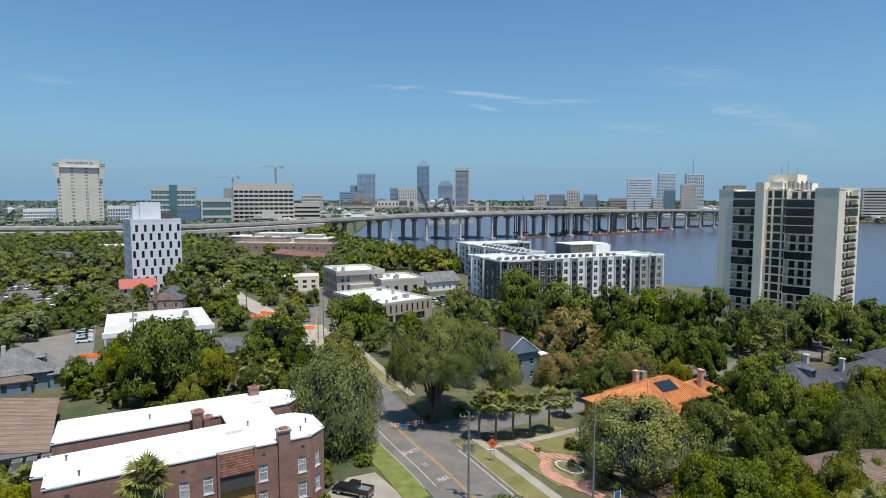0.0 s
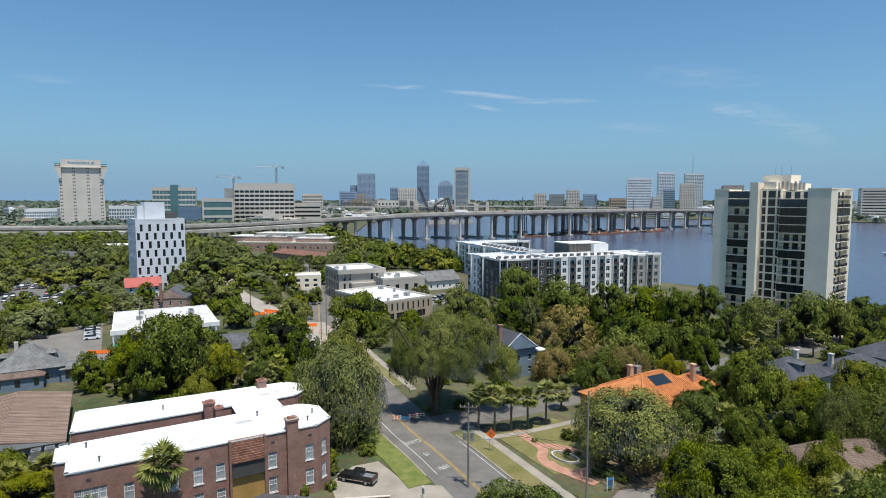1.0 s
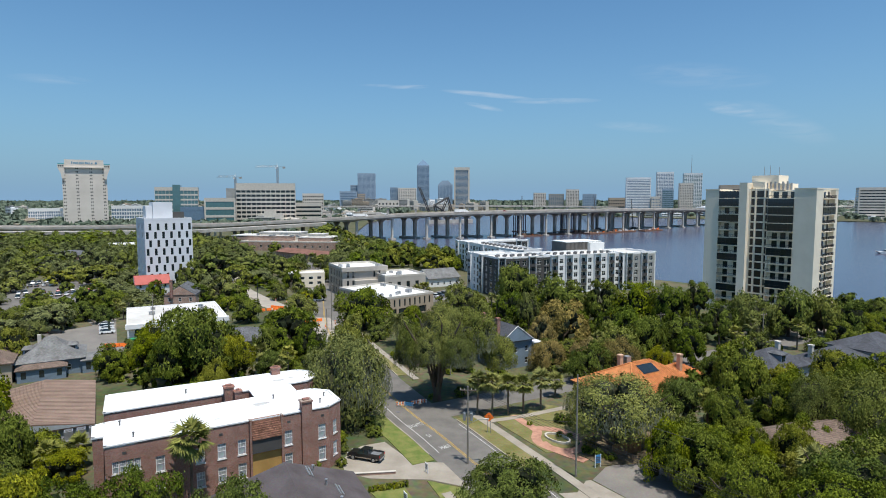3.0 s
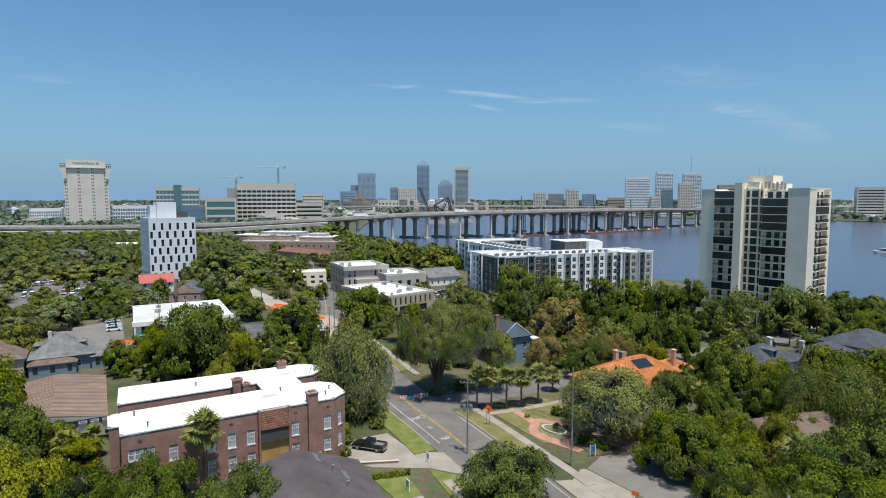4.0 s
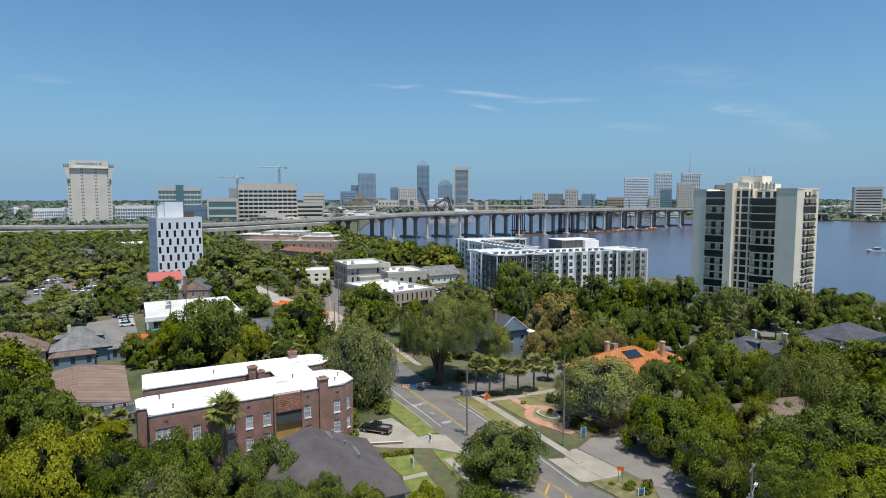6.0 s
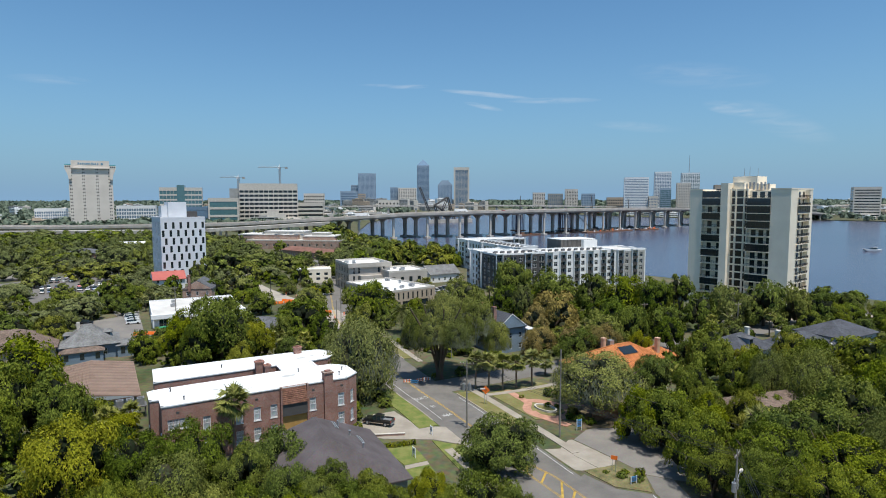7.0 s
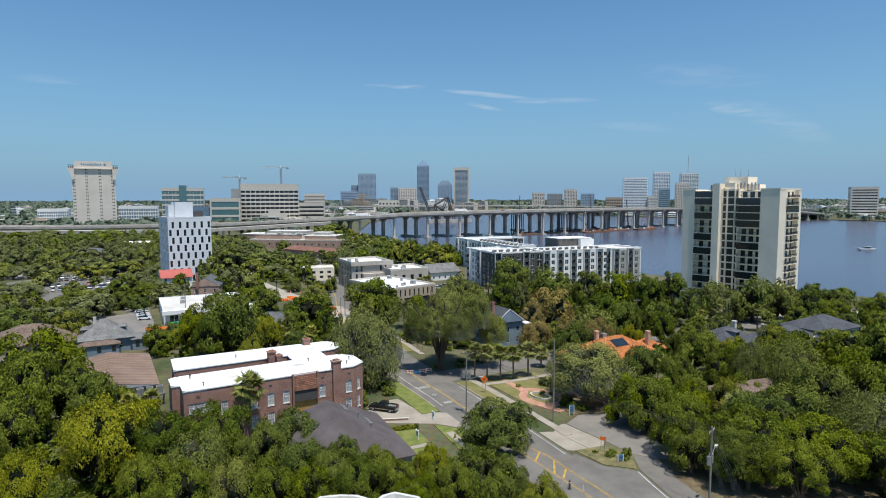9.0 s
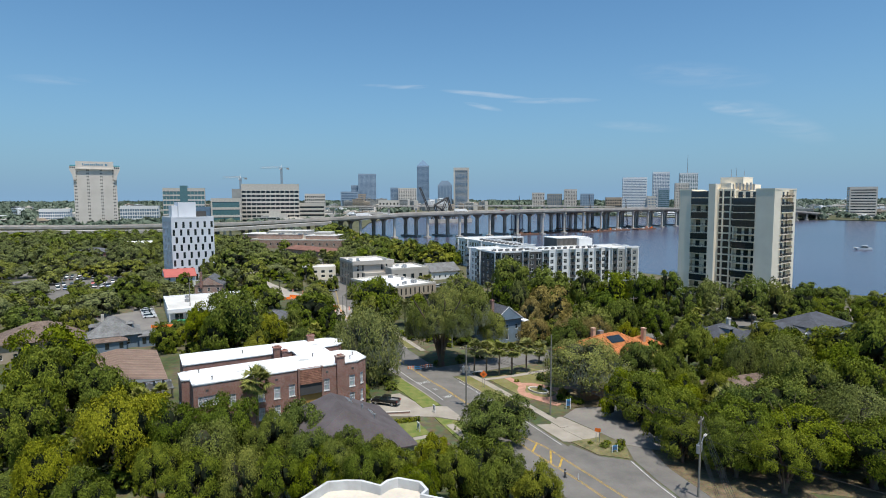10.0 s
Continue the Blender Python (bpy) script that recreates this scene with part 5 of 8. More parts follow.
def brick_apartments():
    """U-shaped brick block with white roofs, chimneys and sash windows."""
    WINMAT["frame"], WINMAT["pane"] = M_WHITE, M_GLASSP
    th = thing("brick_apartment_house", "red-brown brick apartment block with white flat roofs", "apartment house", pose(-44.8, 63.5, 0, 0, 0, 30))
    H = 10.0
    outline = [(0, 0), (30.6, 0), (33.2, 2.0), (33.2, 7.4), (31.0, 9.6), (28.3, 9.8), (28.3, 14.2), (31.6, 14.4), (34.0, 16.6), (34.0, 20.2), (31.8, 22.0), (0.4, 23.4), (0.0, 14.2), (21.5, 14.2), (21.5, 10.0), (0.0, 9.6), (-1.4, 9.2), (-1.4, 4.0), (0, 3.8)]
    n = len(outline)
    rows = (5.15, 1.6)
    for i in range(n):
        a, b = Vector(outline[i]), Vector(outline[(i + 1) % n])
        w = (b - a).length
        ang = math.degrees(math.atan2(b.y - a.y, b.x - a.x))
        holes = []
        if i == 0:
            for z in rows:
                if z > 4:
                    holes += [(0.8 + 0.86 * k, 6.1, 0.8, 1.65, "sash6") for k in range(4)]
                holes += [(x, z, 1.15, 2.25, "sash6") for x in (6.0, 11.1, 14.0, 16.8, 23.65, 28.9)]
        elif w > 2.1:
            m = max(1, int(w / 4))
            for z in rows:
                holes += [(w * (k + 0.5) / m - 0.5, z, 1.1, 2.25, "sash6") for k in range(m)]
        wall = facade(th, Matrix.Translation((a.x, a.y, 0)) @ pose(0, 0, 0, 0, 0, ang), w, H, holes, M_BRICK)
        sill_row(wall, holes, M_WHITE)
        bm = new_bm()
        box(bm, -0.12, w + 0.12, -0.10, 0.32, H - 0.05, H + 0.14)
        part("coping", bm, M_WHITE, wall, at=Matrix.Translation((0, 0, 0)))
    bm = new_bm()
    prism(bm, [(x, y) for x, y in outline], H - 0.3, H + 0.02)
    bmesh.ops.recalc_face_normals(bm, faces=bm.faces[:])
    part("roof", bm, M_ROOFWHITE, th, "white membrane roof")
    for x, y, w, d, h, nm in ((26.2, -0.5, 1.6, 1.3, 11.7, "chimney"), (17.2, 12.3, 1.5, 1.2, 11.8, "chimney"), (18.6, 11.2, 1.1, 1.0, 11.2, "chimney"), (27.0, 20.9, 1.5, 1.0, 11.4, "chimney")):
        bm = new_bm()
        box(bm, x, x + w, y, y + d, 0.2, h - 0.25)
        box(bm, x - 0.12, x + w + 0.12, y - 0.12, y + d + 0.12, h - 0.25, h)
        box(bm, x + 0.3, x + w - 0.3, y + 0.3, y + d - 0.3, h, h + 0.25)
        part(nm, bm, M_BRICK, th)
    for x in (2.3, 8.6, 14.5, 24.3, 29.6):
        bm = new_bm()
        box(bm, x - 0.25, x + 0.25, -0.03, 0.02, 8.6, 8.95)
        part("vent", bm, M_DARKGREY, th)
    for x, y, w in ((8, 5, 1.6), (20, 6.5, 3.2), (29, 18, 1.4), (14, 3.2, 1.0), (26, 17.4, 2.4)):
        bm = new_bm()
        prism(bm, [(x + w * (0.5 + 0.5 * math.cos(q) * (0.8 + 0.2 * math.sin(3 * q + x))), y + w * 0.22 * math.sin(q)) for q in (2 * math.pi * k / 14 for k in range(14))], 10.0, 10.026)
        part("roof_stain", bm, M_ROOFSTAIN, th, "grey puddle stain on the white roof")
    for x, y in ((2, 7.6), (3.5, 2), (31.5, 5), (30, 2.4), (12, 18), (24, 8)):
        bm = new_bm()
        tube(bm, (x, y, 10), (x, y, 10.6), 0.1, None, 8)
        tube(bm, (x, y, 10.6), (x, y, 10.72), 0.17, None, 8)
        part("vent_pipe", bm, M_STEELD, th)
    # the stair bay: a tiled pent roof over a dark porch
    bm = new_bm()
    box(bm, 18.7, 23.0, -1.0, 0.0, 7.3, 7.5)
    pent = part("pent_roof", bm, M_PENT, th, "brown tiled pent roof over the stairs")
    for k in range(9):
        z = 9.95 - k * 0.3
        y = 0.1 - k * 0.11
        bm = new_bm()
        box(bm, 18.7, 23.0, y - 0.16, y + 0.2, z - 0.12, z + 0.20)
        part("tile_course", bm, M_PENT, pent)
    bm = new_bm()
    box(bm, 18.4, 18.7, -0.7, 0.05, 0.1, 10.3), box(bm, 23.0, 23.3, -0.7, 0.05, 0.1, 10.3)
    part("stair_bay", bm, M_BRICK, th)
    # dark sheet added for the shade in the open porch
    bm = new_bm()
    box(bm, 18.7, 23.0, -0.8, -0.65, 5.2, 7.3)
    part("porch_panel", bm, M_DARKGREY, th, "dark sheet standing for the shaded porch opening")
    bm = new_bm()
    box(bm, 18.7, 23.0, -0.4, -0.3, 0.1, 5.2)
    part("porch_wall", bm, M_ORANGEWALL, th, "ochre porch wall")
    return th


brick_apartments()


def condo_tower():
    """Sixteen storeys: blank piers, stacks of balconies and a dark glazed stair shaft."""
    WINMAT["frame"], WINMAT["pane"] = M_BLACK, M_GLASS
    th = thing("condominium_tower", "cream and grey high-rise with stacked balconies", "tower", pose(98.7, 212, 0, 0, 0, -49.3))
    H, FH, D = 45.4, 2.84, 22.0
    ns = 16
    for x0, x1, y0, y1, z1 in ((0, 5.1, 0, D, H), (30.3, 37, 0, 6.5, H), (12.7, 15.4, -1.2, 4, H + 2.6), (5.1, 12.7, 2.0, D, H - 0.3), (15.4, 22.1, 1.2, D, H + 0.4), (22.1, 30.3, 2.0, D, H - 0.3), (30.3, 35.4, 6.5, D - 3, H - 0.2), (30.3, 37, D - 3, D, H)):
        bm = new_bm()
        box(bm, x0, x1, y0, y1, 0, z1)
        part("wall", bm, M_CREAM, th)
    shapes = {}
    for key, x0, x1, y0, deep, rot in (("left", 5.1, 12.7, 0, 2.0, 0), ("right", 22.1, 30.3, 0, 2.0, 0), ("side", 6.5, D - 3, 0, 1.6, 90)):
        w = x1 - x0
        base = pose(x0, y0, 0) if rot == 0 else pose(37, x0, 0, 0, 0, 90)
        deck, rail, enc, panes = new_bm(), new_bm(), new_bm(), []
        box(deck, 0.02, w - 0.02, -0.35, deep, -0.12, 0.10)
        for k in range(int(w / 0.16)):
            box(rail, 0.1 + 0.16 * k, 0.125 + 0.16 * k, -0.32, -0.29, 0.10, 1.08)
        box(rail, 0.05, w - 0.05, -0.34, -0.27, 1.05, 1.12)
        for k in range(3 if w > 8 else 2):
            a = w * (k + 0.35) / (3 if w > 8 else 2)
            one = new_bm()
            box(one, a, a + 1.7, deep - 0.08, deep - 0.02, 0.15, 2.3)
            panes.append(bpy.data.meshes.new("sliding_door"))
            one.normal_update(), one.to_mesh(panes[-1]), one.free()
        box(enc, 0.02, w - 0.02, -0.22, -0.16, 0.15, 2.70)
        fr = new_bm()
        for k in range(6):
            a = (w - 0.1) * k / 5
            box(fr, a, a + 0.08, -0.27, -0.23, 0.12, 2.7)
        box(fr, 0.08, w - 0.08, -0.26, -0.23, 1.1, 1.18)
        for nm, b in (("deck", deck), ("rail", rail), ("glazing", enc), ("frame", fr)):
            me = bpy.data.meshes.new(nm)
            b.normal_update()
            b.to_mesh(me)
            b.free()
            shapes[nm] = me
        closed = {"left": (0, 1, 3, 6, 8, 12), "right": (1, 2, 3, 4, 7, 11), "side": (2, 13)}[key]
        for f in range(ns):
            z = H - FH * (f + 1) - 0.2
            if z < 0:
                continue
            bal = shared("balcony", shapes["deck"], M_CREAM, th, at=base @ Matrix.Translation((0, 0, z)))
            if f in closed:
                shared("glazing", shapes["glazing"], M_GLASS, bal, "dark glazed balcony screen")
                shared("frame", shapes["frame"], M_BLACK, bal)
            else:
                shared("rail", shapes["rail"], M_BLACK, bal)
                for me in panes:
                    shared("sliding_door", me, M_GLASS, bal)
    # stair shaft: three columns of dark panels in a cream grid
    for x, w in ((16.0, 1.3), (17.9, 2.5), (20.9, 0.8)):
        bm = new_bm()
        box(bm, 0, w, -0.02, 0.1, 0.25, 2.55)
        me = bpy.data.meshes.new("shaft_panel")
        bm.to_mesh(me)
        bm.free()
        for f in range(ns):
            shared("shaft_panel", me, M_GLASSD, th, at=Matrix.Translation((x, 1.2, H - FH * (f + 1))))
    bm = new_bm()
    for x in (15.5, 17.45, 20.5, 21.8):
        box(bm, x - 0.15, x + 0.2, 0.75, 1.25, 0, H + 0.4)
    part("mullion", bm, M_CREAM, th)
    # penthouse, tank and masts
    bm = new_bm()
    box(bm, 14, 23, 6, 15, H, H + 5.2), box(bm, 16, 20, 2, 6, H, H + 2.8), box(bm, 20, 27, 7, 13, H, H + 2.2)
    part("penthouse", bm, M_CREAM, th)
    for k in range(9):
        bm = new_bm()
        x = 20 + 0.9 * k
        tube(bm, (x, 4 + (k % 3), H), (x, 4 + (k % 3), H + 2.4 + 0.5 * (k % 2)), 0.35, None, 8)
        part("vent", bm, M_STEEL, th)
    for x, h in ((17, 8.6), (19, 9.0), (22, 8.2)):
        bm = new_bm()
        tube(bm, (x, 9, H + 5), (x, 9, H + h), 0.12, 0.05, 6)
        part("mast", bm, M_STEEL, th)
    bm = new_bm()
    for a in ((-0.1, 5.2, -0.1, 0.35), (30.2, 37.1, -0.1, 0.35), (36.65, 37.1, 0.35, D), (-0.1, 0.35, 0.35, D)):
        box(bm, *a, H - 0.02, H + 0.5)
    part("parapet", bm, M_CREAM, th)


M_GLASSD = glass("bronze_glass", (0.035, 0.028, 0.027), 0.15)
condo_tower()


def slot_tower():
    """White tower with staggered slot windows."""
    WINMAT["pane"] = M_GLASS
    L, D, H = 20.8, 21.0, 32.6
    fl = 3.9
    def holes(w, n):
        out = []
        for f in range(8):
            z = H - 5.0 - fl * f + 0.4
            if z < 0.3:
                continue
            sh = 0.62 if f % 2 == 0 else -0.62
            out += [(w / n * (k + 0.5) - 0.58 + sh, z - 0.25, 1.16, 3.15, "blank") for k in range(n)]
        return out
    th = block("slot_window_tower", "white office tower with staggered black slot windows", -138.0, 261.0, 36.5, L, D, H, [holes(L, 6), holes(D, 6), holes(L, 6), holes(D, 6)], M_COOLWHITE, M_ROOFDUSTY, 0.8, "blank", "tower", depth=0.18)
    bm = new_bm()
    box(bm, 5.0, 13.6, 6, 15, H, H + 8.2), box(bm, 2.2, 5.0, 8, 15, H, H + 6.4)
    part("stair_head", bm, M_COOLWHITE, th)
    bm = new_bm()
    box(bm, 13.6, 19, 7, 14, H, H + 3.4)
    part("plant_room", bm, M_DARKGREY, th)


M_COOLWHITE = mat("cool_white_panel", (0.70, 0.72, 0.76), 0.6, vary=0.05, scale=0.2, fine=1)
slot_tower()


def river_flats():
    """Five-storey flats in white and charcoal round a court."""
    WINMAT["frame"], WINMAT["pane"] = M_WHITE, M_GLASS
    th = thing("river_apartment_block", "five-storey white and charcoal apartment block by the river", "apartment house", pose(23.0, 239.0, 0, 0, 0, 21.5))
    H, FH = 16.6, 3.2
    def wing(x, y, L, D, rot, mats, step=2):
        base = pose(x, y, 0, 0, 0, rot)
        for k, m in enumerate(around(L, D)):
            w = L if k % 2 == 0 else D
            nb = max(2, int(w / 3.7))
            holes = []
            for f in range(5):
                for i in range(nb):
                    c = w * (i + 0.5) / nb
                    if i % 2 == 0:
                        holes.append((round(c - 1.35, 3), 0.3 + FH * f, 2.7, 2.6, "slider"))
                    else:
                        holes.append((round(c - 0.95, 3), 0.7 + FH * f, 1.9, 2.1, "cross"))
            wall = facade(th, base @ m, w, H, holes, mats[k % len(mats)], depth=0.2)
            # projecting white bays with balconies
            for i in range(nb):
                if k in (0, 1, 3) and i % step == 0:
                    c = w * (i + 0.5) / nb
                    bm = new_bm()
                    for xx in (c - 1.7, c + 1.5):
                        box(bm, xx, xx + 0.2, -0.9, 0.0, 0, H + 0.7)
                    box(bm, c - 1.9, c + 1.9, -1.1, 0.2, H + 0.5, H + 0.9)
                    part("bay_frame", bm, M_WHITE, wall)
                    for f in range(1, 5):
                        bm = new_bm()
                        box(bm, c - 1.45, c + 1.45, -0.9, 0.0, FH * f, FH * f + 0.2)
                        box(bm, c - 1.4, c + 1.4, -0.88, -0.85, FH * f + 0.2, FH * f + 1.26)
                        part("balcony", bm, M_DARKGREY, wall)
        bm = new_bm()
        box(bm, 0.05, L - 0.05, 0.05, D - 0.05, H - 0.3, H, base)
        part("roof", bm, M_ROOFDUSTY, th)
        bm = new_bm()
        for a in ((0, L, 0, 0.3), (0, L, D - 0.3, D), (0, 0.3, 0.3, D - 0.3), (L - 0.3, L, 0.3, D - 0.3)):
            box(bm, *a, H, H + 0.8, base)
        part("parapet", bm, M_WHITE, th)
    wing(0, 0, 26, 18, 0, (M_DARKGREY, M_WHITE, M_WHITE, M_DARKGREY), 4)
    wing(26.05, 0, 38, 18, 0, (M_WHITE, M_WHITE))
    wing(64.1, -3, 17, 21, 0, (M_CONCGREY, M_WHITE))
    wing(0, 18.05, 18, 12, 0, (M_WHITE, M_DARKGREY, M_WHITE, M_WHITE), 4)
    wing(25, 30, 14, 59, 0, (M_WHITE, M_DARKGREY, M_WHITE, M_WHITE), 5)
    wing(25, 89.05, 40, 15, 0, (M_DARKGREY, M_WHITE), 4)
    bm = new_bm()
    box(bm, 46, 66, 18.1, 31, 0, H + 4.6)
    for k in range(26):
        box(bm, 46 + k * 0.78, 46.3 + k * 0.78, 17.9, 18.1, H + 0.2, H + 4.4)
    part("car_deck", bm, M_DARKGREY2, th, "ribbed grey parking and plant block")
    bm = new_bm()
    box(bm, 45.7, 66.3, 17.8, 31.3, H + 4.6, H + 4.95), box(bm, 58, 66.2, 15.5, 17.8, H, H + 4.4)
    part("plant_roof", bm, M_WHITE, th)
    rng = random.Random(8)
    for k in range(34):
        x = 3 + 1.85 * k
        bm = new_bm()
        box(bm, x, x + 1.1, 7.5 + (k % 2) * 2.2, 8.7 + (k % 2) * 2.2, H, H + 1.0)
        part("condenser", bm, M_STEELD, th)
    for k in range(22):
        bm = new_bm()
        y = 32 + 2.4 * k
        box(bm, 30.5 + (k % 2) * 2, 31.6 + (k % 2) * 2, y, y + 1.1, H, H + 1.0)
        part("condenser", bm, M_STEELD, th)


M_DARKGREY2 = mat("ribbed_grey_panel", (0.17, 0.16, 0.15), 0.7, vary=0.15, scale=0.4)
river_flats()

# offices beside the avenue: three flat-roofed blocks
WINMAT["frame"], WINMAT["pane"] = M_BLACK, M_GLASS
OFF = "flat-roofed tan and white office block with slit windows"
g1 = [(2.0 + 2.4 * k, z, 0.9, 2.6, "plain") for k in (0, 1, 5, 6) for z in (0.6, 4.4, 8.2)]
s1 = [(1.2 + 2.6 * k, z, 1.1, 2.8, "plain") for k in range(8) for z in (0.6, 4.4, 8.2)]
ob1 = block("office_block", OFF, -43.5, 240.5, 26, 20, 22, 12.0, [g1, s1, g1, s1], M_PANELGREY, M_ROOFWHITE, 0.9, cap=M_STONE)
[c for c in ob1.children if c.name.startswith("wall")][3].data.materials[0] = M_TAN
roof_units(ob1, random.Random(1), 20, 22, 12.0, 4)
bm = new_bm()
box(bm, -0.5, 20.5, -0.9, 0.0, 11.0, 12.9), box(bm, 5.0, 18.5, -2.4, 0.0, 0, 7.2)
part("front_screen", bm, M_PANELGREY, ob1)
g2 = [(1.5 + 4.2 * k, 0.6, 1.6, 6.2, "plain") for k in range(4)]
ob2 = block("office_block", OFF, -25.0, 238.0, 26, 19, 19, 9.0, [g2, g2, [], []], M_PANELGREY, M_ROOFWHITE, 0.8, cap=M_STONE)
roof_units(ob2, random.Random(2), 19, 19, 9.0, 4)
g3 = [(0.9 + 2.3 * k, 3.4, 0.7, 2.6, "plain") for k in range(9)] + [(0.8 + 4.6 * k, 0.2, 3.6, 2.4, "plain") for k in range(4)]
s3 = [(0.9 + 2.7 * k, 3.4, 0.7, 2.6, "plain") for k in range(12)]
ob3 = block("office_block", OFF, -20.5, 197.0, 40, 21.5, 33, 6.6, [g3, s3, [], s3], M_TAN, M_ROOFWHITE, 0.7, cap=M_STONE)
roof_units(ob3, random.Random(4), 21, 33, 6.6, 9, lo=0.6, hi=1.4)


def house(name, label, x, y, theta, L, D, eave, ridge, wall, roof, hip=1.0, chimneys=(), gable=None, over=0.6, wins=True):
    """A house with walls, sash windows and a pitched roof."""
    WINMAT["frame"], WINMAT["pane"] = M_WHITE, M_GLASS
    th = thing(name, label, "house", pose(x, y, 0, 0, 0, theta))
    for k, m in enumerate(around(L, D)):
        w = L if k % 2 == 0 else D
        n = max(2, int(w / 3))
        holes = []
        if wins:
            for z in (0.9, 3.9):
                if z + 1.6 < eave:
                    holes += [(round(w * (i + 0.5) / n - 0.5, 3), z, 1.0, 1.5, "sash") for i in range(n)]
        facade(th, m, w, eave, holes, wall)
    if hip < 0.5:
        for xx in (-over - 0.03, L + over + 0.03):
            bm = new_bm()
            bm.faces.new([bm.verts.new(c) for c in ((xx, 0, eave), (xx, D, eave), (xx, D / 2, ridge - 0.25))])
            part("gable", bm, gable or wall, th)
    bm = new_bm()
    hiproof(bm, 0, L, 0, D, eave, ridge, hip, over)
    part("roof", bm, roof, th)
    for cx, cy, cz, cm in chimneys:
        bm = new_bm()
        box(bm, cx - 0.45, cx + 0.45, cy - 0.45, cy + 0.45, eave - 1, cz - 0.3)
        box(bm, cx - 0.55, cx + 0.55, cy - 0.55, cy + 0.55, cz - 0.3, cz)
        part("chimney", bm, cm, th)
    return th


M_PEACH = mat("peach_stucco", (0.62, 0.40, 0.27), 0.85, vary=0.15, scale=0.8, fine=5)
tile = house("tile_roofed_house", "ochre house with an orange clay tile roof", 37.8, 105.0, 30, 16.0, 10.5, 5.6, 8.8, M_ORANGEWALL, M_TILE, 1.0, [(4.2, 7.2, 10.3, M_PEACH), (18.6, 3.4, 9.4, M_PEACH)])
for x, y, L, D, e, r in ((-4.6, 4.0, 7.0, 8.0, 4.8, 7.0), (15.0, 2.0, 9.0, 6.5, 4.6, 6.8), (1.2, -2.6, 6.0, 5.0, 4.6, 6.8)):
    bm = new_bm()
    box(bm, x, x + L, y, y + D, 0, e)
    part("wing_wall", bm, M_ORANGEWALL, tile)
    bm = new_bm()
    hiproof(bm, x, x + L, y, y + D, e, r)
    part("wing_roof", bm, M_TILE, tile)
    bm = new_bm()
    h = D / 2 + 0.5
    n = int((L + 1) / 0.48)
    for k in range(1, n):
        q = x - 0.5 + (L + 1) * k / n
        f = min(1.0, (q - x + 0.5) / h, (x + L + 0.5 - q) / h)
        if f > 0.06:
            tube(bm, (q, y - 0.5, e + 0.04), (q, y - 0.5 + h * f, e + 0.04 + (r - e) * f), 0.15, None, 6, False)
    tagged(part("tile_roll", bm, M_TILE, tile), kind="stuff")
tile.location.z -= 1.3
# ridge caps and rows of roll tiles on the main roof
bm = new_bm()
tube(bm, (5.85, 5.25, 8.85), (10.15, 5.25, 8.85), 0.18, None, 8)
for p, q in (((-0.6, -0.6, 5.65), (5.25, 5.25, 8.85)), ((16.6, -0.6, 5.65), (10.75, 5.25, 8.85)), ((16.6, 11.1, 5.65), (10.75, 5.25, 8.85)), ((-0.6, 11.1, 5.65), (5.25, 5.25, 8.85))):
    tube(bm, p, q, 0.17, None, 7)
part("ridge_cap", bm, M_TILE, tile)
bm = new_bm()
for k in range(1, 36):
    x = -0.6 + 17.2 * k / 36
    f = min(1.0, (x + 0.6) / 5.85, (16.6 - x) / 5.85)
    if f > 0.06:
        tube(bm, (x, -0.6, 5.64), (x, -0.6 + 5.85 * f, 5.64 + 3.2 * f), 0.15, None, 6, False)
tagged(part("tile_roll", bm, M_TILE, tile), kind="stuff")
bm = new_bm()
m = pose(5.6, 1.9, 7.12, 28.7)
box(bm, 0, 4.6, 0, 2.6, 0.02, 0.12, m)
for k in range(4):
    box(bm, 1.15 * k - 0.02, 1.15 * k + 0.02, 0, 2.6, 0.12, 0.15, m)
part("solar_panel", bm, M_GLASS, tile, "dark blue solar panels on the roof")
bm = new_bm()
box(bm, 10.4, 11.8, 11.0, 12.2, 5.6, 8.0)
part("air_handler", bm, M_STEEL, tile)
dk = house("dark_roofed_house", "house with a dark worn felt roof and skylights", -5.6, 50.2, 115, 17.4, 19, 5.2, 10.6, M_PALEWALL, M_DARKROOF, 0.5)
for x, y in ((9.5, 5.2), (5.5, 4.4), (13, 6)):
    bm = new_bm()
    z = 5.2 + 5.4 * (y + 0.5) / 10
    tube(bm, (x, y, z - 0.3), (x, y, z + 0.7), 0.12, None, 8)
    tube(bm, (x, y, z + 0.7), (x, y, z + 0.82), 0.2, None, 8)
    part("vent_pipe", bm, M_STEEL, dk)
for x, y in ((8.0, 3.4), (11.0, 6.4)):
    bm = new_bm()
    m = pose(x, y, 5.2 + 5.4 * (y + 0.5) / 10 + 0.04, 28.4)
    box(bm, 0, 2.6, 0, 0.22, 0, 0.12, m), box(bm, 0, 2.6, 0.42, 0.64, 0, 0.12, m)
    part("roof_strip", bm, M_STEEL, dk, "pale metal strips on the roof")
br = house("brown_roofed_hall", "low hall with a brown standing-seam metal roof", -61.8, 88.8, 120.2, 27.4, 16.6, 3.5, 5.0, M_PALEWALL, M_BROWNMETAL, 0.0)
for k in range(34):
    bm = new_bm()
    x = 0.2 + 0.82 * k
    tube(bm, (x, -0.5, 3.55), (x, 8.3, 5.05), 0.05, None, 4, False), tube(bm, (x, 17.1, 3.55), (x, 8.3, 5.05), 0.05, None, 4, False)
    part("seam", bm, M_BROWNMETAL, br)
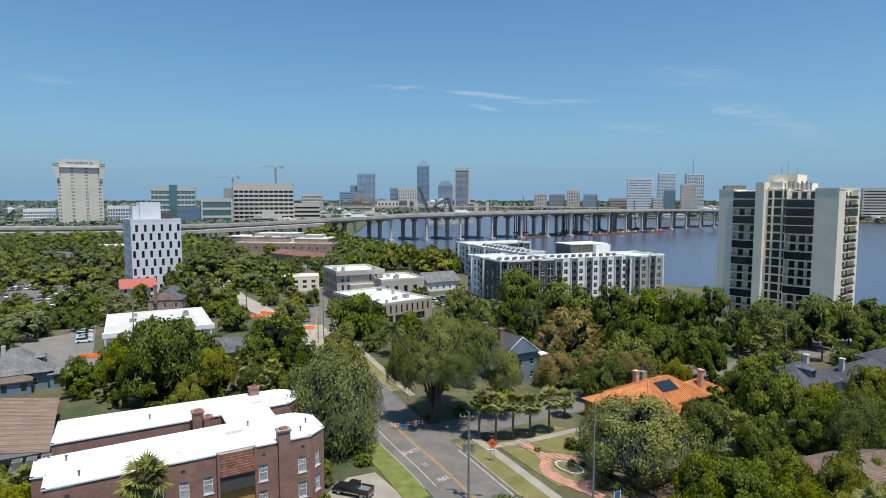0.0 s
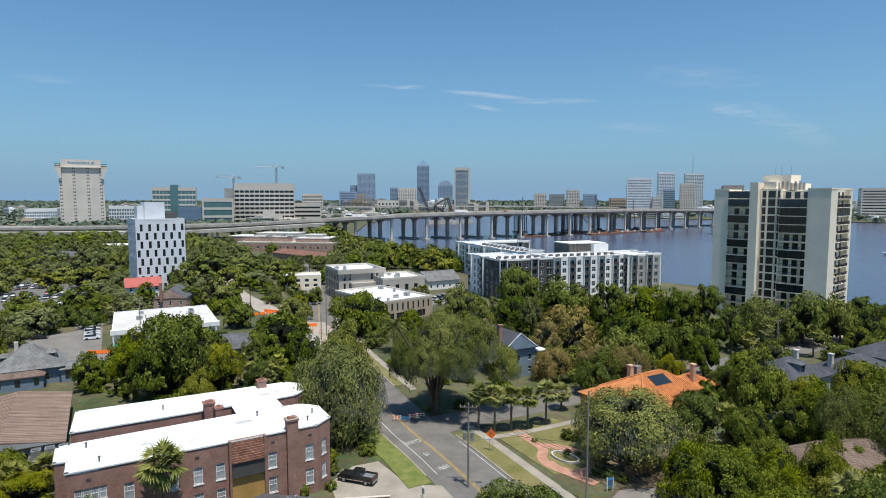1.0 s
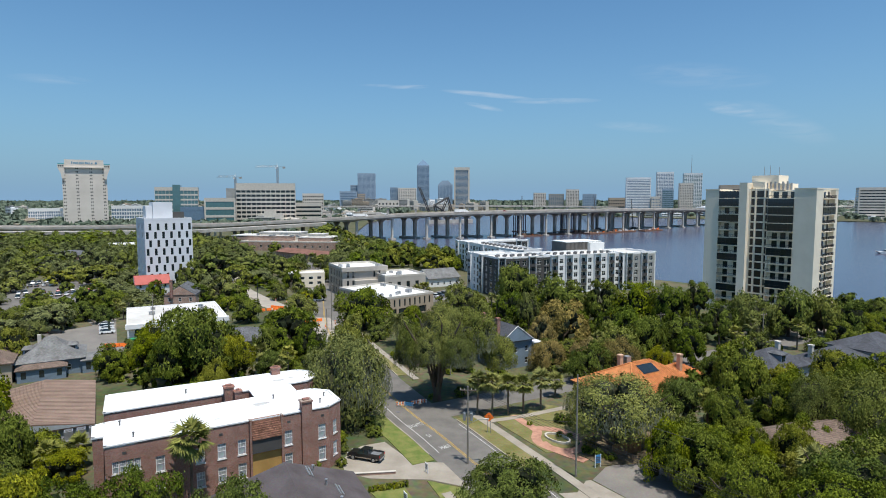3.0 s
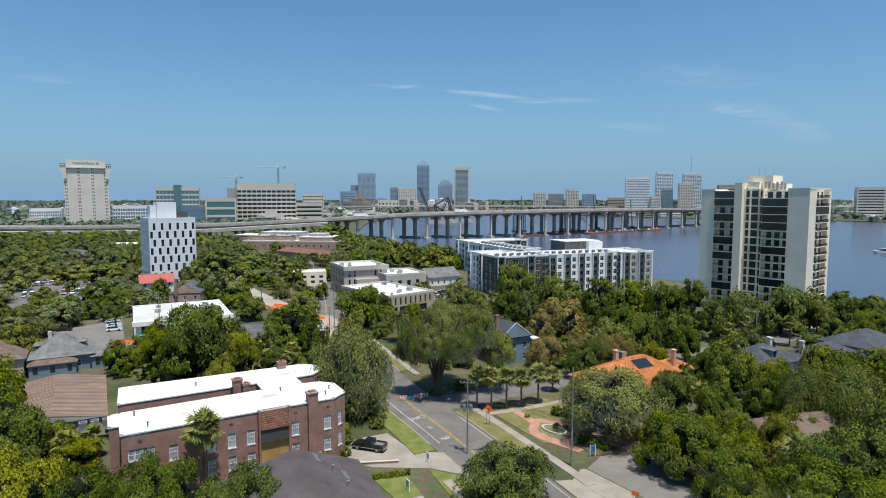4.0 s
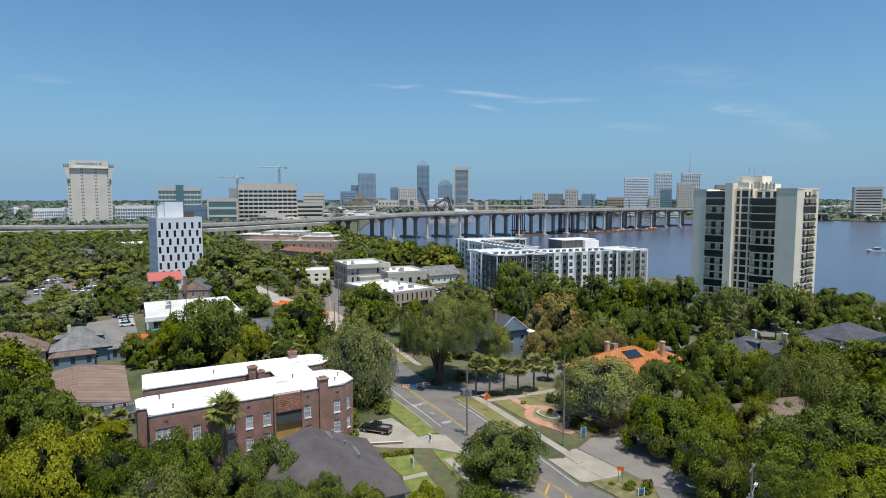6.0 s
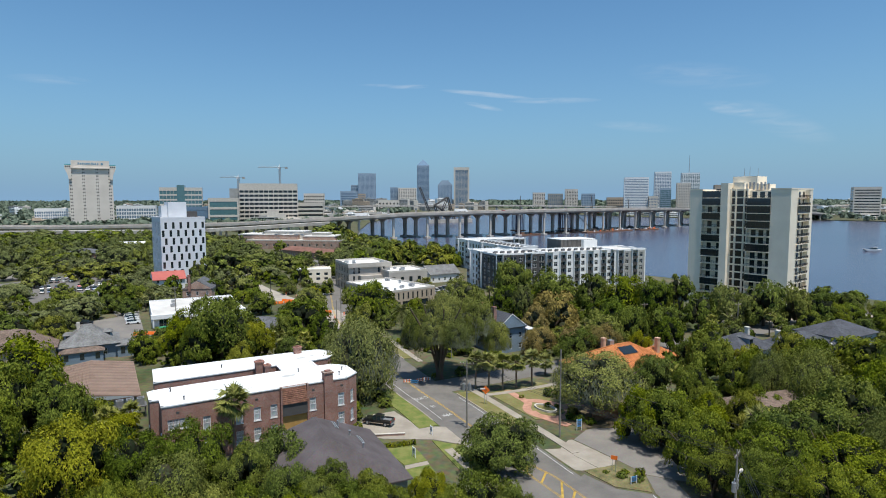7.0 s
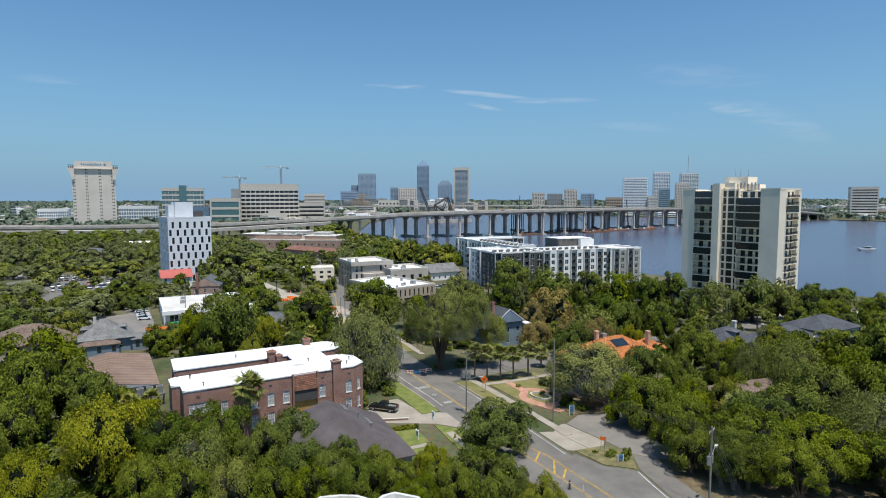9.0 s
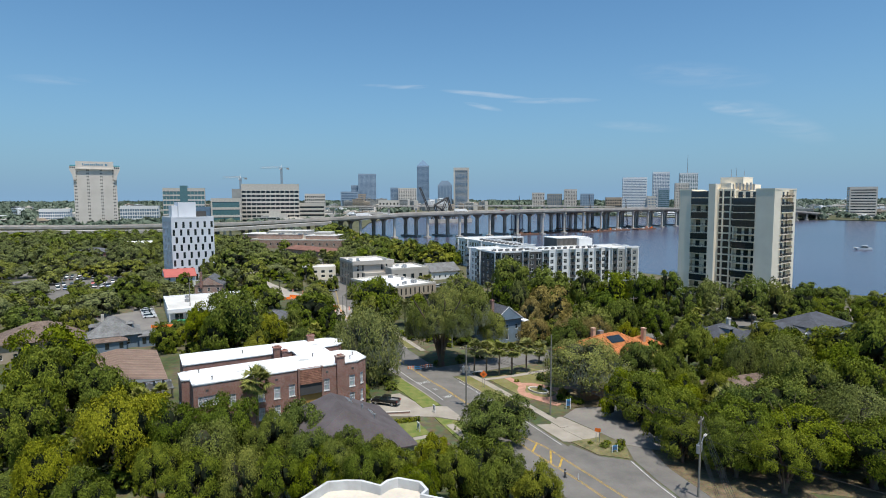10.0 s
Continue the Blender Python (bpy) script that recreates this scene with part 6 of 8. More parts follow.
for k in range(6):
    bm = new_bm()
    m = pose(3.2 + 3.6 * k, 14.4, 4.0, -9.7)
    box(bm, 0, 0.9, 0, 1.6, 0.02, 0.14, m)
    part("skylight", bm, M_WHITE, br, "white roof light")
bm = new_bm()
box(bm, -4.2, -1.2, -1.4, 4.4, 2.2, 2.4)
for x in (-4.0, -1.5):
    for y in (-1.2, 4.1):
        box(bm, x, x + 0.14, y, y + 0.14, 0, 2.2)
part("unit_stand", bm, M_STEELD, br)
for k in range(3):
    bm = new_bm()
    box(bm, -3.6, -2.2, -1.0 + 1.8 * k, 0.3 + 1.8 * k, 2.4, 3.8)
    unit = part("air_handler", bm, M_STEEL, br, "grey rooftop air conditioner")
    bm = new_bm()
    tube(bm, (-2.9, -0.35 + 1.8 * k, 3.8), (-2.9, -0.35 + 1.8 * k, 3.92), 0.5, None, 12)
    part("fan_grille", bm, M_STEELD, unit)
gh = thing("grey_shingle_house", "pale blue house with a flared grey shingle roof", "house", pose(-100.6, 124.0, 0, 0, 0, 30))
WINMAT["frame"], WINMAT["pane"] = M_WHITE, M_GLASS
for k, m in enumerate(around(13.5, 13.0)):
    facade(gh, m, 13.5 if k % 2 == 0 else 13.0, 4.0, [(1.2 + 3.0 * i, 1.0, 1.0, 1.6, "sash") for i in range(4)], M_BLUEWALL)
bm = new_bm()
rings = []
for half_x, half_y, z in ((7.6, 7.3, 3.85), (5.6, 5.3, 4.75), (3.6, 3.3, 6.1), (1.7, 1.4, 7.7), (0.9, 0.12, 8.5)):
    rings.append([bm.verts.new((6.75 + sx * half_x, 6.5 + sy * half_y, z)) for sx, sy in ((-1, -1), (1, -1), (1, 1), (-1, 1))])
for p, q in zip(rings, rings[1:]):
    for i in range(4):
        bm.faces.new((p[i], p[(i + 1) % 4], q[(i + 1) % 4], q[i]))
bm.faces.new(rings[-1]), bm.faces.new(rings[0][::-1])
part("roof", bm, M_SHINGLEL, gh, "flared grey shingle roof")
bm = new_bm()
box(bm, 4.2, 5.0, 5.8, 6.7, 5.5, 9.2)
part("chimney", bm, M_STONE, gh, "white rendered chimney")
for x, y in ((1.2, 5.2), (10.4, 5.2)):
    bm = new_bm()
    box(bm, x, x + 2.0, y, y + 2.6, 4.4, 6.0)
    dormer = part("dormer", bm, M_BLUEWALL, gh)
    bm = new_bm()
    hiproof(bm, x, x + 2.0, y, y + 2.6, 6.0, 6.7, 0.4, 0.3, 0.1)
    part("dormer_roof", bm, M_SHINGLEL, dormer)
    bm = new_bm()
    box(bm, x + 0.4, x + 1.6, y - 0.04, y + 0.02, 4.8, 5.8)
    part("dormer_window", bm, M_GLASS, dormer)
for x, y, L, D, h in ((0.6, -3.2, 9.6, 3.2, 3.0), (13.5, -1.0, 6.0, 8.0, 3.2)):
    bm = new_bm()
    box(bm, x, x + L, y, y + D, 0, h)
    wing = part("porch_wall", bm, M_BLUEWALL, gh)
    bm = new_bm()
    hiproof(bm, x, x + L, y, y + D, h, h + 0.9, 0.9, 0.4, 0.15)
    part("porch_roof", bm, M_SHINGLEB if y < -2 else M_SHINGLEL, wing)
    for k in range(3):
        bm = new_bm()
        box(bm, x + 0.8 + k * (L - 2.6) / 2, x + 1.8 + k * (L - 2.6) / 2, y - 0.05, y + 0.02, 0.9, h - 0.5)
        part("window", bm, M_GLASS, wing)
bl = house("blue_house", "blue-grey timber house with white trim and brick chimneys", 22.3, 136.6, 120, 14, 10, 7.0, 10.8, M_BLUEWALL, M_SLATE, 0.0, [(3.0, 8.5, 12.6, M_BRICK), (12.0, 6.8, 12.2, M_BRICK)])
for p, q in (((-0.66, -0.6, 6.7), (-0.66, 5.0, 10.8)), ((-0.66, 5.0, 10.8), (-0.66, 10.6, 6.7))):
    bm = new_bm()
    tube(bm, p, q, 0.09, None, 4)
    part("bargeboard", bm, M_WHITE, bl)
bm = new_bm()
box(bm, -1.0, 9.0, -2.6, 0.0, 2.9, 3.2), box(bm, -1.0, 9.0, -2.6, 0.0, 5.9, 6.15)
for x in (-0.8, 2.4, 5.6, 8.7):
    box(bm, x, x + 0.2, -2.5, -2.3, 0, 6.0)
part("veranda", bm, M_WHITE, bl, "white two-storey veranda")
sl = house("slate_roofed_house", "house with a slate-grey hipped roof and a dormer", 72.5, 115.5, 30, 14, 11.5, 4.4, 7.8, M_PALEWALL, M_SLATE, 1.0, [(11, 6, 8.8, M_STONE)])
bm = new_bm()
box(bm, 5.0, 6.8, 1.6, 5.0, 5.2, 7.2)
part("dormer", bm, M_BLUEWALL, sl)
bm = new_bm()
hiproof(bm, 5.0, 6.8, 1.6, 5.0, 7.2, 7.8, 0.9, 0.25)
part("dormer_roof", bm, M_SHINGLE, sl)
bm = new_bm()
box(bm, 5.3, 6.5, 1.53, 1.62, 5.6, 7.0)
part("dormer_window", bm, M_GLASS, sl)
s2 = house("slate_roofed_house", "large house with a slate-grey roof and a white-trimmed gable", 89, 120, 30, 19, 12, 3.2, 6.6, M_PALEWALL, M_SLATE, 1.0, [(2.5, 7, 7.6, M_STONE)])
bm = new_bm()
hiproof(bm, -4.6, 5.0, -2.2, 3.8, 0, 2.9, 0.0, 0.4)
part("gable_roof", bm, M_SLATE, s2, at=pose(7.0, 0.5, 3.3, 0, 0, 90))
bm = new_bm()
bm.faces.new([bm.verts.new(c) for c in ((3.6, -4.35, 3.2), (9.0, -4.35, 3.2), (6.3, -4.35, 5.7))])
part("gable", bm, M_DARKGREY, s2)
for p, q in (((2.7, -4.6, 3.1), (6.2, -4.6, 6.15)), ((6.2, -4.6, 6.15), (9.7, -4.6, 3.1))):
    bm = new_bm()
    tube(bm, p, q, 0.14, None, 4)
    part("bargeboard", bm, M_WHITE, s2)
house("slate_roofed_house", "house with a slate-grey hipped roof", 106, 128, 30, 17, 13, 5.0, 8.2, M_PALEWALL, M_SLATE, 1.0)
house("brown_roofed_house", "low house with a brown shingle roof under trees", 56, 74, 20, 18, 12, 3.4, 6.0, M_TAN, M_SHINGLEB)
house("red_roofed_house", "white house with a red metal roof", -132, 240, 30, 13, 13, 5.6, 8.8, M_WHITE, M_REDROOF, 0.0)
house("brick_house", "brown brick house with a gable and a tall chimney", -93.8, 209.6, 101, 14, 11.2, 6.4, 9.9, M_BRICK2, M_SHINGLE, 0.0, [(-0.6, 8.4, 12.2, M_BRICK)], over=0.15)
house("brick_hall", "low brick hall with a dark grey roof", -262, 378, 30, 26, 20, 4.4, 7.4, M_BRICK, M_SHINGLE, 1.0)
house("white_hall", "low white hall with a pale roof", -262, 446, 20, 30, 16, 6.5, 7.6, M_WHITE, M_ROOFWHITE, 0.0)
house("white_house", "white house with a grey gabled roof", -7, 268, 30, 17, 13, 4.2, 8.2, M_WHITE, M_SHINGLEL, 0.0)
house("tan_roofed_house", "house with a tan shingle roof among trees", -117, 111.7, 30, 20, 16, 5.0, 9.0, M_TAN, M_SHINGLEB)
house("dark_roofed_cottage", "low house with a dark grey roof", -63, 140, 30, 19, 13, 4.2, 6.8, M_PALEWALL, M_SHINGLE)
# brick hall by the river, with stepped roofs
mu = block("brick_museum", "low brick museum with stepped pale flat roofs", -168, 474, -9, 82, 40, 7.0, [grid_holes(82, 7, 12, 1, 1.6, 2.0, 3, 2.2, 2.0), grid_holes(40, 7, 5, 1, 1.6, 2.0, 3, 2.2, 2.0), [], []], M_BRICK2, M_ROOFDUSTY, 0.8, category="museum", cap=M_STONE)
for x0, x1, y0, y1, z in ((-14, 40, 14, 39, 11.0), (8, 44, 20, 38, 13.5), (46, 74, 12, 36, 10.0), (52, 66, 18, 30, 12.5)):
    bm = new_bm()
    box(bm, x0, x1, y0, y1, 0.1 if x0 < 0 else 6.9, z)
    part("upper_hall", bm, M_BRICK2 if z < 12 else M_STONE, mu)
    bm = new_bm()
    box(bm, x0 - 0.3, x1 + 0.3, y0 - 0.3, y1 + 0.3, z, z + 0.5)
    part("upper_roof", bm, M_ROOFDUSTY, mu)
roof_units(mu, random.Random(9), 60, 30, 11.5, 9, lo=1.5, hi=3.5)
house("brick_hall", "low brick hall with a rust-red roof by the trees", -122, 418, -42, 62, 13, 4.2, 6.8, M_BRICK2, M_REDSHINGLE, 0.6)
block("office_block", "low beige office block with square windows", -74, 268, 14, 17, 12, 6.4, [grid_holes(17, 6.4, 4, 2, 2.0, 1.4, 0.6, 0.8, 0.8), [], [], []], M_CREAM, M_ROOFDUSTY, 0.5)

# low white shop building
lw = block("white_shop_building", "long low white building with a flat metal roof", -96.4, 165.4, 28, 29, 31, 4.1, [[(2 + 4.2 * k, 0.3, 2.8, 2.4, "slider") for k in range(6)], [(2 + 4.0 * k, 0.6, 1.6, 2.0, "plain") for k in range(4)], [], [(2 + 4.0 * k, 0.6, 1.6, 2.0, "plain") for k in range(4)]], M_WHITE, M_ROOFDUSTY, 0.35, cap=M_WHITE)
roof_units(lw, random.Random(5), 26, 28, 4.2, 4)
bm = new_bm()
box(bm, -0.4, 29.4, -1.6, 0.0, 3.1, 4.45)
part("fascia", bm, M_WHITE, lw, "white fascia over the shop front")
for k in range(6):
    bm = new_bm()
    box(bm, 0.1 + 5.6 * k, 0.5 + 5.6 * k, -1.5, -1.1, 0, 3.1)
    part("column", bm, M_WHITE, lw)

# pale roof with a stepped parapet close below
wr = thing("stucco_building", "cream building with a stepped white parapet", "building")
shape = [(-13.5, 8.0), (4.0, 8.0), (4.0, 26.6), (-0.5, 26.6), (-3.5, 27.8), (-2.9, 28.9), (-3.8, 30.8), (-6.6, 31.9), (-7.9, 31.2), (-8.6, 30.0), (-10.9, 31.2), (-12.9, 31.3), (-15.0, 30.9), (-17.8, 25.9)]
bm = new_bm()
prism(bm, shape, 0, 7.6)
bmesh.ops.recalc_face_normals(bm, faces=bm.faces[:])
part("wall", bm, M_ROOFCREAM, wr, "cream roof deck over stucco walls")
outer, inner = [], []
n = len(shape)
for i in range(n):
    p, c, q = Vector(shape[i - 1]), Vector(shape[i]), Vector(shape[(i + 1) % n])
    u, v = (c - p).normalized(), (q - c).normalized()
    m = Vector((-u.y - v.y, u.x + v.x)).normalized()
    outer.append(c - m * 0.08), inner.append(c + m * 0.34)
bm = new_bm()
ring = [[bm.verts.new((*x, z)) for x in side] for side, z in ((outer, 7.0), (outer, 8.75), (inner, 8.75), (inner, 7.5))]
for p, q in zip(ring, ring[1:]):
    for i in range(n):
        bm.faces.new((p[i], p[(i + 1) % n], q[(i + 1) % n], q[i]))
bmesh.ops.recalc_face_normals(bm, faces=bm.faces[:])
part("parapet", bm, M_COPING, wr, "pale grey-white parapet")
bm = new_bm()
tube(bm, (-4.9, 15.6, 7.6), (-4.7, 15.7, 7.66), 0.35, 0.1, 7)
part("drain", bm, M_STEELD, wr)


# ---- bridge ----
def bridge():
    th = thing("river_bridge", "long concrete road bridge on arched piers", "bridge")
    line = [(-700, 720, 8), (-430, 640, 10.5), (-230, 612, 15), (-110, 615, 21), (-40, 622, 25), (40, 645, 27), (120, 685, 27.5), (210, 755, 27.5), (330, 852, 26.5), (470, 950, 24), (620, 1050, 19), (760, 1140, 9)]
    xy = smooth_line([(a, b) for a, b, c in line], 12)
    zz = np.interp([p[0] for p in xy], [a for a, b, c in line], [c for a, b, c in line])
    for d0, d1, top, low, nm, m in ((-36, 12, 0.0, -1.1, "deck", M_CONC2), (-36.4, -36, 1.0, -1.4, "side_barrier", M_CONC2), (-11, -10.5, 0.9, 0.0, "median_barrier", M_CONC2), (-30, -28.4, -1.1, -3.0, "girder", M_CONC2), (-20, -18.4, -1.1, -3.0, "girder", M_CONC2), (12, 12.4, 1.0, -1.4, "side_barrier", M_CONC2), (-9, -7.4, -1.1, -3.0, "girder", M_CONC2), (-3, -1.4, -1.1, -3.0, "girder", M_CONC2), (3, 4.6, -1.1, -3.0, "girder", M_CONC2), (8, 9.6, -1.1, -3.0, "girder", M_CONC2)):
        bm = new_bm()
        ring = []
        for (l, r, z) in zip(offset(xy, d0), offset(xy, d1), zz):
            ring.append([bm.verts.new((*l, z + low)), bm.verts.new((*l, z + top)), bm.verts.new((*r, z + top)), bm.verts.new((*r, z + low))])
        for a, b in zip(ring, ring[1:]):
            for k in range(4):
                bm.faces.new((a[k], a[(k + 1) % 4], b[(k + 1) % 4], b[k]))
        bmesh.ops.recalc_face_normals(bm, faces=bm.faces[:])
        part(nm, bm, m, th)
    # piers every 37 m: two stout legs under an arched cap, a slim newer leg, and a footing in the water
    run = [0.0]
    for p, q in zip(xy, xy[1:]):
        run.append(run[-1] + math.dist(p, q))
    for k in range(60):
        at = 25.0 + 37.0 * k
        if at > run[-1] - 1:
            break
        x, y = np.interp(at, run, [p[0] for p in xy]), np.interp(at, run, [p[1] for p in xy])
        z = np.interp(at, run, zz) - 3.0
        if z < 4:
            continue
        m = pose(x, y, 0, 0, 0, 40.5)
        bm = new_bm()
        for w in (11, 31):
            box(bm, -1.6, 1.6, w - 1.5, w + 1.5, -2, z - 1.5)
            for sgn in (-1, 1):
                for q in range(4):
                    lo, hi = w + sgn * (1.4 + 1.3 * q), w + sgn * (1.4 + 1.3 * (q + 1))
                    box(bm, -1.7, 1.7, min(lo, hi), max(lo, hi), z - 1.6 - 2.6 * (1 - q / 4) ** 2, z - 1.55)
        box(bm, -1.8, 1.8, 4, 38, z - 1.6, z)
        part("pier", bm, M_CONC2, th, at=m)
        bm = new_bm()
        box(bm, -1.0, 1.0, -10.6, -8.6, -2, z - 1.2), box(bm, -1.2, 1.2, -12, -1, z - 1.25, z)
        part("slim_pier", bm, M_STONE, th, at=m)
        if x > -92:
            for lo, hi in ((6, 36), (-12.5, -6.5)):
                bm = new_bm()
                box(bm, -3, 3, lo, hi, -2.5, 0.6)
                part("footing", bm, M_CONC2, th, at=m)


bridge()
M_PILE = mat("dark_steel_pile", (0.10, 0.09, 0.15), 0.5, 0.3, vary=0.2, scale=0.4)
for x0, y0 in ((92, 682), (156, 718)):
    th = thing("pile_trestle", "cluster of dark steel piles beside a bridge pier", "trestle", pose(x0, y0, 0, 0, 0, 30))
    for k in range(10):
        bm = new_bm()
        x, y = 2.7 * (k % 5) - 5, 9 * (k // 5)
        tube(bm, (x, y, -3), (x, y, 23.5 + 0.6 * (k % 3)), 0.55, None, 8)
        part("steel_tube", bm, M_PILE, th)
    bm = new_bm()
    box(bm, -7, 8, -1, 10, 3.0, 4.2)
    part("frame", bm, M_RUST, th, "rust-red template frame")
# elevated ramps in front of the bridge's landward end
rp = thing("elevated_ramp", "concrete motorway ramp on columns", "ramp")
for line, w in (([(-760, 560, 9), (-430, 556, 10), (-250, 560, 11), (-120, 596, 17)], 6),):
    xy = smooth_line([(a, b) for a, b, c in line], 14)
    zz = np.interp([p[0] for p in xy], [a for a, b, c in line], [c for a, b, c in line])
    bm = new_bm()
    ring = []
    for l, r, z in zip(offset(xy, -w), offset(xy, w), zz):
        ring.append([bm.verts.new((*l, z - 2.2)), bm.verts.new((*l, z + 0.9)), bm.verts.new((*r, z + 0.9)), bm.verts.new((*r, z - 2.2))])
    for a, b in zip(ring, ring[1:]):
        for k in range(4):
            bm.faces.new((a[k], a[(k + 1) % 4], b[(k + 1) % 4], b[k]))
    bmesh.ops.recalc_face_normals(bm, faces=bm.faces[:])
    part("deck", bm, M_CONC2, rp)
    for i in range(1, len(xy), 2):
        bm = new_bm()
        tube(bm, (*xy[i], -0.2), (*xy[i], zz[i] - 2.2), 1.1, None, 10)
        part("column", bm, M_CONC2, rp)


# ---- far towers ----
def tower(name, label, x, y, theta, L, D, H, nx, nz, wall, pane, ww=0.7, wh=0.55, category="tower", top=3.0, band_only=False, near=False):
    """A far tower with rows of recessed windows; those too far off to count are one part a wall."""
    WINMAT["frame"], WINMAT["pane"] = wall, pane
    th = thing(name, label, category, pose(x, y, 0, 0, 0, theta))
    for k, m in enumerate(around(L, D)):
        w = L if k % 2 == 0 else D
        n = 1 if band_only else max(1, int(nx * w / L))
        fz = (H - top - 3) / nz
        fx = w / n
        holes = [(round(fx * i + fx * (1 - ww) / 2, 3), round(3 + fz * j + fz * (1 - wh) / 2, 3), round(fx * ww, 3), round(fz * wh, 3), "blank") for j in range(nz) for i in range(n)] if k != 2 else []
        one = facade(th, m, w, H, holes, wall, depth=0.4, style="blank", windows=near or band_only)
        if holes and not (near or band_only):
            bm = new_bm()
            for o in holes:
                box(bm, o[0], o[0] + o[2], 0.4, 0.43, o[1], o[1] + o[3])
            tagged(part("glazing", bm, pane, one), kind="stuff")
    roof_slab(th, L, D, H, M_CONCGREY, 1.0, wall)
    return th


go = tower("glass_office", "office block of green glass and white bands", -438, 890, 20, 61.0, 30, 58.8, 12, 7, M_STONE, M_GLASSG, 0.92, 0.68, band_only=False, near=True)
bm = new_bm()
box(bm, 25, 36, -0.8, 30, 0, 63.5)
part("atrium", bm, M_GLASSG, go, "tall green glass atrium")
bm = new_bm()
box(bm, 36, 74, -16, -1, 0, 30), box(bm, 36, 74, -16.2, -16, 24, 29)
part("podium", bm, M_GLASSB, go, "low blue glass podium")
ob = tower("office_building", "grey office block with bands of windows", -335, 949, 13, 92.8, 50, 66.2, 12, 8, M_STONE, M_GLASS, 0.88, 0.55, band_only=False, near=True, top=9.0)
bm = new_bm()
box(bm, -16, 0, 8, 46, 0, 59)
part("stair_tower", bm, M_CONCGREY, ob)
bm = new_bm()
box(bm, 34, 74, -14, -0.5, 0, 18), box(bm, 44, 62, -14, -4, 18, 24)
part("podium", bm, M_STONE, ob)
tower("office_tower", "dark blue-grey block beside a taller tower", -352, 2250, 6, 26, 30, 92, 6, 16, M_BLUETOWER, M_GLASSB, 0.8, 0.6)
tower("office_tower", "pinkish stone block at the foot of a tower", -308, 2130, 6, 27, 30, 58, 6, 9, M_TAN, M_GLASSB, 0.6, 0.5)
tower("low_office", "pale office block with dark windows", -365, 894, 17, 45.0, 40, 42.5, 8, 3, M_STONE, M_GLASSG, 0.9, 0.7, band_only=True, near=True)
tower("skyscraper", "grey-blue office tower with a window grid", -317, 2197, 6, 66.3, 60, 134.2, 14, 30, M_BLUETOWER, M_GLASSB, 0.6, 0.5, band_only=False)
tower("office_tower", "pale blue office block with window bands", -367, 2096, 7, 61.2, 60, 66.5, 10, 10, M_BLUETOWER, M_GLASSB, 0.9, 0.5, band_only=True)
th = tower("skyscraper", "dark blue glass tower with a pyramid top", -105, 2399, 2, 50.0, 50, 174.1, 10, 35, M_BLUETOWER, M_GLASSB, 0.8, 0.7, band_only=False)
bm = new_bm()
hiproof(bm, 0, 50, 0, 50, 175.2, 200.1, 0.98, 0.0, 0.5)
part("pyramid", bm, M_GLASSB, th)
th = tower("skyscraper", "dark glass slab tower with a pale crown", 44, 2301, -1, 58.9, 50, 160.0, 10, 34, M_STONE, M_GLASSB, 0.94, 0.8, band_only=False)
bm = new_bm()
box(bm, -1, 59.9, -1, 51, 151, 162)
part("crown_wall", bm, M_STONE, th)
for x in (-1, 53.9):
    bm = new_bm()
    box(bm, x, x + 6, -1, 6, 0, 150.95)
    part("corner_pier", bm, M_STONE, th)
th = tower("skyscraper", "blue-grey tower that steps in near its top", -19, 2250, -0, 55.6, 50, 93.8, 10, 22, M_BLUETOWER, M_GLASSB, 0.7, 0.6, band_only=False)
for k in range(3):
    bm = new_bm()
    box(bm, 4 + 5 * k, 51.6 - 5 * k, 4, 46, 94.8 + 5 * k, 99.82 + 5 * k)
    part("step", bm, M_BLUETOWER, th)
tower("office_tower", "tan slab tower with small windows", -167, 2198, 3, 68.9, 50, 80.1, 8, 14, M_BEIGE, M_GLASS, 0.5, 0.4, band_only=False)
tower("office_tower", "slim dark blue glass office tower", -201, 2249, 4, 29.9, 50, 83.1, 6, 16, M_BLUETOWER, M_GLASSB, 0.8, 0.6, band_only=False)
tower("office_tower", "cream tower with window bands", 441, 1417, -15, 56.0, 50, 90.6, 10, 22, M_WHITE, M_GLASSB, 0.95, 0.4, band_only=True)
tower("skyscraper", "blue glass apartment tower by the river", 546, 1506, -17, 40.1, 45, 107.8, 10, 28, M_WHITE, M_GLASSB, 0.75, 0.6, band_only=False)
at = tower("skyscraper", "pale glass apartment tower by the river", 656, 1607, -18, 46.3, 45, 109.2, 10, 28, M_WHITE, M_GLASSG, 0.7, 0.6, band_only=False)
bm = new_bm()
tube(bm, (20, 20, 109), (20, 20, 160), 0.9, 0.3, 6)
part("antenna", bm, M_STEEL, at)
tower("office_tower", "pale stepped riverside tower block", 604, 1505, -18, 33.0, 40, 79.5, 8, 18, M_BEIGE, M_GLASS, 0.5, 0.45, band_only=False)
tower("glass_office", "green-blue glass block by the river", 542, 1454, -17, 25.8, 30, 64.6, 8, 12, M_BLUETOWER, M_GLASSG, 0.9, 0.7, band_only=False)
tower("office_tower", "brown tower block across the river", 293, 1903, -7, 39.3, 40, 58.8, 7, 12, M_BEIGE, M_GLASS, 0.5, 0.5, band_only=False)
tower("office_tower", "grey slab block across the river", 333, 1854, -9, 46.7, 40, 54.9, 8, 12, M_CONCGREY, M_GLASSB, 0.6, 0.5, band_only=False)
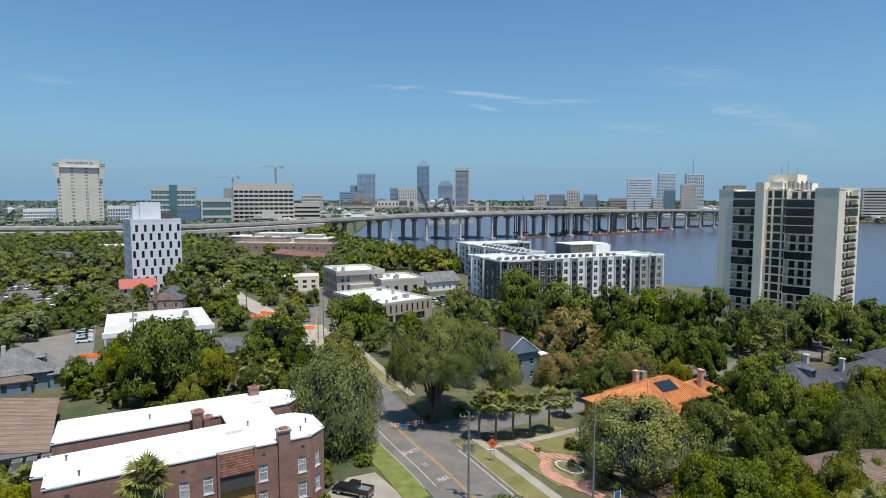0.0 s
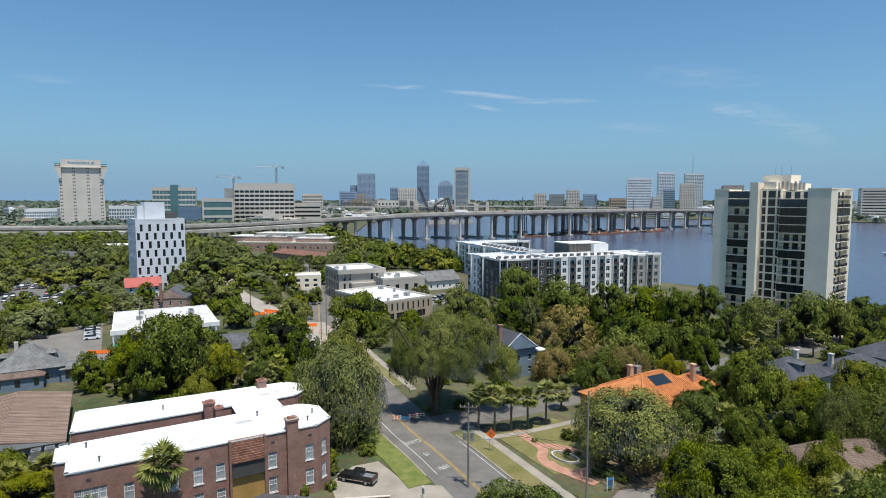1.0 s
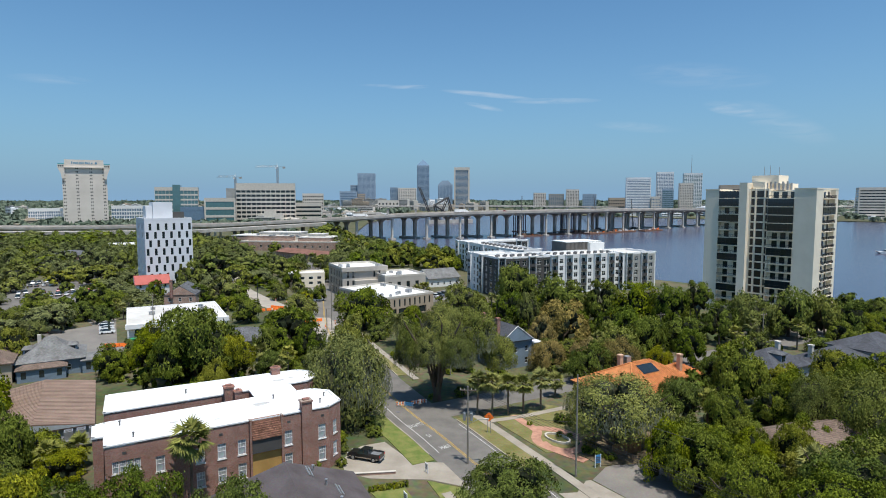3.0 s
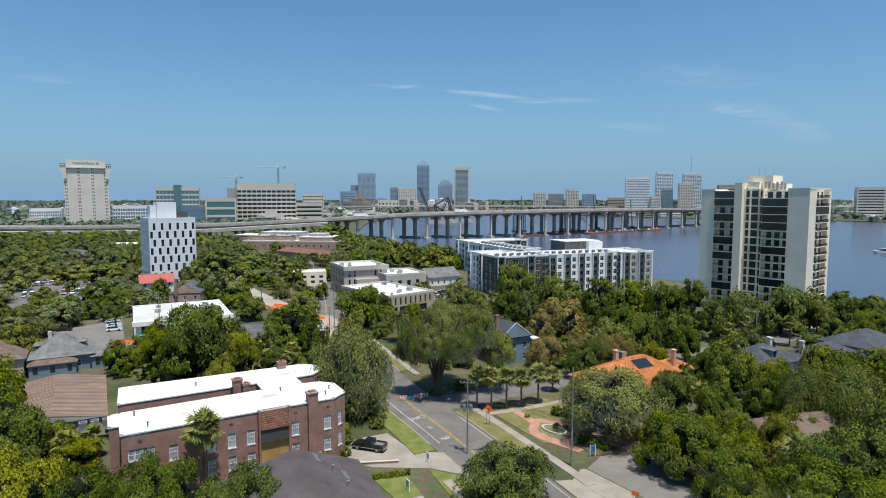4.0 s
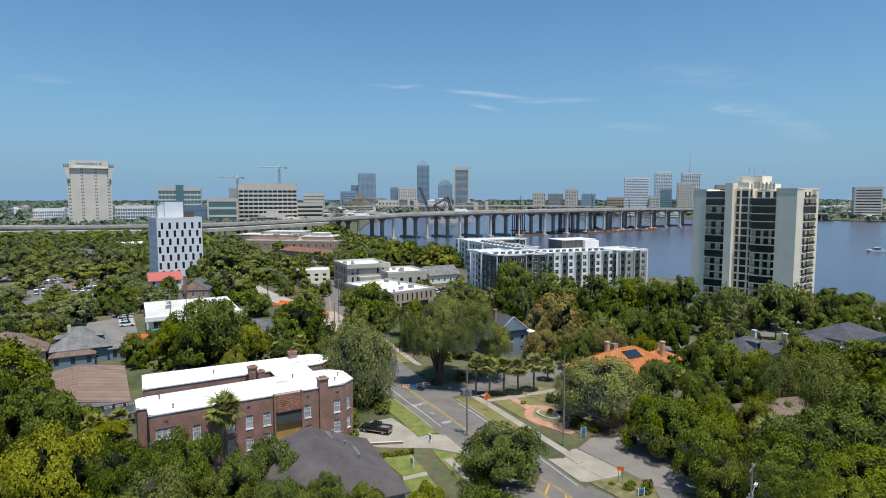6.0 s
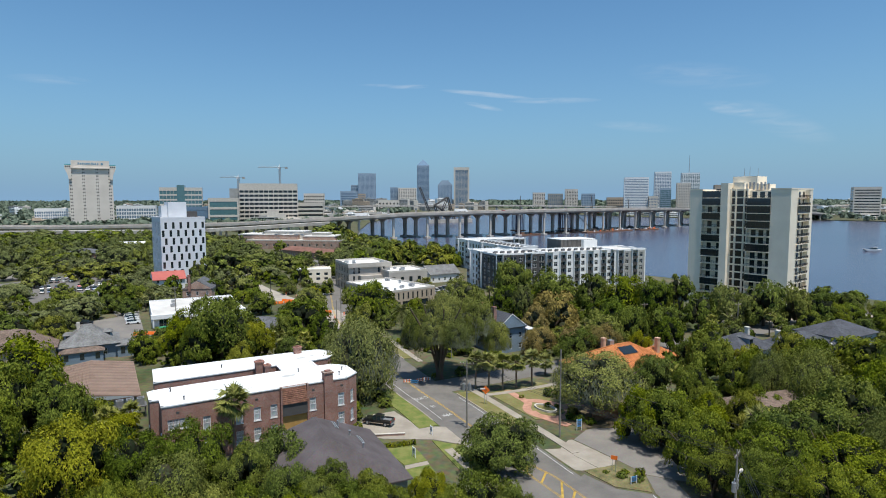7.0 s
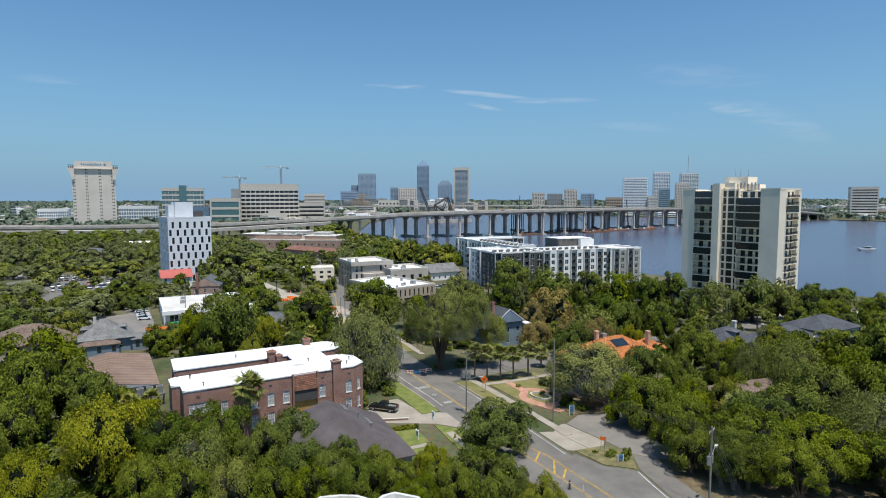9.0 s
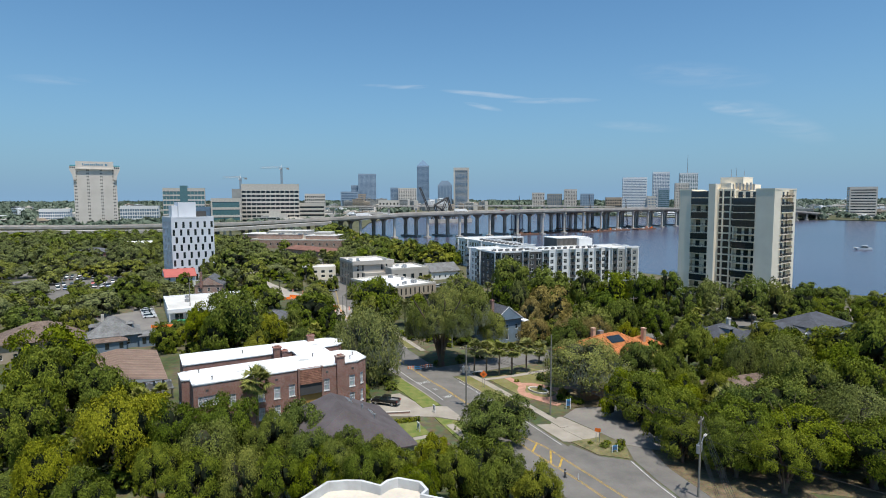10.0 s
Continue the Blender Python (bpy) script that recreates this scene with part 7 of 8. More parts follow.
tower("office_tower", "pale pink tower block across the river", 377, 1803, -10, 38.5, 40, 68.2, 8, 14, M_BEIGE, M_GLASS, 0.5, 0.5, band_only=False)
tower("office_tower", "blue-grey office block across the river", 417, 1754, -11, 38.8, 40, 54.2, 8, 10, M_BLUETOWER, M_GLASSB, 0.6, 0.5, band_only=False)
tower("hospital_tower", "pinkish tower block with window bands", 836, 1182, -29, 47.1, 50, 62.5, 10, 10, M_BEIGE, M_GLASS, 0.9, 0.4, band_only=True)
tower("apartment_block", "tan apartment block across the river", 334, 704, -21, 22.2, 30, 57.1, 8, 12, M_TAN, M_GLASS, 0.9, 0.4, band_only=True, near=True)
tower("mid_rise", "low blue-glass apartment block by the motorway", -667, 940, 27, 43.7, 40, 25.4, 14, 4, M_WHITE, M_GLASSB, 0.75, 0.7, band_only=False)
tower("mid_rise", "white and grey apartment block by the motorway", -549, 969, 22, 59.7, 40, 29.5, 16, 4, M_WHITE, M_GLASSB, 0.75, 0.7, band_only=False)
tower("mid_rise", "tan mid-rise office block far off", -357, 1496, 10, 51.6, 50, 54.0, 10, 6, M_BEIGE, M_GLASS, 0.6, 0.5, band_only=False)
tower("mid_rise", "pale office block with curved window bands", -251, 996, 10, 43.7, 40, 34.0, 12, 4, M_STONE, M_GLASS, 0.95, 0.45, band_only=True)
tower("arena", "pale arena with an arched front", -210, 1897, 4, 68.5, 60, 35.4, 6, 2, M_BEIGE, M_GLASS, 0.4, 0.4, band_only=False)
tower("mid_rise", "tan mid-rise office block far off", 424, 1505, -13, 43.9, 40, 42.6, 10, 5, M_TAN, M_GLASS, 0.6, 0.5, band_only=False)
tower("mid_rise", "white mid-rise block across the river", 490, 1383, -16, 19.8, 40, 45.2, 6, 6, M_STONE, M_GLASSB, 0.6, 0.5, band_only=False)


def insurance_tower():
    """Beige slab tower: narrow window pairs in four columns, corbelled corners at the top."""
    WINMAT["pane"] = M_GLASS
    L, D, H = 55.0, 36.0, 97.5
    th = thing("insurance_tower", "tall beige concrete tower with corbelled top corners", "tower", pose(-534.6, 823.3, 0, 0, 0, 31))
    def holes(w):
        out = []
        for f in range(17):
            z = 8 + 4.75 * f
            for c in (0.045, 0.33, 0.64, 0.93):
                out += [(round(w * c - 1.5, 3), z, 1.2, 1.9, "blank"), (round(w * c + 0.4, 3), z, 1.2, 1.9, "blank")]
        return out
    for k, m in enumerate(around(L, D)):
        w = L if k % 2 == 0 else D
        facade(th, m, w, H - 9, holes(w) if k in (0, 3) else [], M_BEIGE, depth=0.5, style="blank")
    bm = new_bm()
    box(bm, 3.5, L - 3.5, 0, D, H - 9, H)
    part("crown_wall", bm, M_BEIGE, th)
    bm = new_bm()
    box(bm, -4.0, L + 4.0, -2.5, D + 2.5, H - 11.6, H - 10.4)
    part("crown_ledge", bm, M_BEIGE, th)
    for sgn, x in ((1, -4.5), (-1, L + 4.5)):
        pts = [(x, H - 7.2), (x + sgn * 8, H - 7.2), (x + sgn * 8, H - 27), (x + sgn * 4.6, H - 27), (x + sgn * 3.4, H - 20), (x, H - 12)]
        part("corbel", extrude_profile(new_bm(), pts, -2.4, 6), M_BEIGE, th)
        bm = new_bm()
        box(bm, min(x, x + sgn * 8) + 0.2, max(x, x + sgn * 8) - 0.2, -2.4, 6, H - 7.2, H - 5.6)
        part("corner_lantern", bm, M_TEAL, th, "teal glazed corner lantern")
        for k in range(3):
            bm = new_bm()
            box(bm, min(x, x + sgn * 8) + 0.7 + 2.4 * k, min(x, x + sgn * 8) + 2.3 + 2.4 * k, -2.5, -2.38, H - 10.2, H - 8.0)
            part("corner_window", bm, M_GLASS, th)
    # a row of blue letter blocks on the brow
    for k in range(11):
        bm = new_bm()
        box(bm, 12 + 2.4 * k, 13.4 + 2.4 * k + (0.4 if k % 3 else 0), -0.3, 0.0, H - 5.8, H - 3.6 + (0.8 if k in (0, 7) else 0))
        part("sign_bar", bm, M_SIGNBLUE, th, "blue sign bar")
    bm = new_bm()
    tube(bm, (42, -0.3, H - 4.6), (42, 0.0, H - 4.6), 1.6, None, 14)
    part("sign_disc", bm, M_SIGNBLUE, th, "blue sign disc")

M_TEAL = mat("teal_glass", (0.10, 0.36, 0.40), 0.25, vary=0.08, spec=0.5)
M_SIGNBLUE = mat("sign_blue", (0.14, 0.29, 0.40), 0.5, vary=0.05)
insurance_tower()



# ---- skyline details ----
def tower_crane(x, y, h, jib, ang, name="tower_crane", label="white tower crane over a building site"):
    """A lattice mast with a jib, a counterweight and a cab."""
    th = thing(name, label, "crane", pose(x, y, 0, 0, 0, ang))
    bm = new_bm()
    w = 1.2
    for sx in (-w, w):
        for sy in (-w, w):
            box(bm, sx - 0.25, sx + 0.25, sy - 0.25, sy + 0.25, 0, h)
    n = int(h / 5)
    for k in range(n):
        s = 1 if k % 2 else -1
        tube(bm, (-w * s, -w, k * 5), (w * s, -w, k * 5 + 5), 0.15, None, 4, False)
        tube(bm, (-w * s, w, k * 5), (w * s, w, k * 5 + 5), 0.15, None, 4, False)
    part("mast", bm, M_STEEL, th)
    bm = new_bm()
    box(bm, -jib * 0.35, jib, -0.3, 0.3, h, h + 0.7)
    for k in range(int(jib / 5)):
        tube(bm, (k * 5, 0, h + 0.5), (k * 5 + 2.5, 0, h + 2.6), 0.15, None, 4, False)
        tube(bm, (k * 5 + 2.5, 0, h + 2.6), (k * 5 + 5, 0, h + 0.5), 0.15, None, 4, False)
    tube(bm, (0, 0, h + 2.6), (jib - 2, 0, h + 2.6), 0.18, None, 4)
    part("jib", bm, M_STEEL, th)
    bm = new_bm()
    box(bm, -jib * 0.35, -jib * 0.35 + 4, -1.4, 1.4, h - 2.5, h + 0.2)
    part("counterweight", bm, M_CONCGREY, th)
    bm = new_bm()
    box(bm, 0.6, 3.0, -1.2, 1.2, h - 2.6, h), tube(bm, (0, 0, h), (0, 0, h + 6), 0.6, 0.2, 6)
    part("cab", bm, M_WHITE, th)



tower_crane(-348, 985, 78, 34, 170)
tower_crane(-284, 1010, 96, 40, 170)


def crawler_crane(x, y, z, reach, rise, ang):
    th = thing("barge_crane", "dark lattice-boom crane on a barge", "crane", pose(x, y, z, 0, 0, ang))
    bm = new_bm()
    box(bm, -3, 3, -2, 2, 0, 3.2), box(bm, -3.6, 3.6, -3, -1.8, -0.2, 1), box(bm, -3.6, 3.6, 1.8, 3, -0.2, 1)
    part("cab", bm, M_DARKGREY, th)
    bm = new_bm()
    for s in (-0.7, 0.7):
        tube(bm, (2, s, 2), (reach, s * 0.4, rise), 0.25, 0.2, 5)
        tube(bm, (2, s, 3.4), (reach, s * 0.4, rise + 0.5), 0.25, 0.2, 5)
    for k in range(14):
        f, g = k / 14, (k + 1) / 14
        tube(bm, (2 + (reach - 2) * f, -0.6, 2 + (rise - 2) * f), (2 + (reach - 2) * g, 0.6, 3.2 + (rise - 2) * g), 0.14, None, 4, False)
    part("boom", bm, M_DARKGREY, th)
    bm = new_bm()
    tube(bm, (reach, 0, rise), (reach, 0, 1), 0.08, None, 4)
    part("cable", bm, M_BLACK, th)


def barge(x, y, L, W, ang, material, label):
    th = thing("barge", label, "barge", pose(x, y, -1.2, 0, 0, ang))
    bm = new_bm()
    prism(bm, [(-L / 2, -W / 2 + 1), (-L / 2 + 2, -W / 2), (L / 2 - 2, -W / 2), (L / 2, -W / 2 + 1), (L / 2, W / 2), (-L / 2, W / 2)], -0.6, 1.6)
    part("hull", bm, M_RUST, th)
    rng = random.Random(int(x))
    for k in range(9):
        bm = new_bm()
        px, py = rng.uniform(-L / 2 + 2, L / 2 - 5), rng.uniform(-W / 2 + 1, W / 2 - 3)
        box(bm, px, px + rng.uniform(1.5, 5), py, py + rng.uniform(1, 2.5), 1.6, 1.6 + rng.uniform(0.8, 2.6))
        part("deck_load", bm, rng.choice((M_ORANGE, M_RUST, M_WHITE, M_DARKGREY, M_WOOD)), th)


for x, y, L, a, m in ((98, 668, 34, 28, M_RUST), (196, 722, 52, 36, M_RUST), (232, 752, 46, 36, M_RUST), (278, 778, 40, 36, M_RUST), (150, 712, 60, 33, M_RUST)):
    barge(x, y, L, 11, a, m, "rust-red work barge loaded with site gear")
crawler_crane(92, 700, 0.4, 7, 44, 60)
crawler_crane(190, 722, 0.4, 24, 24, 170)
crawler_crane(205, 770, 0.4, 9, 46, 120)
crawler_crane(262, 800, 0.4, 9, 40, 100)
# steel lift bridge with its raised leaf
lb = thing("lift_bridge", "dark steel lift bridge with one leaf raised", "bridge", pose(-18, 1010, 0, 0, 0, 30))
bm = new_bm()
for s in (-3, 3):
    tube(bm, (0, s, 4), (-26, s, 62), 1.0, 0.8, 5)
    tube(bm, (12, s, 4), (4, s, 30), 1.0, None, 5), tube(bm, (4, s, 30), (30, s, 44), 1.0, None, 5), tube(bm, (30, s, 44), (44, s, 4), 1.0, None, 5)
    tube(bm, (12, s, 4), (30, s, 44), 0.8, None, 5), tube(bm, (4, s, 30), (44, s, 8), 0.8, None, 5)
    tube(bm, (44, s, 10), (70, s, 10), 1.0, None, 5), tube(bm, (44, s, 22), (70, s, 10), 0.8, None, 5)
for k in range(7):
    tube(bm, (-26 * k / 7, -3, 4 + 58 * k / 7), (-26 * (k + 1) / 7, 3, 4 + 58 * (k + 1) / 7), 0.5, None, 4)
part("truss", bm, M_DARKGREY, lb)
bm = new_bm()
box(bm, -10, 80, -4, 4, -3, 5)
part("pier", bm, M_CONC2, lb)

# the second bridge, further off
fb = thing("far_bridge", "pale concrete bridge further up the river", "bridge")
xy = smooth_line([(-620, 1180), (-300, 1230), (0, 1300), (300, 1420), (520, 1500)], 30)
bm = new_bm()
ring = []
for (l, r) in zip(offset(xy, -9), offset(xy, 9)):
    z = 27 - 9 * min(1, abs(l[0] + 60) / 620) ** 2
    ring.append([bm.verts.new((*l, z - 3)), bm.verts.new((*l, z)), bm.verts.new((*r, z)), bm.verts.new((*r, z - 3))])
for p, q in zip(ring, ring[1:]):
    for k in range(4):
        bm.faces.new((p[k], p[(k + 1) % 4], q[(k + 1) % 4], q[k]))
bmesh.ops.recalc_face_normals(bm, faces=bm.faces[:])
part("deck", bm, M_CONC2, fb)
for k in range(2, len(xy) - 1, 2):
    bm = new_bm()
    box(bm, xy[k][0] - 2, xy[k][0] + 2, xy[k][1] - 7, xy[k][1] + 7, -3, 20)
    part("pier", bm, M_CONC2, fb)

# cable-stayed bridge masts beyond the far bank
for x in (640, 742):
    th = thing("bridge_mast", "pale mast of a cable-stayed bridge", "mast", pose(x * 1.55, 1640, 0))
    bm = new_bm()
    for s in (-6, 6):
        tube(bm, (s, 0, 0), (s * 0.3, 0, 46), 1.2, 0.7, 6)
    for k in range(8):
        for s in (-1, 1):
            tube(bm, (0, 0, 44 - 2 * k), (s * (70 - 7 * k), 0, 8), 0.16, None, 4, False)
    part("mast", bm, M_WHITE, th)


def distant_city():
    """Low roofs and blocks among the far trees, too small to tell apart."""
    rng = random.Random(12)
    groups = {}
    for x0, x1, y0, y1, n, hm in ((-900, -150, 900, 1500, 70, 12), (-1500, -200, 1500, 2600, 120, 16), (-350, 150, 1950, 2600, 70, 32), (450, 1300, 1250, 1900, 70, 18), (800, 2600, 1050, 2200, 110, 12), (-700, -420, 600, 900, 26, 6)):
        for _ in range(n):
            x, y = rng.uniform(x0, x1), rng.uniform(y0, y1)
            if inside(x, y, NEAR_SHORE + FAR_SHORE):
                continue
            w, d, h = rng.uniform(14, 46), rng.uniform(12, 30), hm * rng.uniform(0.4, 1.3)
            mt = rng.choice(("M_STONE", "M_WHITE", "M_TAN", "M_CONCGREY", "M_BEIGE"))
            groups.setdefault(mt, []).append((x, y, rng.uniform(-40, 40), w, d, h))
    mats = {"M_STONE": M_STONE, "M_WHITE": M_WHITE, "M_TAN": M_TAN, "M_CONCGREY": M_CONCGREY, "M_BEIGE": M_BEIGE}
    for k in sorted(groups):
        bm = new_bm()
        for x, y, q, w, d, h in groups[k]:
            m = pose(x, y, 0, 0, 0, q)
            box(bm, 0, w, 0, d, -0.5, h, m), box(bm, w * 0.3, w * 0.6, d * 0.3, d * 0.6, h, h + 2.5, m)
            for f in range(int(h / 4)):
                box(bm, 0.8, w - 0.8, -0.15, 0.0, 1.4 + 4 * f, 3.0 + 4 * f, m, 1)
        tagged(part("distant_buildings", bm, (mats[k], M_GLASS)), "pale low buildings scattered far off among trees", "buildings", kind="stuff")


distant_city()


# ---- vehicles ----
def paint(name, c):
    m = mat(name, c, 0.3, 0.1, vary=0.04, scale=1, spec=0.5)
    m.node_tree.nodes["Principled BSDF"].inputs["Coat Weight"].default_value = 0.6
    return m


M_SKIP = mat("green_painted_steel", (0.03, 0.28, 0.12), 0.5, vary=0.12)
M_TYRE = mat("tyre_rubber", (0.02, 0.02, 0.02), 0.9)
M_RED_LAMP = mat("red_lamp", (0.45, 0.02, 0.02), 0.3)
M_LAMP = mat("clear_lamp", (0.75, 0.75, 0.72), 0.15)


def wheels(th, xs, y, r, rims=True):
    for x in xs:
        for s in (-1, 1):
            bm = new_bm()
            tube(bm, (x, s * y, r), (x, s * (y - 0.24), r), r, None, 16)
            t = part("wheel", bm, M_TYRE, th)
            if not rims:
                continue
            bm = new_bm()
            tube(bm, (x, s * (y + 0.012), r), (x, s * (y - 0.1), r), r * 0.62, None, 12)
            part("rim", bm, M_STEEL, t)


def car(colour, kind, label, m):
    th = thing("car", label, "car", m, group="parked cars")
    suv = kind == "suv"
    h, ht = (0.98, 1.68) if suv else (0.86, 1.42)
    body = [(-2.25, 0.34), (-2.28, h * 0.8), (-2.1, h), (0.9, h), (2.05, h * 0.86), (2.26, h * 0.6), (2.22, 0.34)]
    bm = extrude_profile(new_bm(), body, -0.9, 0.9, 0.1)
    part("body", bm, colour, th)
    cab = [(-2.05 if suv else -1.65, h), (-1.75 if suv else -1.0, ht - 0.06), (0.25, ht - 0.04), (1.05, h)]
    bm = extrude_profile(new_bm(), cab, -0.80, 0.80, 0.16)
    part("cabin_glass", bm, M_GLASS, th)
    bm = new_bm()
    box(bm, -1.72 if suv else -0.98, 0.24, -0.64, 0.64, ht - 0.06, ht)
    part("roof", bm, colour, th)
    wheels(th, (-1.4, 1.4), 0.92, 0.34, False)
    for x, mt, nm in ((2.2, M_LAMP, "headlight"), (-2.29, M_RED_LAMP, "tail_light")):
        for s in (-1, 1):
            bm = new_bm()
            box(bm, x, x + 0.06, s * 0.68 - 0.16, s * 0.68 + 0.16, h * 0.66, h * 0.82)
            part(nm, bm, mt, th)
    return th


CARS = [("white", (0.75, 0.75, 0.74), "suv"), ("silver", (0.42, 0.43, 0.45), "sedan"), ("black", (0.02, 0.02, 0.023), "sedan"), ("red", (0.42, 0.025, 0.02), "sedan"), ("grey", (0.13, 0.14, 0.15), "suv"), ("blue", (0.05, 0.09, 0.20), "sedan"), ("white", (0.78, 0.78, 0.77), "sedan"), ("dark grey", (0.06, 0.065, 0.07), "suv")]
MODELS = {}


def park(x, y, ang, k):
    name, c, kind = CARS[k % len(CARS)]
    m = pose(x, y, 0.035, 0, 0, ang)
    if k % len(CARS) in MODELS:
        return copy_thing(MODELS[k % len(CARS)], m)
    MODELS[k % len(CARS)] = made = car(paint(name + "_car_paint", c), kind, "%s %s parked on asphalt" % (name, "sport utility car" if kind == "suv" else "saloon car"), m)
    return made


rng = random.Random(21)
# rows of cars: start, step, how many, heading
for x, y, dx, dy_, n, ang in ((-182, 238, 2.4, 1.5, 13, 122), (-190, 250, 2.4, 1.5, 13, 122), (-200, 272, 2.4, 1.5, 14, 122), (-206, 282, 2.4, 1.5, 9, 122), (-122.7, 173.0, 2.6, 2.4, 2, 20),  (-226, 352, -1.4, 2.6, 6, 32), (-236, 300, -1.6, 2.6, 6, 30), (-214, 334, -1.6, 2.6, 7, 30), (-166, 226, 2.4, 1.5, 6, 122), (-172, 244, 2.4, 1.5, 4, 122), (-8, 236, 2.0, 2.4, 6, 128), (-148, 226, 2.2, 1.4, 5, 122), (-52, 232, -1.6, 2.6, 4, 30), (-120, 300, -2.4, 4.0, 7, 122)):
    for k in range(n):
        if rng.random() < 0.93:
            park(x + dx * k * 1.05 + rng.uniform(-0.4, 0.4), y + dy_ * k * 1.05 + rng.uniform(-0.4, 0.4), ang + rng.uniform(-3, 3) + (180 if rng.random() < 0.4 else 0), rng.randrange(8))
for k, c in enumerate((0, 1, 6, 0, 4, 6)):
    park(-106.4 - 1.5 * k, 172.4 + 2.55 * k, 25, c)
park(-27.2, 48.6, 102, 0)
# cars on the bridge
for x, y, z, k in ((-200, 611, 16.4, 0), (-60, 622, 24.2, 6), (70, 664, 27.4, 3), (150, 712, 27.6, 6)):
    park(x, y, 20, k).matrix_basis = pose(x, y, z, 0, 0, 20)


def lorry(x, y, z, ang):
    th = thing("lorry", "white box lorry crossing the bridge", "lorry", pose(x, y, z, 0, 0, ang))
    bm = new_bm()
    box(bm, -8, 5, -1.3, 1.3, 1.1, 4.0)
    part("box", bm, M_WHITE, th)
    bm = extrude_profile(new_bm(), [(5.3, 0.6), (5.3, 3.4), (6.6, 3.4), (7.4, 2.0), (8.2, 1.8), (8.2, 0.6)], -1.2, 1.2, 0.05)
    part("cab", bm, M_WHITE, th)
    bm = new_bm()
    box(bm, -8, 7, -0.5, 0.5, 0.7, 1.1)
    part("chassis", bm, M_BLACK, th)
    wheels(th, (-6.5, -5.2, 6.6), 1.25, 0.52)


lorry(-88, 620, 22.3, 8)
lorry(20, 640, 26.4, 20)


def pickup():
    """Black crew-cab pickup with a silver tailgate and an open bed."""
    blk = paint("black_truck_paint", (0.012, 0.012, 0.014))
    th = thing("pickup_truck", "black crew-cab pickup truck on the concrete drive", "truck", pose(-13.0, 82.0, 0.06, 0, 0, 160))
    lower = [(-2.9, 0.5), (-2.95, 0.95), (-2.9, 1.05), (2.1, 1.05), (2.75, 0.98), (2.92, 0.8), (2.9, 0.45)]
    part("body", extrude_profile(new_bm(), lower, -0.98, 0.98, 0.08), blk, th)
    part("hood", extrude_profile(new_bm(), [(1.15, 1.05), (1.2, 1.22), (2.6, 1.14), (2.8, 1.0)], -0.88, 0.88, 0.06), blk, th)
    part("cabin_glass", extrude_profile(new_bm(), [(-0.95, 1.05), (-0.85, 1.80), (0.55, 1.82), (1.3, 1.12)], -0.88, 0.88, 0.16), M_GLASS, th)
    bm = new_bm()
    box(bm, -0.86, 0.56, -0.72, 0.72, 1.80, 1.87)
    for x in (-0.9, -0.1):
        for s in (-1, 1):
            box(bm, x, x + 0.12, s * 0.8 - 0.06, s * 0.8 + 0.06, 1.05, 1.82)
    part("roof", bm, blk, th)
    bm = new_bm()
    for s in (-1, 1):
        box(bm, -2.9, -0.98, s * 0.9 - 0.07, s * 0.9 + 0.07, 1.0, 1.36)
    box(bm, -2.93, -2.84, -0.9, 0.9, 0.8, 1.36)
    part("bed_side", bm, blk, th)
    bm = new_bm()
    box(bm, -2.8, -1.0, -0.8, 0.8, 1.06, 1.10)
    part("bed_floor", bm, M_STEEL, th)
    bm = new_bm()
    box(bm, -3.05, -2.93, -0.9, 0.9, 0.45, 0.66)
    part("bumper", bm, M_STEEL, th)
    bm = new_bm()
    box(bm, 2.9, 3.02, -0.92, 0.92, 0.42, 0.68)
    part("bumper", bm, M_STEEL, th)
    bm = new_bm()
    for s in (-1, 1):
        box(bm, -2.6, 2.6, s * 0.985 - 0.01, s * 0.985 + 0.01, 0.5, 0.62)
    part("trim", bm, M_TAN, th)
    wheels(th, (-1.85, 1.85), 1.0, 0.42)
    for s in (-1, 1):
        bm = new_bm()
        box(bm, 2.86, 2.93, s * 0.72 - 0.17, s * 0.72 + 0.17, 0.72, 0.95)
        part("headlight", bm, M_LAMP, th)
        bm = new_bm()
        box(bm, -2.98, -2.92, s * 0.86 - 0.09, s * 0.86 + 0.09, 0.9, 1.25)
        part("tail_light", bm, M_RED_LAMP, th)
        bm = new_bm()
        box(bm, 0.9, 1.05, s * 1.12 - 0.1, s * 1.12 + 0.1, 1.1, 1.32)
        part("mirror", bm, blk, th)


pickup()

# motor boat on the river
bt = thing("motor_boat", "small white motor boat on the river", "boat", pose(348, 451, -1.1, 0, 0, 172))
part("hull", extrude_profile(new_bm(), [(-6, 0.0), (-6.2, 1.5), (3.5, 1.7), (7.2, 1.9), (4.6, 0.0)], -1.9, 1.9, -0.3), M_WHITE, bt)
part("cabin", extrude_profile(new_bm(), [(-3, 1.6), (-2.6, 3.2), (0.6, 3.2), (2.6, 1.7)], -1.3, 1.3, 0.2), M_GLASS, bt)
bm = new_bm()
box(bm, -3.2, 0.8, -1.4, 1.4, 3.2, 3.35)
part("canopy", bm, M_WHITE, bt)


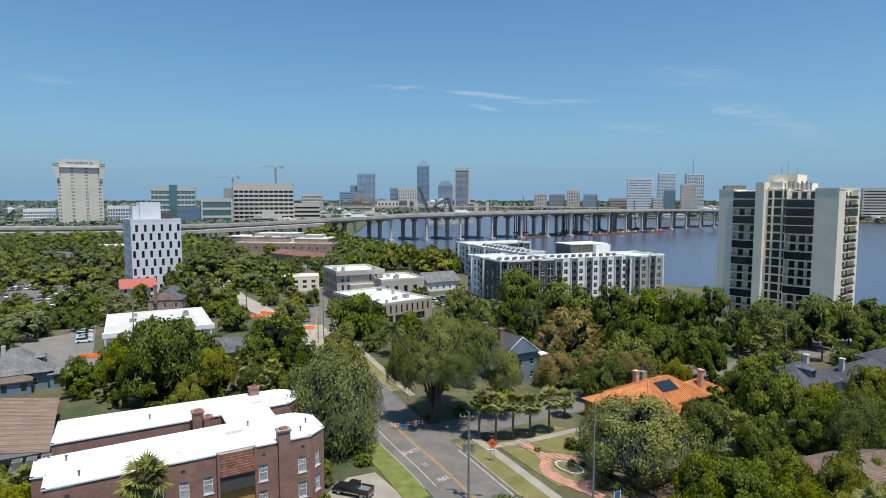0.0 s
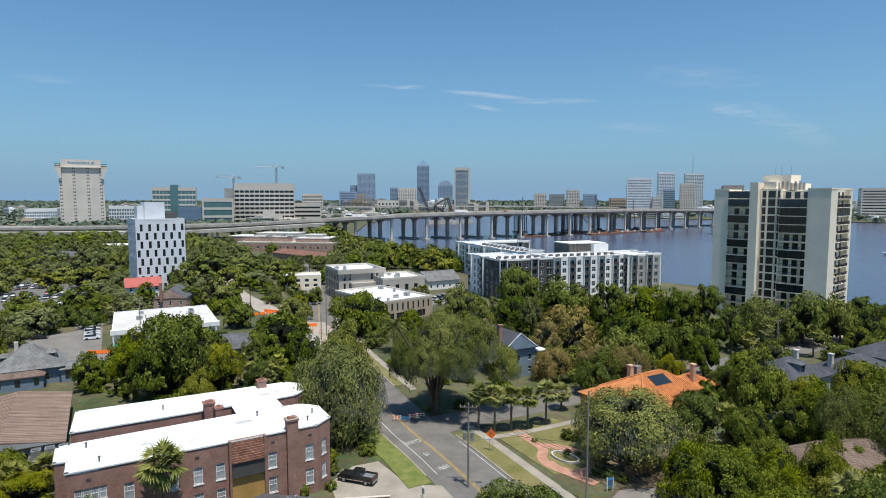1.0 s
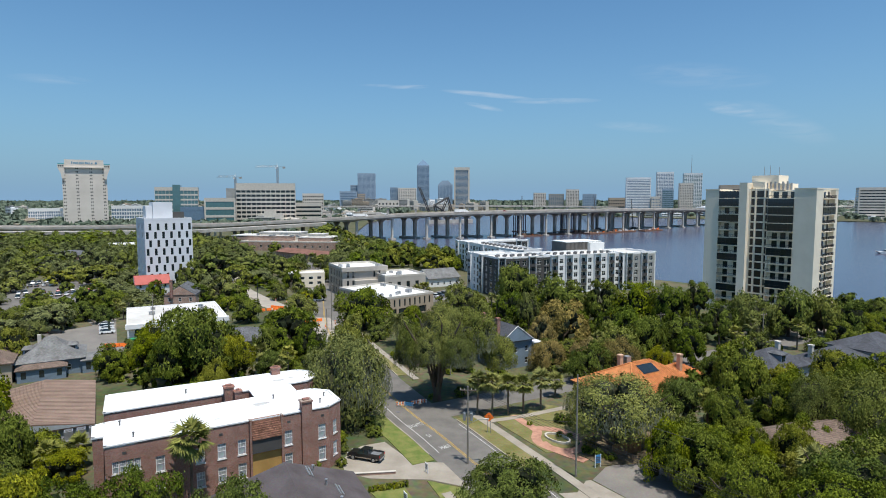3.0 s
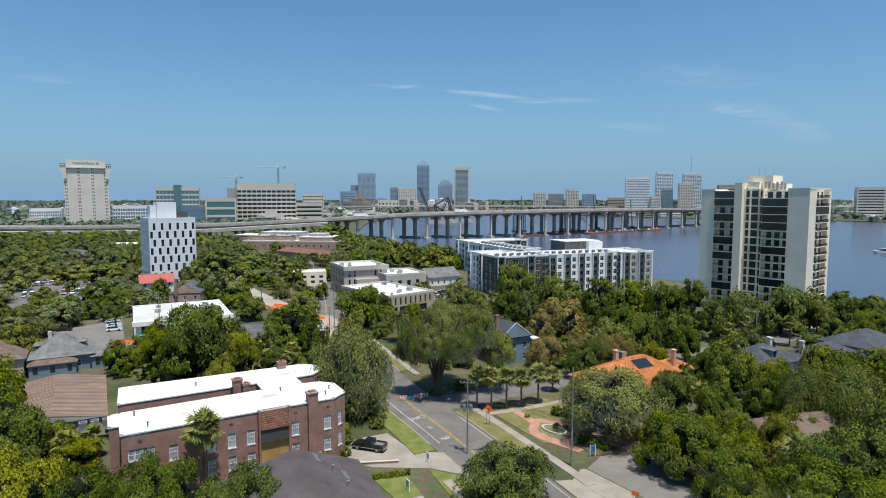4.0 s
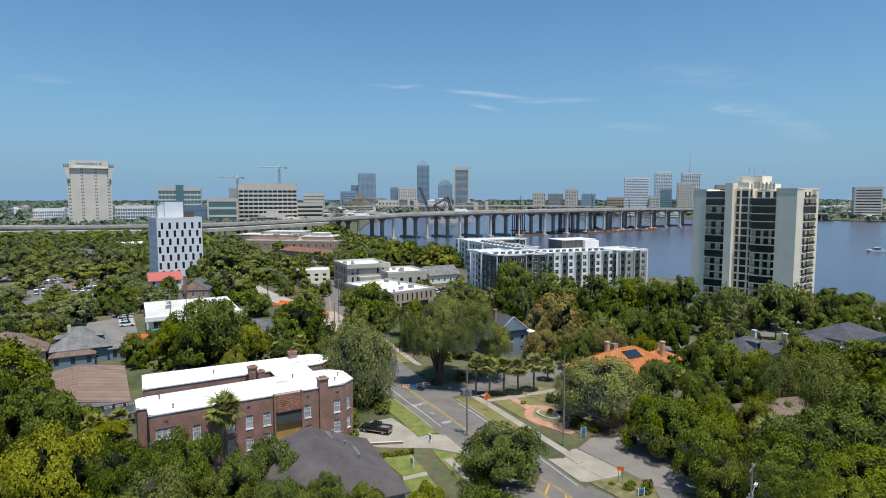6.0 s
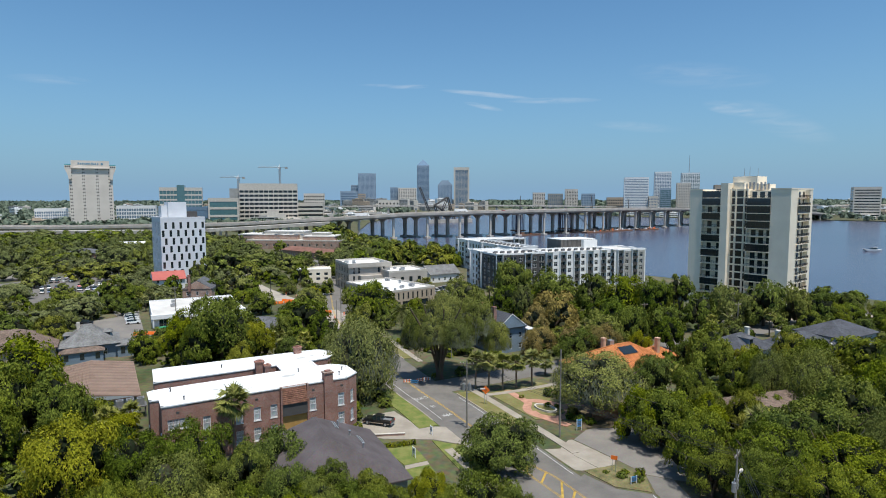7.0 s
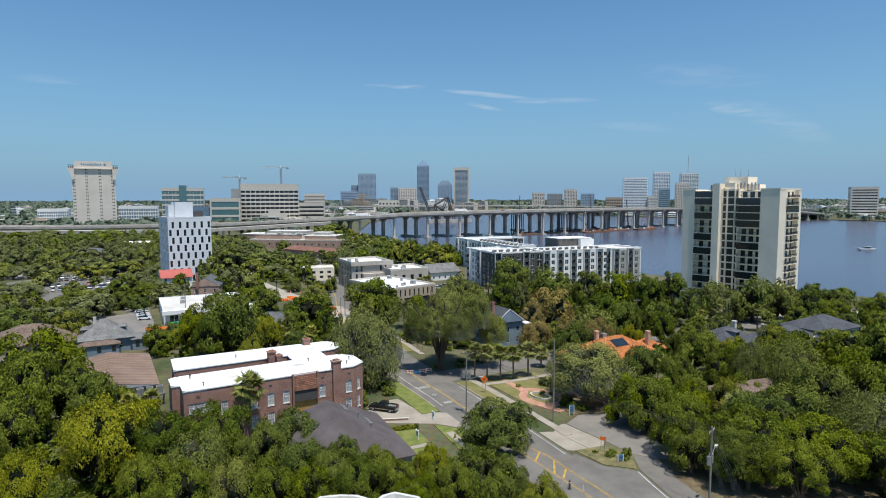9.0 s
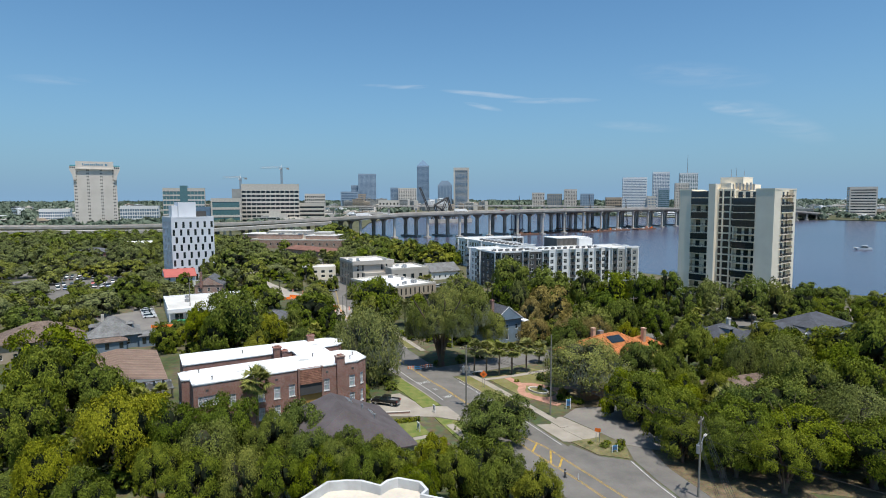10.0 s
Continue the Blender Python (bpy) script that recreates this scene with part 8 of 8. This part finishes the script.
# ---- street furniture ----
def utility_pole(x, y, h, arm=1.2, ang=-40, cans=0, lamp=None, r=0.17, material=None):
    th = thing("utility_pole", "tall weathered grey timber utility pole", "utility pole", pose(x, y, 0, 0, 0, ang), group="utility poles")
    bm = new_bm()
    tube(bm, (0, 0, -0.2), (0, 0, h), r, r * 0.62, 10)
    part("pole", bm, material or M_POLE, th)
    if arm:
        bm = new_bm()
        box(bm, -arm, arm, -0.07, 0.07, h - 0.75, h - 0.6)
        tube(bm, (-arm * 0.6, 0, h - 0.68), (0, 0, h - 1.5), 0.03, None, 5), tube(bm, (arm * 0.6, 0, h - 0.68), (0, 0, h - 1.5), 0.03, None, 5)
        part("crossarm", bm, M_WOOD, th)
        for q in (-arm * 0.9, -arm * 0.45, arm * 0.45, arm * 0.9):
            bm = new_bm()
            tube(bm, (q, 0, h - 0.6), (q, 0, h - 0.36), 0.06, 0.04, 7)
            part("insulator", bm, M_STONE, th)
    for k in range(cans):
        bm = new_bm()
        a = 0.55 if k % 2 else -0.55
        tube(bm, (a, 0.1, h * 0.56), (a, 0.1, h * 0.56 + 1.2), 0.28, None, 12)
        tube(bm, (a, 0.1, h * 0.56 + 1.2), (a, 0.1, h * 0.56 + 1.45), 0.1, 0.07, 8)
        box(bm, min(0, a), max(0, a), 0.05, 0.15, h * 0.56 + 0.5, h * 0.56 + 0.62)
        part("transformer", bm, M_STEEL, th, "pale grey pole transformer")
    if lamp:
        bm = new_bm()
        tube(bm, (0, 0, lamp[1]), (lamp[0] * 0.6, 0, lamp[1] + 0.8), 0.05, None, 7)
        tube(bm, (lamp[0] * 0.6, 0, lamp[1] + 0.8), (lamp[0], 0, lamp[1] + 0.95), 0.05, None, 7)
        part("lamp_arm", bm, M_STEEL, th)
        bm = new_bm()
        box(bm, lamp[0] - 0.1, lamp[0] + 0.75, -0.16, 0.16, lamp[1] + 0.86, lamp[1] + 1.06)
        part("lamp_head", bm, M_STONE, th)
    return th


M_POLE = mat("weathered_pole", (0.27, 0.25, 0.21), 0.9, vary=0.2, scale=1.2, fine=7)
utility_pole(3.6, 80.2, 12.8, 1.3, -8, 2, (2.6, 6.6))
utility_pole(20.0, 75.8, 16.0, 0, 0)
utility_pole(35.2, 43.5, 11.8, 1.2, 50, 2, (2.0, 7.4))
utility_pole(25.0, 6.0, 11.8, 1.2, 50)
utility_pole(-67.3, 200, 13.0, 0, 0, material=M_BLACK)
utility_pole(-92.2, 173.4, 12.8, 1.1, 30)
utility_pole(-36.3, 177, 15.5, 1.0, 30)
utility_pole(-36.9, 172, 8.0, 0, 0)
utility_pole(88.4, 149.9, 11.0, 1.1, 20)
utility_pole(60, 150, 11.0, 1.3, 10)
utility_pole(1.5, 128, 11.5, 1.1, -10)


def wire(p, q, sag, r=0.022):
    th = thing("overhead_wire", "thin dark sagging overhead wire", "wire", group="overhead wires")
    cu = new_bm()
    across = Vector((q[1] - p[1], p[0] - q[0], 0)).normalized() * r
    up = Vector((0, 0, r))
    prev = None
    for k in range(13):
        f = k / 12
        c = Vector(p).lerp(Vector(q), f) - Vector((0, 0, sag * 4 * f * (1 - f)))
        ring = [cu.verts.new(c + o) for o in (across, up, -across, -up)]
        if prev:
            for i in range(4):
                cu.faces.new((prev[i], prev[(i + 1) % 4], ring[(i + 1) % 4], ring[i]))
        prev = ring
    part("strand", cu, M_BLACK, th)


for d in (-1.1, -0.5, 0.5, 1.1):
    wire((3.6 + d, 80.2, 12.4), (35.2 + d * 0.6, 43.5 + d * 0.7, 11.4), 0.9)
wire((3.6, 80.2, 9.2), (20.0, 75.8, 8.6), 0.4)
wire((20.0, 75.8, 9.0), (35.2, 43.5, 8.2), 0.6)
wire((20.0, 75.8, 12.0), (47, 66, 6.0), 0.5)
wire((35.2, 43.5, 8.8), (56, 20, 9.5), 0.6)
for d in (-0.9, -0.35, 0.35, 0.9):
    wire((35.2 + d * 0.64, 43.5 + d * 0.77, 11.3), (25.0 + d * 0.64, 6.0 + d * 0.77, 11.3), 0.7)
for z in (7.2, 7.7, 8.3):
    wire((35.2, 43.5, z), (25.0, 6.0, z), 0.8)


def road_sign(x, y, h, kind, ang=-15, label="orange diamond roadworks sign on twin posts"):
    th = thing("road_sign", label, "road sign", pose(x, y, 0, 0, 0, ang))
    for s in (-0.28, 0.28):
        bm = new_bm()
        box(bm, s - 0.04, s + 0.04, -0.04, 0.04, 0, h - 0.3)
        part("post", bm, M_STEEL, th)
    bm = new_bm()
    if kind == "diamond":
        v = [(0, -0.9), (0.9, 0), (0, 0.9), (-0.9, 0)]
    else:
        v = [(-0.5, -0.32), (0.5, -0.32), (0.5, 0.32), (-0.5, 0.32)]
    lo = [bm.verts.new((p, -0.07, h + q)) for p, q in v]
    hi = [bm.verts.new((p, -0.05, h + q)) for p, q in v]
    bm.faces.new(lo), bm.faces.new(hi[::-1])
    for i in range(4):
        bm.faces.new((lo[i], hi[i], hi[(i + 1) % 4], lo[(i + 1) % 4]))
    bmesh.ops.recalc_face_normals(bm, faces=bm.faces[:])
    plate = part("plate", bm, M_ORANGE, th, "orange plate with dark bars")
    if kind == "diamond":
        for z, w in ((0.2, 0.22), (0.0, 0.32), (-0.2, 0.2)):
            bm = new_bm()
            box(bm, -w, w, -0.085, -0.071, h + z - 0.03, h + z + 0.03)
            part("lettering_bar", bm, M_BLACK, plate)


road_sign(8.0, 92.6, 3.1, "diamond")
road_sign(25.8, 62.4, 2.3, "oblong", -20, "small orange roadworks sign on posts")
road_sign(4.0, 65.6, 0.8, "oblong", 20, "low orange roadworks sign in the grass")


def barricade(x, y, ang, blue=False):
    th = thing("barricade", "red and white striped road barricade", "barricade", pose(x, y, 0.03, 0, 0, ang), group="barricades")
    for s in (-0.8, 0.8):
        bm = new_bm()
        tube(bm, (s, -0.35, 0), (s, 0, 1.1), 0.03, None, 5), tube(bm, (s, 0.35, 0), (s, 0, 1.1), 0.03, None, 5)
        part("leg", bm, M_STEEL, th)
    for z in (0.45, 0.85):
        bm = new_bm()
        for k in range(6):
            box(bm, -0.9 + 0.3 * k, -0.9 + 0.3 * (k + 1), -0.05 + 0.001 * (k % 2), 0.0, z, z + 0.22, None, k % 2)
        part("board", bm, (M_BLUEBOARD, M_BLUEBOARD) if blue else (M_ORANGE, M_WHITE), th)


M_BLUEBOARD = mat("blue_plastic", (0.05, 0.22, 0.45), 0.5, vary=0.05)
for x, y, a, b in ((-9.0, 106.2, 10, False), (-7.3, 105.8, -8, True), (-6.0, 107.0, 14, False), (-4.6, 107.6, 5, False)):
    barricade(x, y, a, b)


def water_barrier(x, y, ang):
    """A moulded plastic road barrier, wide at its foot."""
    th = thing("road_barrier", "orange plastic water-filled road barrier", "road barrier", pose(x, y, 0.03, 0, 0, ang), group="road barriers")
    bm = new_bm()
    extrude_profile(bm, [(-0.95, 0.0), (-0.95, 1.0), (0.95, 1.0), (0.95, 0.0)], -0.3, 0.3, 0.18)
    part("body", bm, M_ORANGE, th)
    for s in (-0.5, 0.5):
        bm = new_bm()
        box(bm, s - 0.22, s + 0.22, -0.34, 0.34, 0.0, 0.12)
        part("foot", bm, M_BLACK, th)


for x0, y0, dx, dy, n, ang in ((-96.5, 155.4, 2.05, 0.35, 4, 10), (-68.5, 209.0, 2.0, 1.6, 3, 38), (-66.5, 216.0, 1.9, -0.8, 3, -22), (-47.0, 190.0, 1.9, 0.4, 3, 12), (-89, 161, 1.6, 1.4, 2, 40)):
    for k in range(n):
        water_barrier(x0 + dx * k, y0 + dy * k, ang)


def traffic_barrel(x, y):
    th = thing("traffic_barrel", "orange and white striped traffic barrel", "traffic barrel", pose(x, y, 0.03), group="traffic barrels")
    for k in range(5):
        bm = new_bm()
        tube(bm, (0, 0, 0.2 * k), (0, 0, 0.2 * k + 0.2), 0.30 - 0.012 * k, 0.29 - 0.012 * k, 12)
        part("band", bm, M_WHITE if k in (1, 3) else M_ORANGE, th)


for x, y in ((-64, 226), (-61, 218), (-58, 212), (-70, 232), (-42, 184), (-39, 180), (-37, 187), (-46, 190), (-86, 152), (-80, 156)):
    traffic_barrel(x, y)


def board_sign(x, y, h, w, ang, material, label):
    th = thing("sign_board", label, "sign", pose(x, y, 0, 0, 0, ang))
    bm = new_bm()
    box(bm, -w / 2, w / 2, -0.05, 0.05, h * 0.35, h)
    part("board", bm, material, th)
    for s in (-1, 1):
        bm = new_bm()
        box(bm, s * w / 2 - 0.05, s * w / 2 + 0.05, -0.06, 0.06, 0, h * 1.05)
        part("post", bm, M_WHITE, th)
    for k in range(3):
        bm = new_bm()
        box(bm, -w * 0.36, w * 0.36, -0.07, -0.052, h * (0.5 + 0.14 * k), h * (0.56 + 0.14 * k))
        part("lettering_bar", bm, M_DARKGREY, th)


def skip(x, y, ang, label):
    th = thing("waste_skip", label, "skip", pose(x, y, 0.02, 0, 0, ang))
    part("body", extrude_profile(new_bm(), [(-1.6, 0.0), (-2.2, 1.5), (2.2, 1.5), (1.6, 0.0)], -0.9, 0.9, -0.1), M_SKIP, th)
    bm = new_bm()
    box(bm, -2.25, 2.25, -1.05, 1.05, 1.5, 1.6)
    part("lid", bm, M_SKIP, th)


skip(-90.4, 160, 35, "green steel waste skip by the kerb")
board_sign(-5.6, 67.6, 1.7, 0.9, -60, M_WHITE, "white yard sign on two posts on a lawn")
board_sign(-2.9, 77.0, 1.6, 0.7, -60, M_WHITE, "small white sign by the footpath")
board_sign(24.2, 79.0, 2.0, 1.0, 20, M_BLUEBOARD, "blue and white garden sign on posts")
board_sign(27.6, 58.4, 1.2, 1.0, 20, M_BLUEBOARD, "blue notice board by the verge")


def fence(x0, y0, x1, y1, h, material, label):
    L = math.hypot(x1 - x0, y1 - y0)
    th = thing("fence", label, "fence", pose(x0, y0, 0, 0, 0, math.degrees(math.atan2(y1 - y0, x1 - x0))))
    n = int(L / 0.32)
    bm = new_bm()
    box(bm, 0, 0.26, -0.02, 0.02, 0.05, h)
    me = bpy.data.meshes.new("board")
    bm.to_mesh(me)
    bm.free()
    for k in range(n):
        shared("board", me, material, th, at=Matrix.Translation((0.32 * k, 0, 0.05 * (k % 2))))
    bm = new_bm()
    box(bm, 0, L, 0.03, 0.1, h * 0.3, h * 0.4), box(bm, 0, L, 0.03, 0.1, h * 0.8, h * 0.9)
    part("rail", bm, material, th)


def marker_post(x, y, h, r, material, label):
    th = thing("marker_post", label, "post", pose(x, y, 0.03), group="marker posts")
    bm = new_bm()
    tube(bm, (0, 0, 0), (0, 0, h), r, r * 0.9, 10)
    post = part("post", bm, material, th)
    bm = new_bm()
    tube(bm, (0, 0, h * 0.72), (0, 0, h * 0.84), r * 1.06, None, 10, False)
    part("reflector_band", bm, M_WHITE, post)
    bm = new_bm()
    tube(bm, (0, 0, 0), (0, 0, 0.06), r * 2.0, r * 1.6, 10)
    part("foot", bm, M_BLACK, th)


marker_post(17.5, 49.6, 1.3, 0.16, M_DARKGREY, "dark stub post in the painted median")
marker_post(19.3, 48.6, 1.0, 0.06, M_WHITE, "white flexible marker post in the median")
M_FENCE = mat("brown_fence", (0.28, 0.16, 0.08), 0.85, vary=0.25, scale=1)
fence(27.5, 82.8, 33.0, 84.6, 2.0, M_FENCE, "sunlit brown timber fence")
fence(53.8, 53.2, 60.4, 50.4, 1.9, M_DARKGREY, "dark timber fence in deep shade")
sh = thing("shed", "low dark shed with a tan felt roof under trees", "shed", pose(46.4, 54.2, 0, 0, 0, -7))
bm = new_bm()
box(bm, 0, 7.0, 0, 3.6, 0, 2.2)
part("wall", bm, M_DARKGREY, sh)
bm = new_bm()
box(bm, -0.25, 7.25, -0.3, 3.9, 2.2, 2.36)
part("roof", bm, M_TAN, sh)
for k in range(3):
    bm = new_bm()
    box(bm, 0.7 + 2.2 * k, 1.9 + 2.2 * k, -0.05, 0.02, 0.1 if k == 1 else 0.9, 1.8)
    part("door" if k == 1 else "window", bm, M_BLACK if k == 1 else M_GLASS, sh)
gw = thing("garden_wall", "low brown brick kerb wall beside the drive", "wall", pose(-16.2, 75.6, 0, 0, 0, 7))
bm = new_bm()
box(bm, 0, 8.6, 0, 0.3, -0.2, 0.42)
part("wall", bm, M_BRICK2, gw)
bm = new_bm()
box(bm, -0.05, 8.65, -0.05, 0.35, 0.42, 0.5)
part("coping", bm, M_STONE, gw)


def bush(x, y, r, h, kind="oak", label="rounded green garden shrub"):
    th = thing("shrub", label, "shrub", pose(x, y, 0, 0, 0, x * 40 % 360), group="shrubs")
    crown = CROWN["cover"][int(x * 3 + y) % len(CROWN["cover"])]
    key = (crown.name, kind)
    if key not in USED:
        me = crown.copy()
        me.materials.append(M_LEAF[kind]), me.materials.append(M_SOFTGAPSHADE if kind in SOFT else M_GAPSHADE)
        USED[key] = me
    shared("foliage", USED[key], M_LEAF[kind], th, at=Matrix.Translation((0, 0, -0.1)) @ Matrix.Diagonal((r, r, h, 1)))


for k in range(7):
    bush(-10.6 + 0.75 * k, 71.4 + 0.22 * k, 0.75, 1.0, "light" if k % 3 else "oak", "clipped hedge shrub at the lawn's edge")
for x, y, r, h, kd in ((26.4, 60.6, 1.0, 0.9, "dark"), (28.4, 59.4, 1.1, 1.0, "dark"), (27.2, 61.8, 0.8, 0.8, "oak"), (24.4, 62.0, 0.7, 0.6, "oak"), (29.4, 61.2, 1.0, 1.2, "dark"), (-16.6, 79.5, 1.0, 1.5, "oak"), (-17.2, 84.5, 1.2, 1.8, "oak"), (16.0, 96.5, 0.7, 0.9, "oak"), (20.6, 91.4, 0.8, 1.0, "dark"), (22.4, 91.0, 0.6, 0.8, "light"), (22.0, 97.6, 1.4, 2.0, "dark"), (24.2, 96.4, 1.6, 2.4, "dark"), (25.6, 98.6, 1.7, 2.6, "dark"), (23.6, 84.4, 1.0, 1.4, "dark")):
    bush(x, y, r, h, kd)
for x, y, r, h, kd in ((25.2, 83.0, 1.3, 1.6, "dark"), (27.0, 81.6, 1.2, 1.5, "dark"), (24.8, 87.0, 1.4, 1.8, "rust"), (-20.2, 78.0, 1.2, 2.0, "oak"), (29.4, 60.8, 0.8, 1.1, "light"), (-12.6, 91.5, 1.6, 2.0, "oak"), (-14.5, 95.5, 1.8, 2.4, "oak"), (-18.5, 88.5, 1.6, 2.4, "oak"), (-2.6, 111.5, 1.0, 1.2, "oak"), (3.5, 113, 1.6, 2.2, "dark"), (8.5, 117, 1.6, 2.4, "dark")):
    bush(x, y, r, h, kd)


def road_words(words, x, y, size, squash):
    """Painted words that face the traffic coming towards the lower right."""
    cu = bpy.data.curves.new("words", "FONT")
    cu.body, cu.size, cu.align_x, cu.align_y, cu.extrude = words, size, "CENTER", "CENTER", 0.004
    ob = new("words", cu)
    bpy.context.view_layer.update()
    me = bpy.data.meshes.new_from_object(ob.evaluated_get(bpy.context.evaluated_depsgraph_get()))
    bpy.data.objects.remove(ob)
    shared("road_words", me, M_WHITE_LINE, avenue, "white painted road lettering", at=pose(x, y, 0.040, 0, 0, -147) @ Matrix.Diagonal((1.0, squash, 1, 1)))


road_words("CURVE", -5.5, 96.5, 1.0, 1.9)
road_words("15", -2.9, 91.6, 1.0, 1.9)
road_words("MPH", -0.1, 86.8, 1.0, 1.9)
# manhole lid and a dark patch in the road
bm = new_bm()
tube(bm, (-9.4, 103.4, 0.02), (-9.4, 103.4, 0.045), 0.5, None, 16)
tagged(part("manhole_cover", bm, M_STEELD), "dark iron manhole cover in the road", "manhole cover")
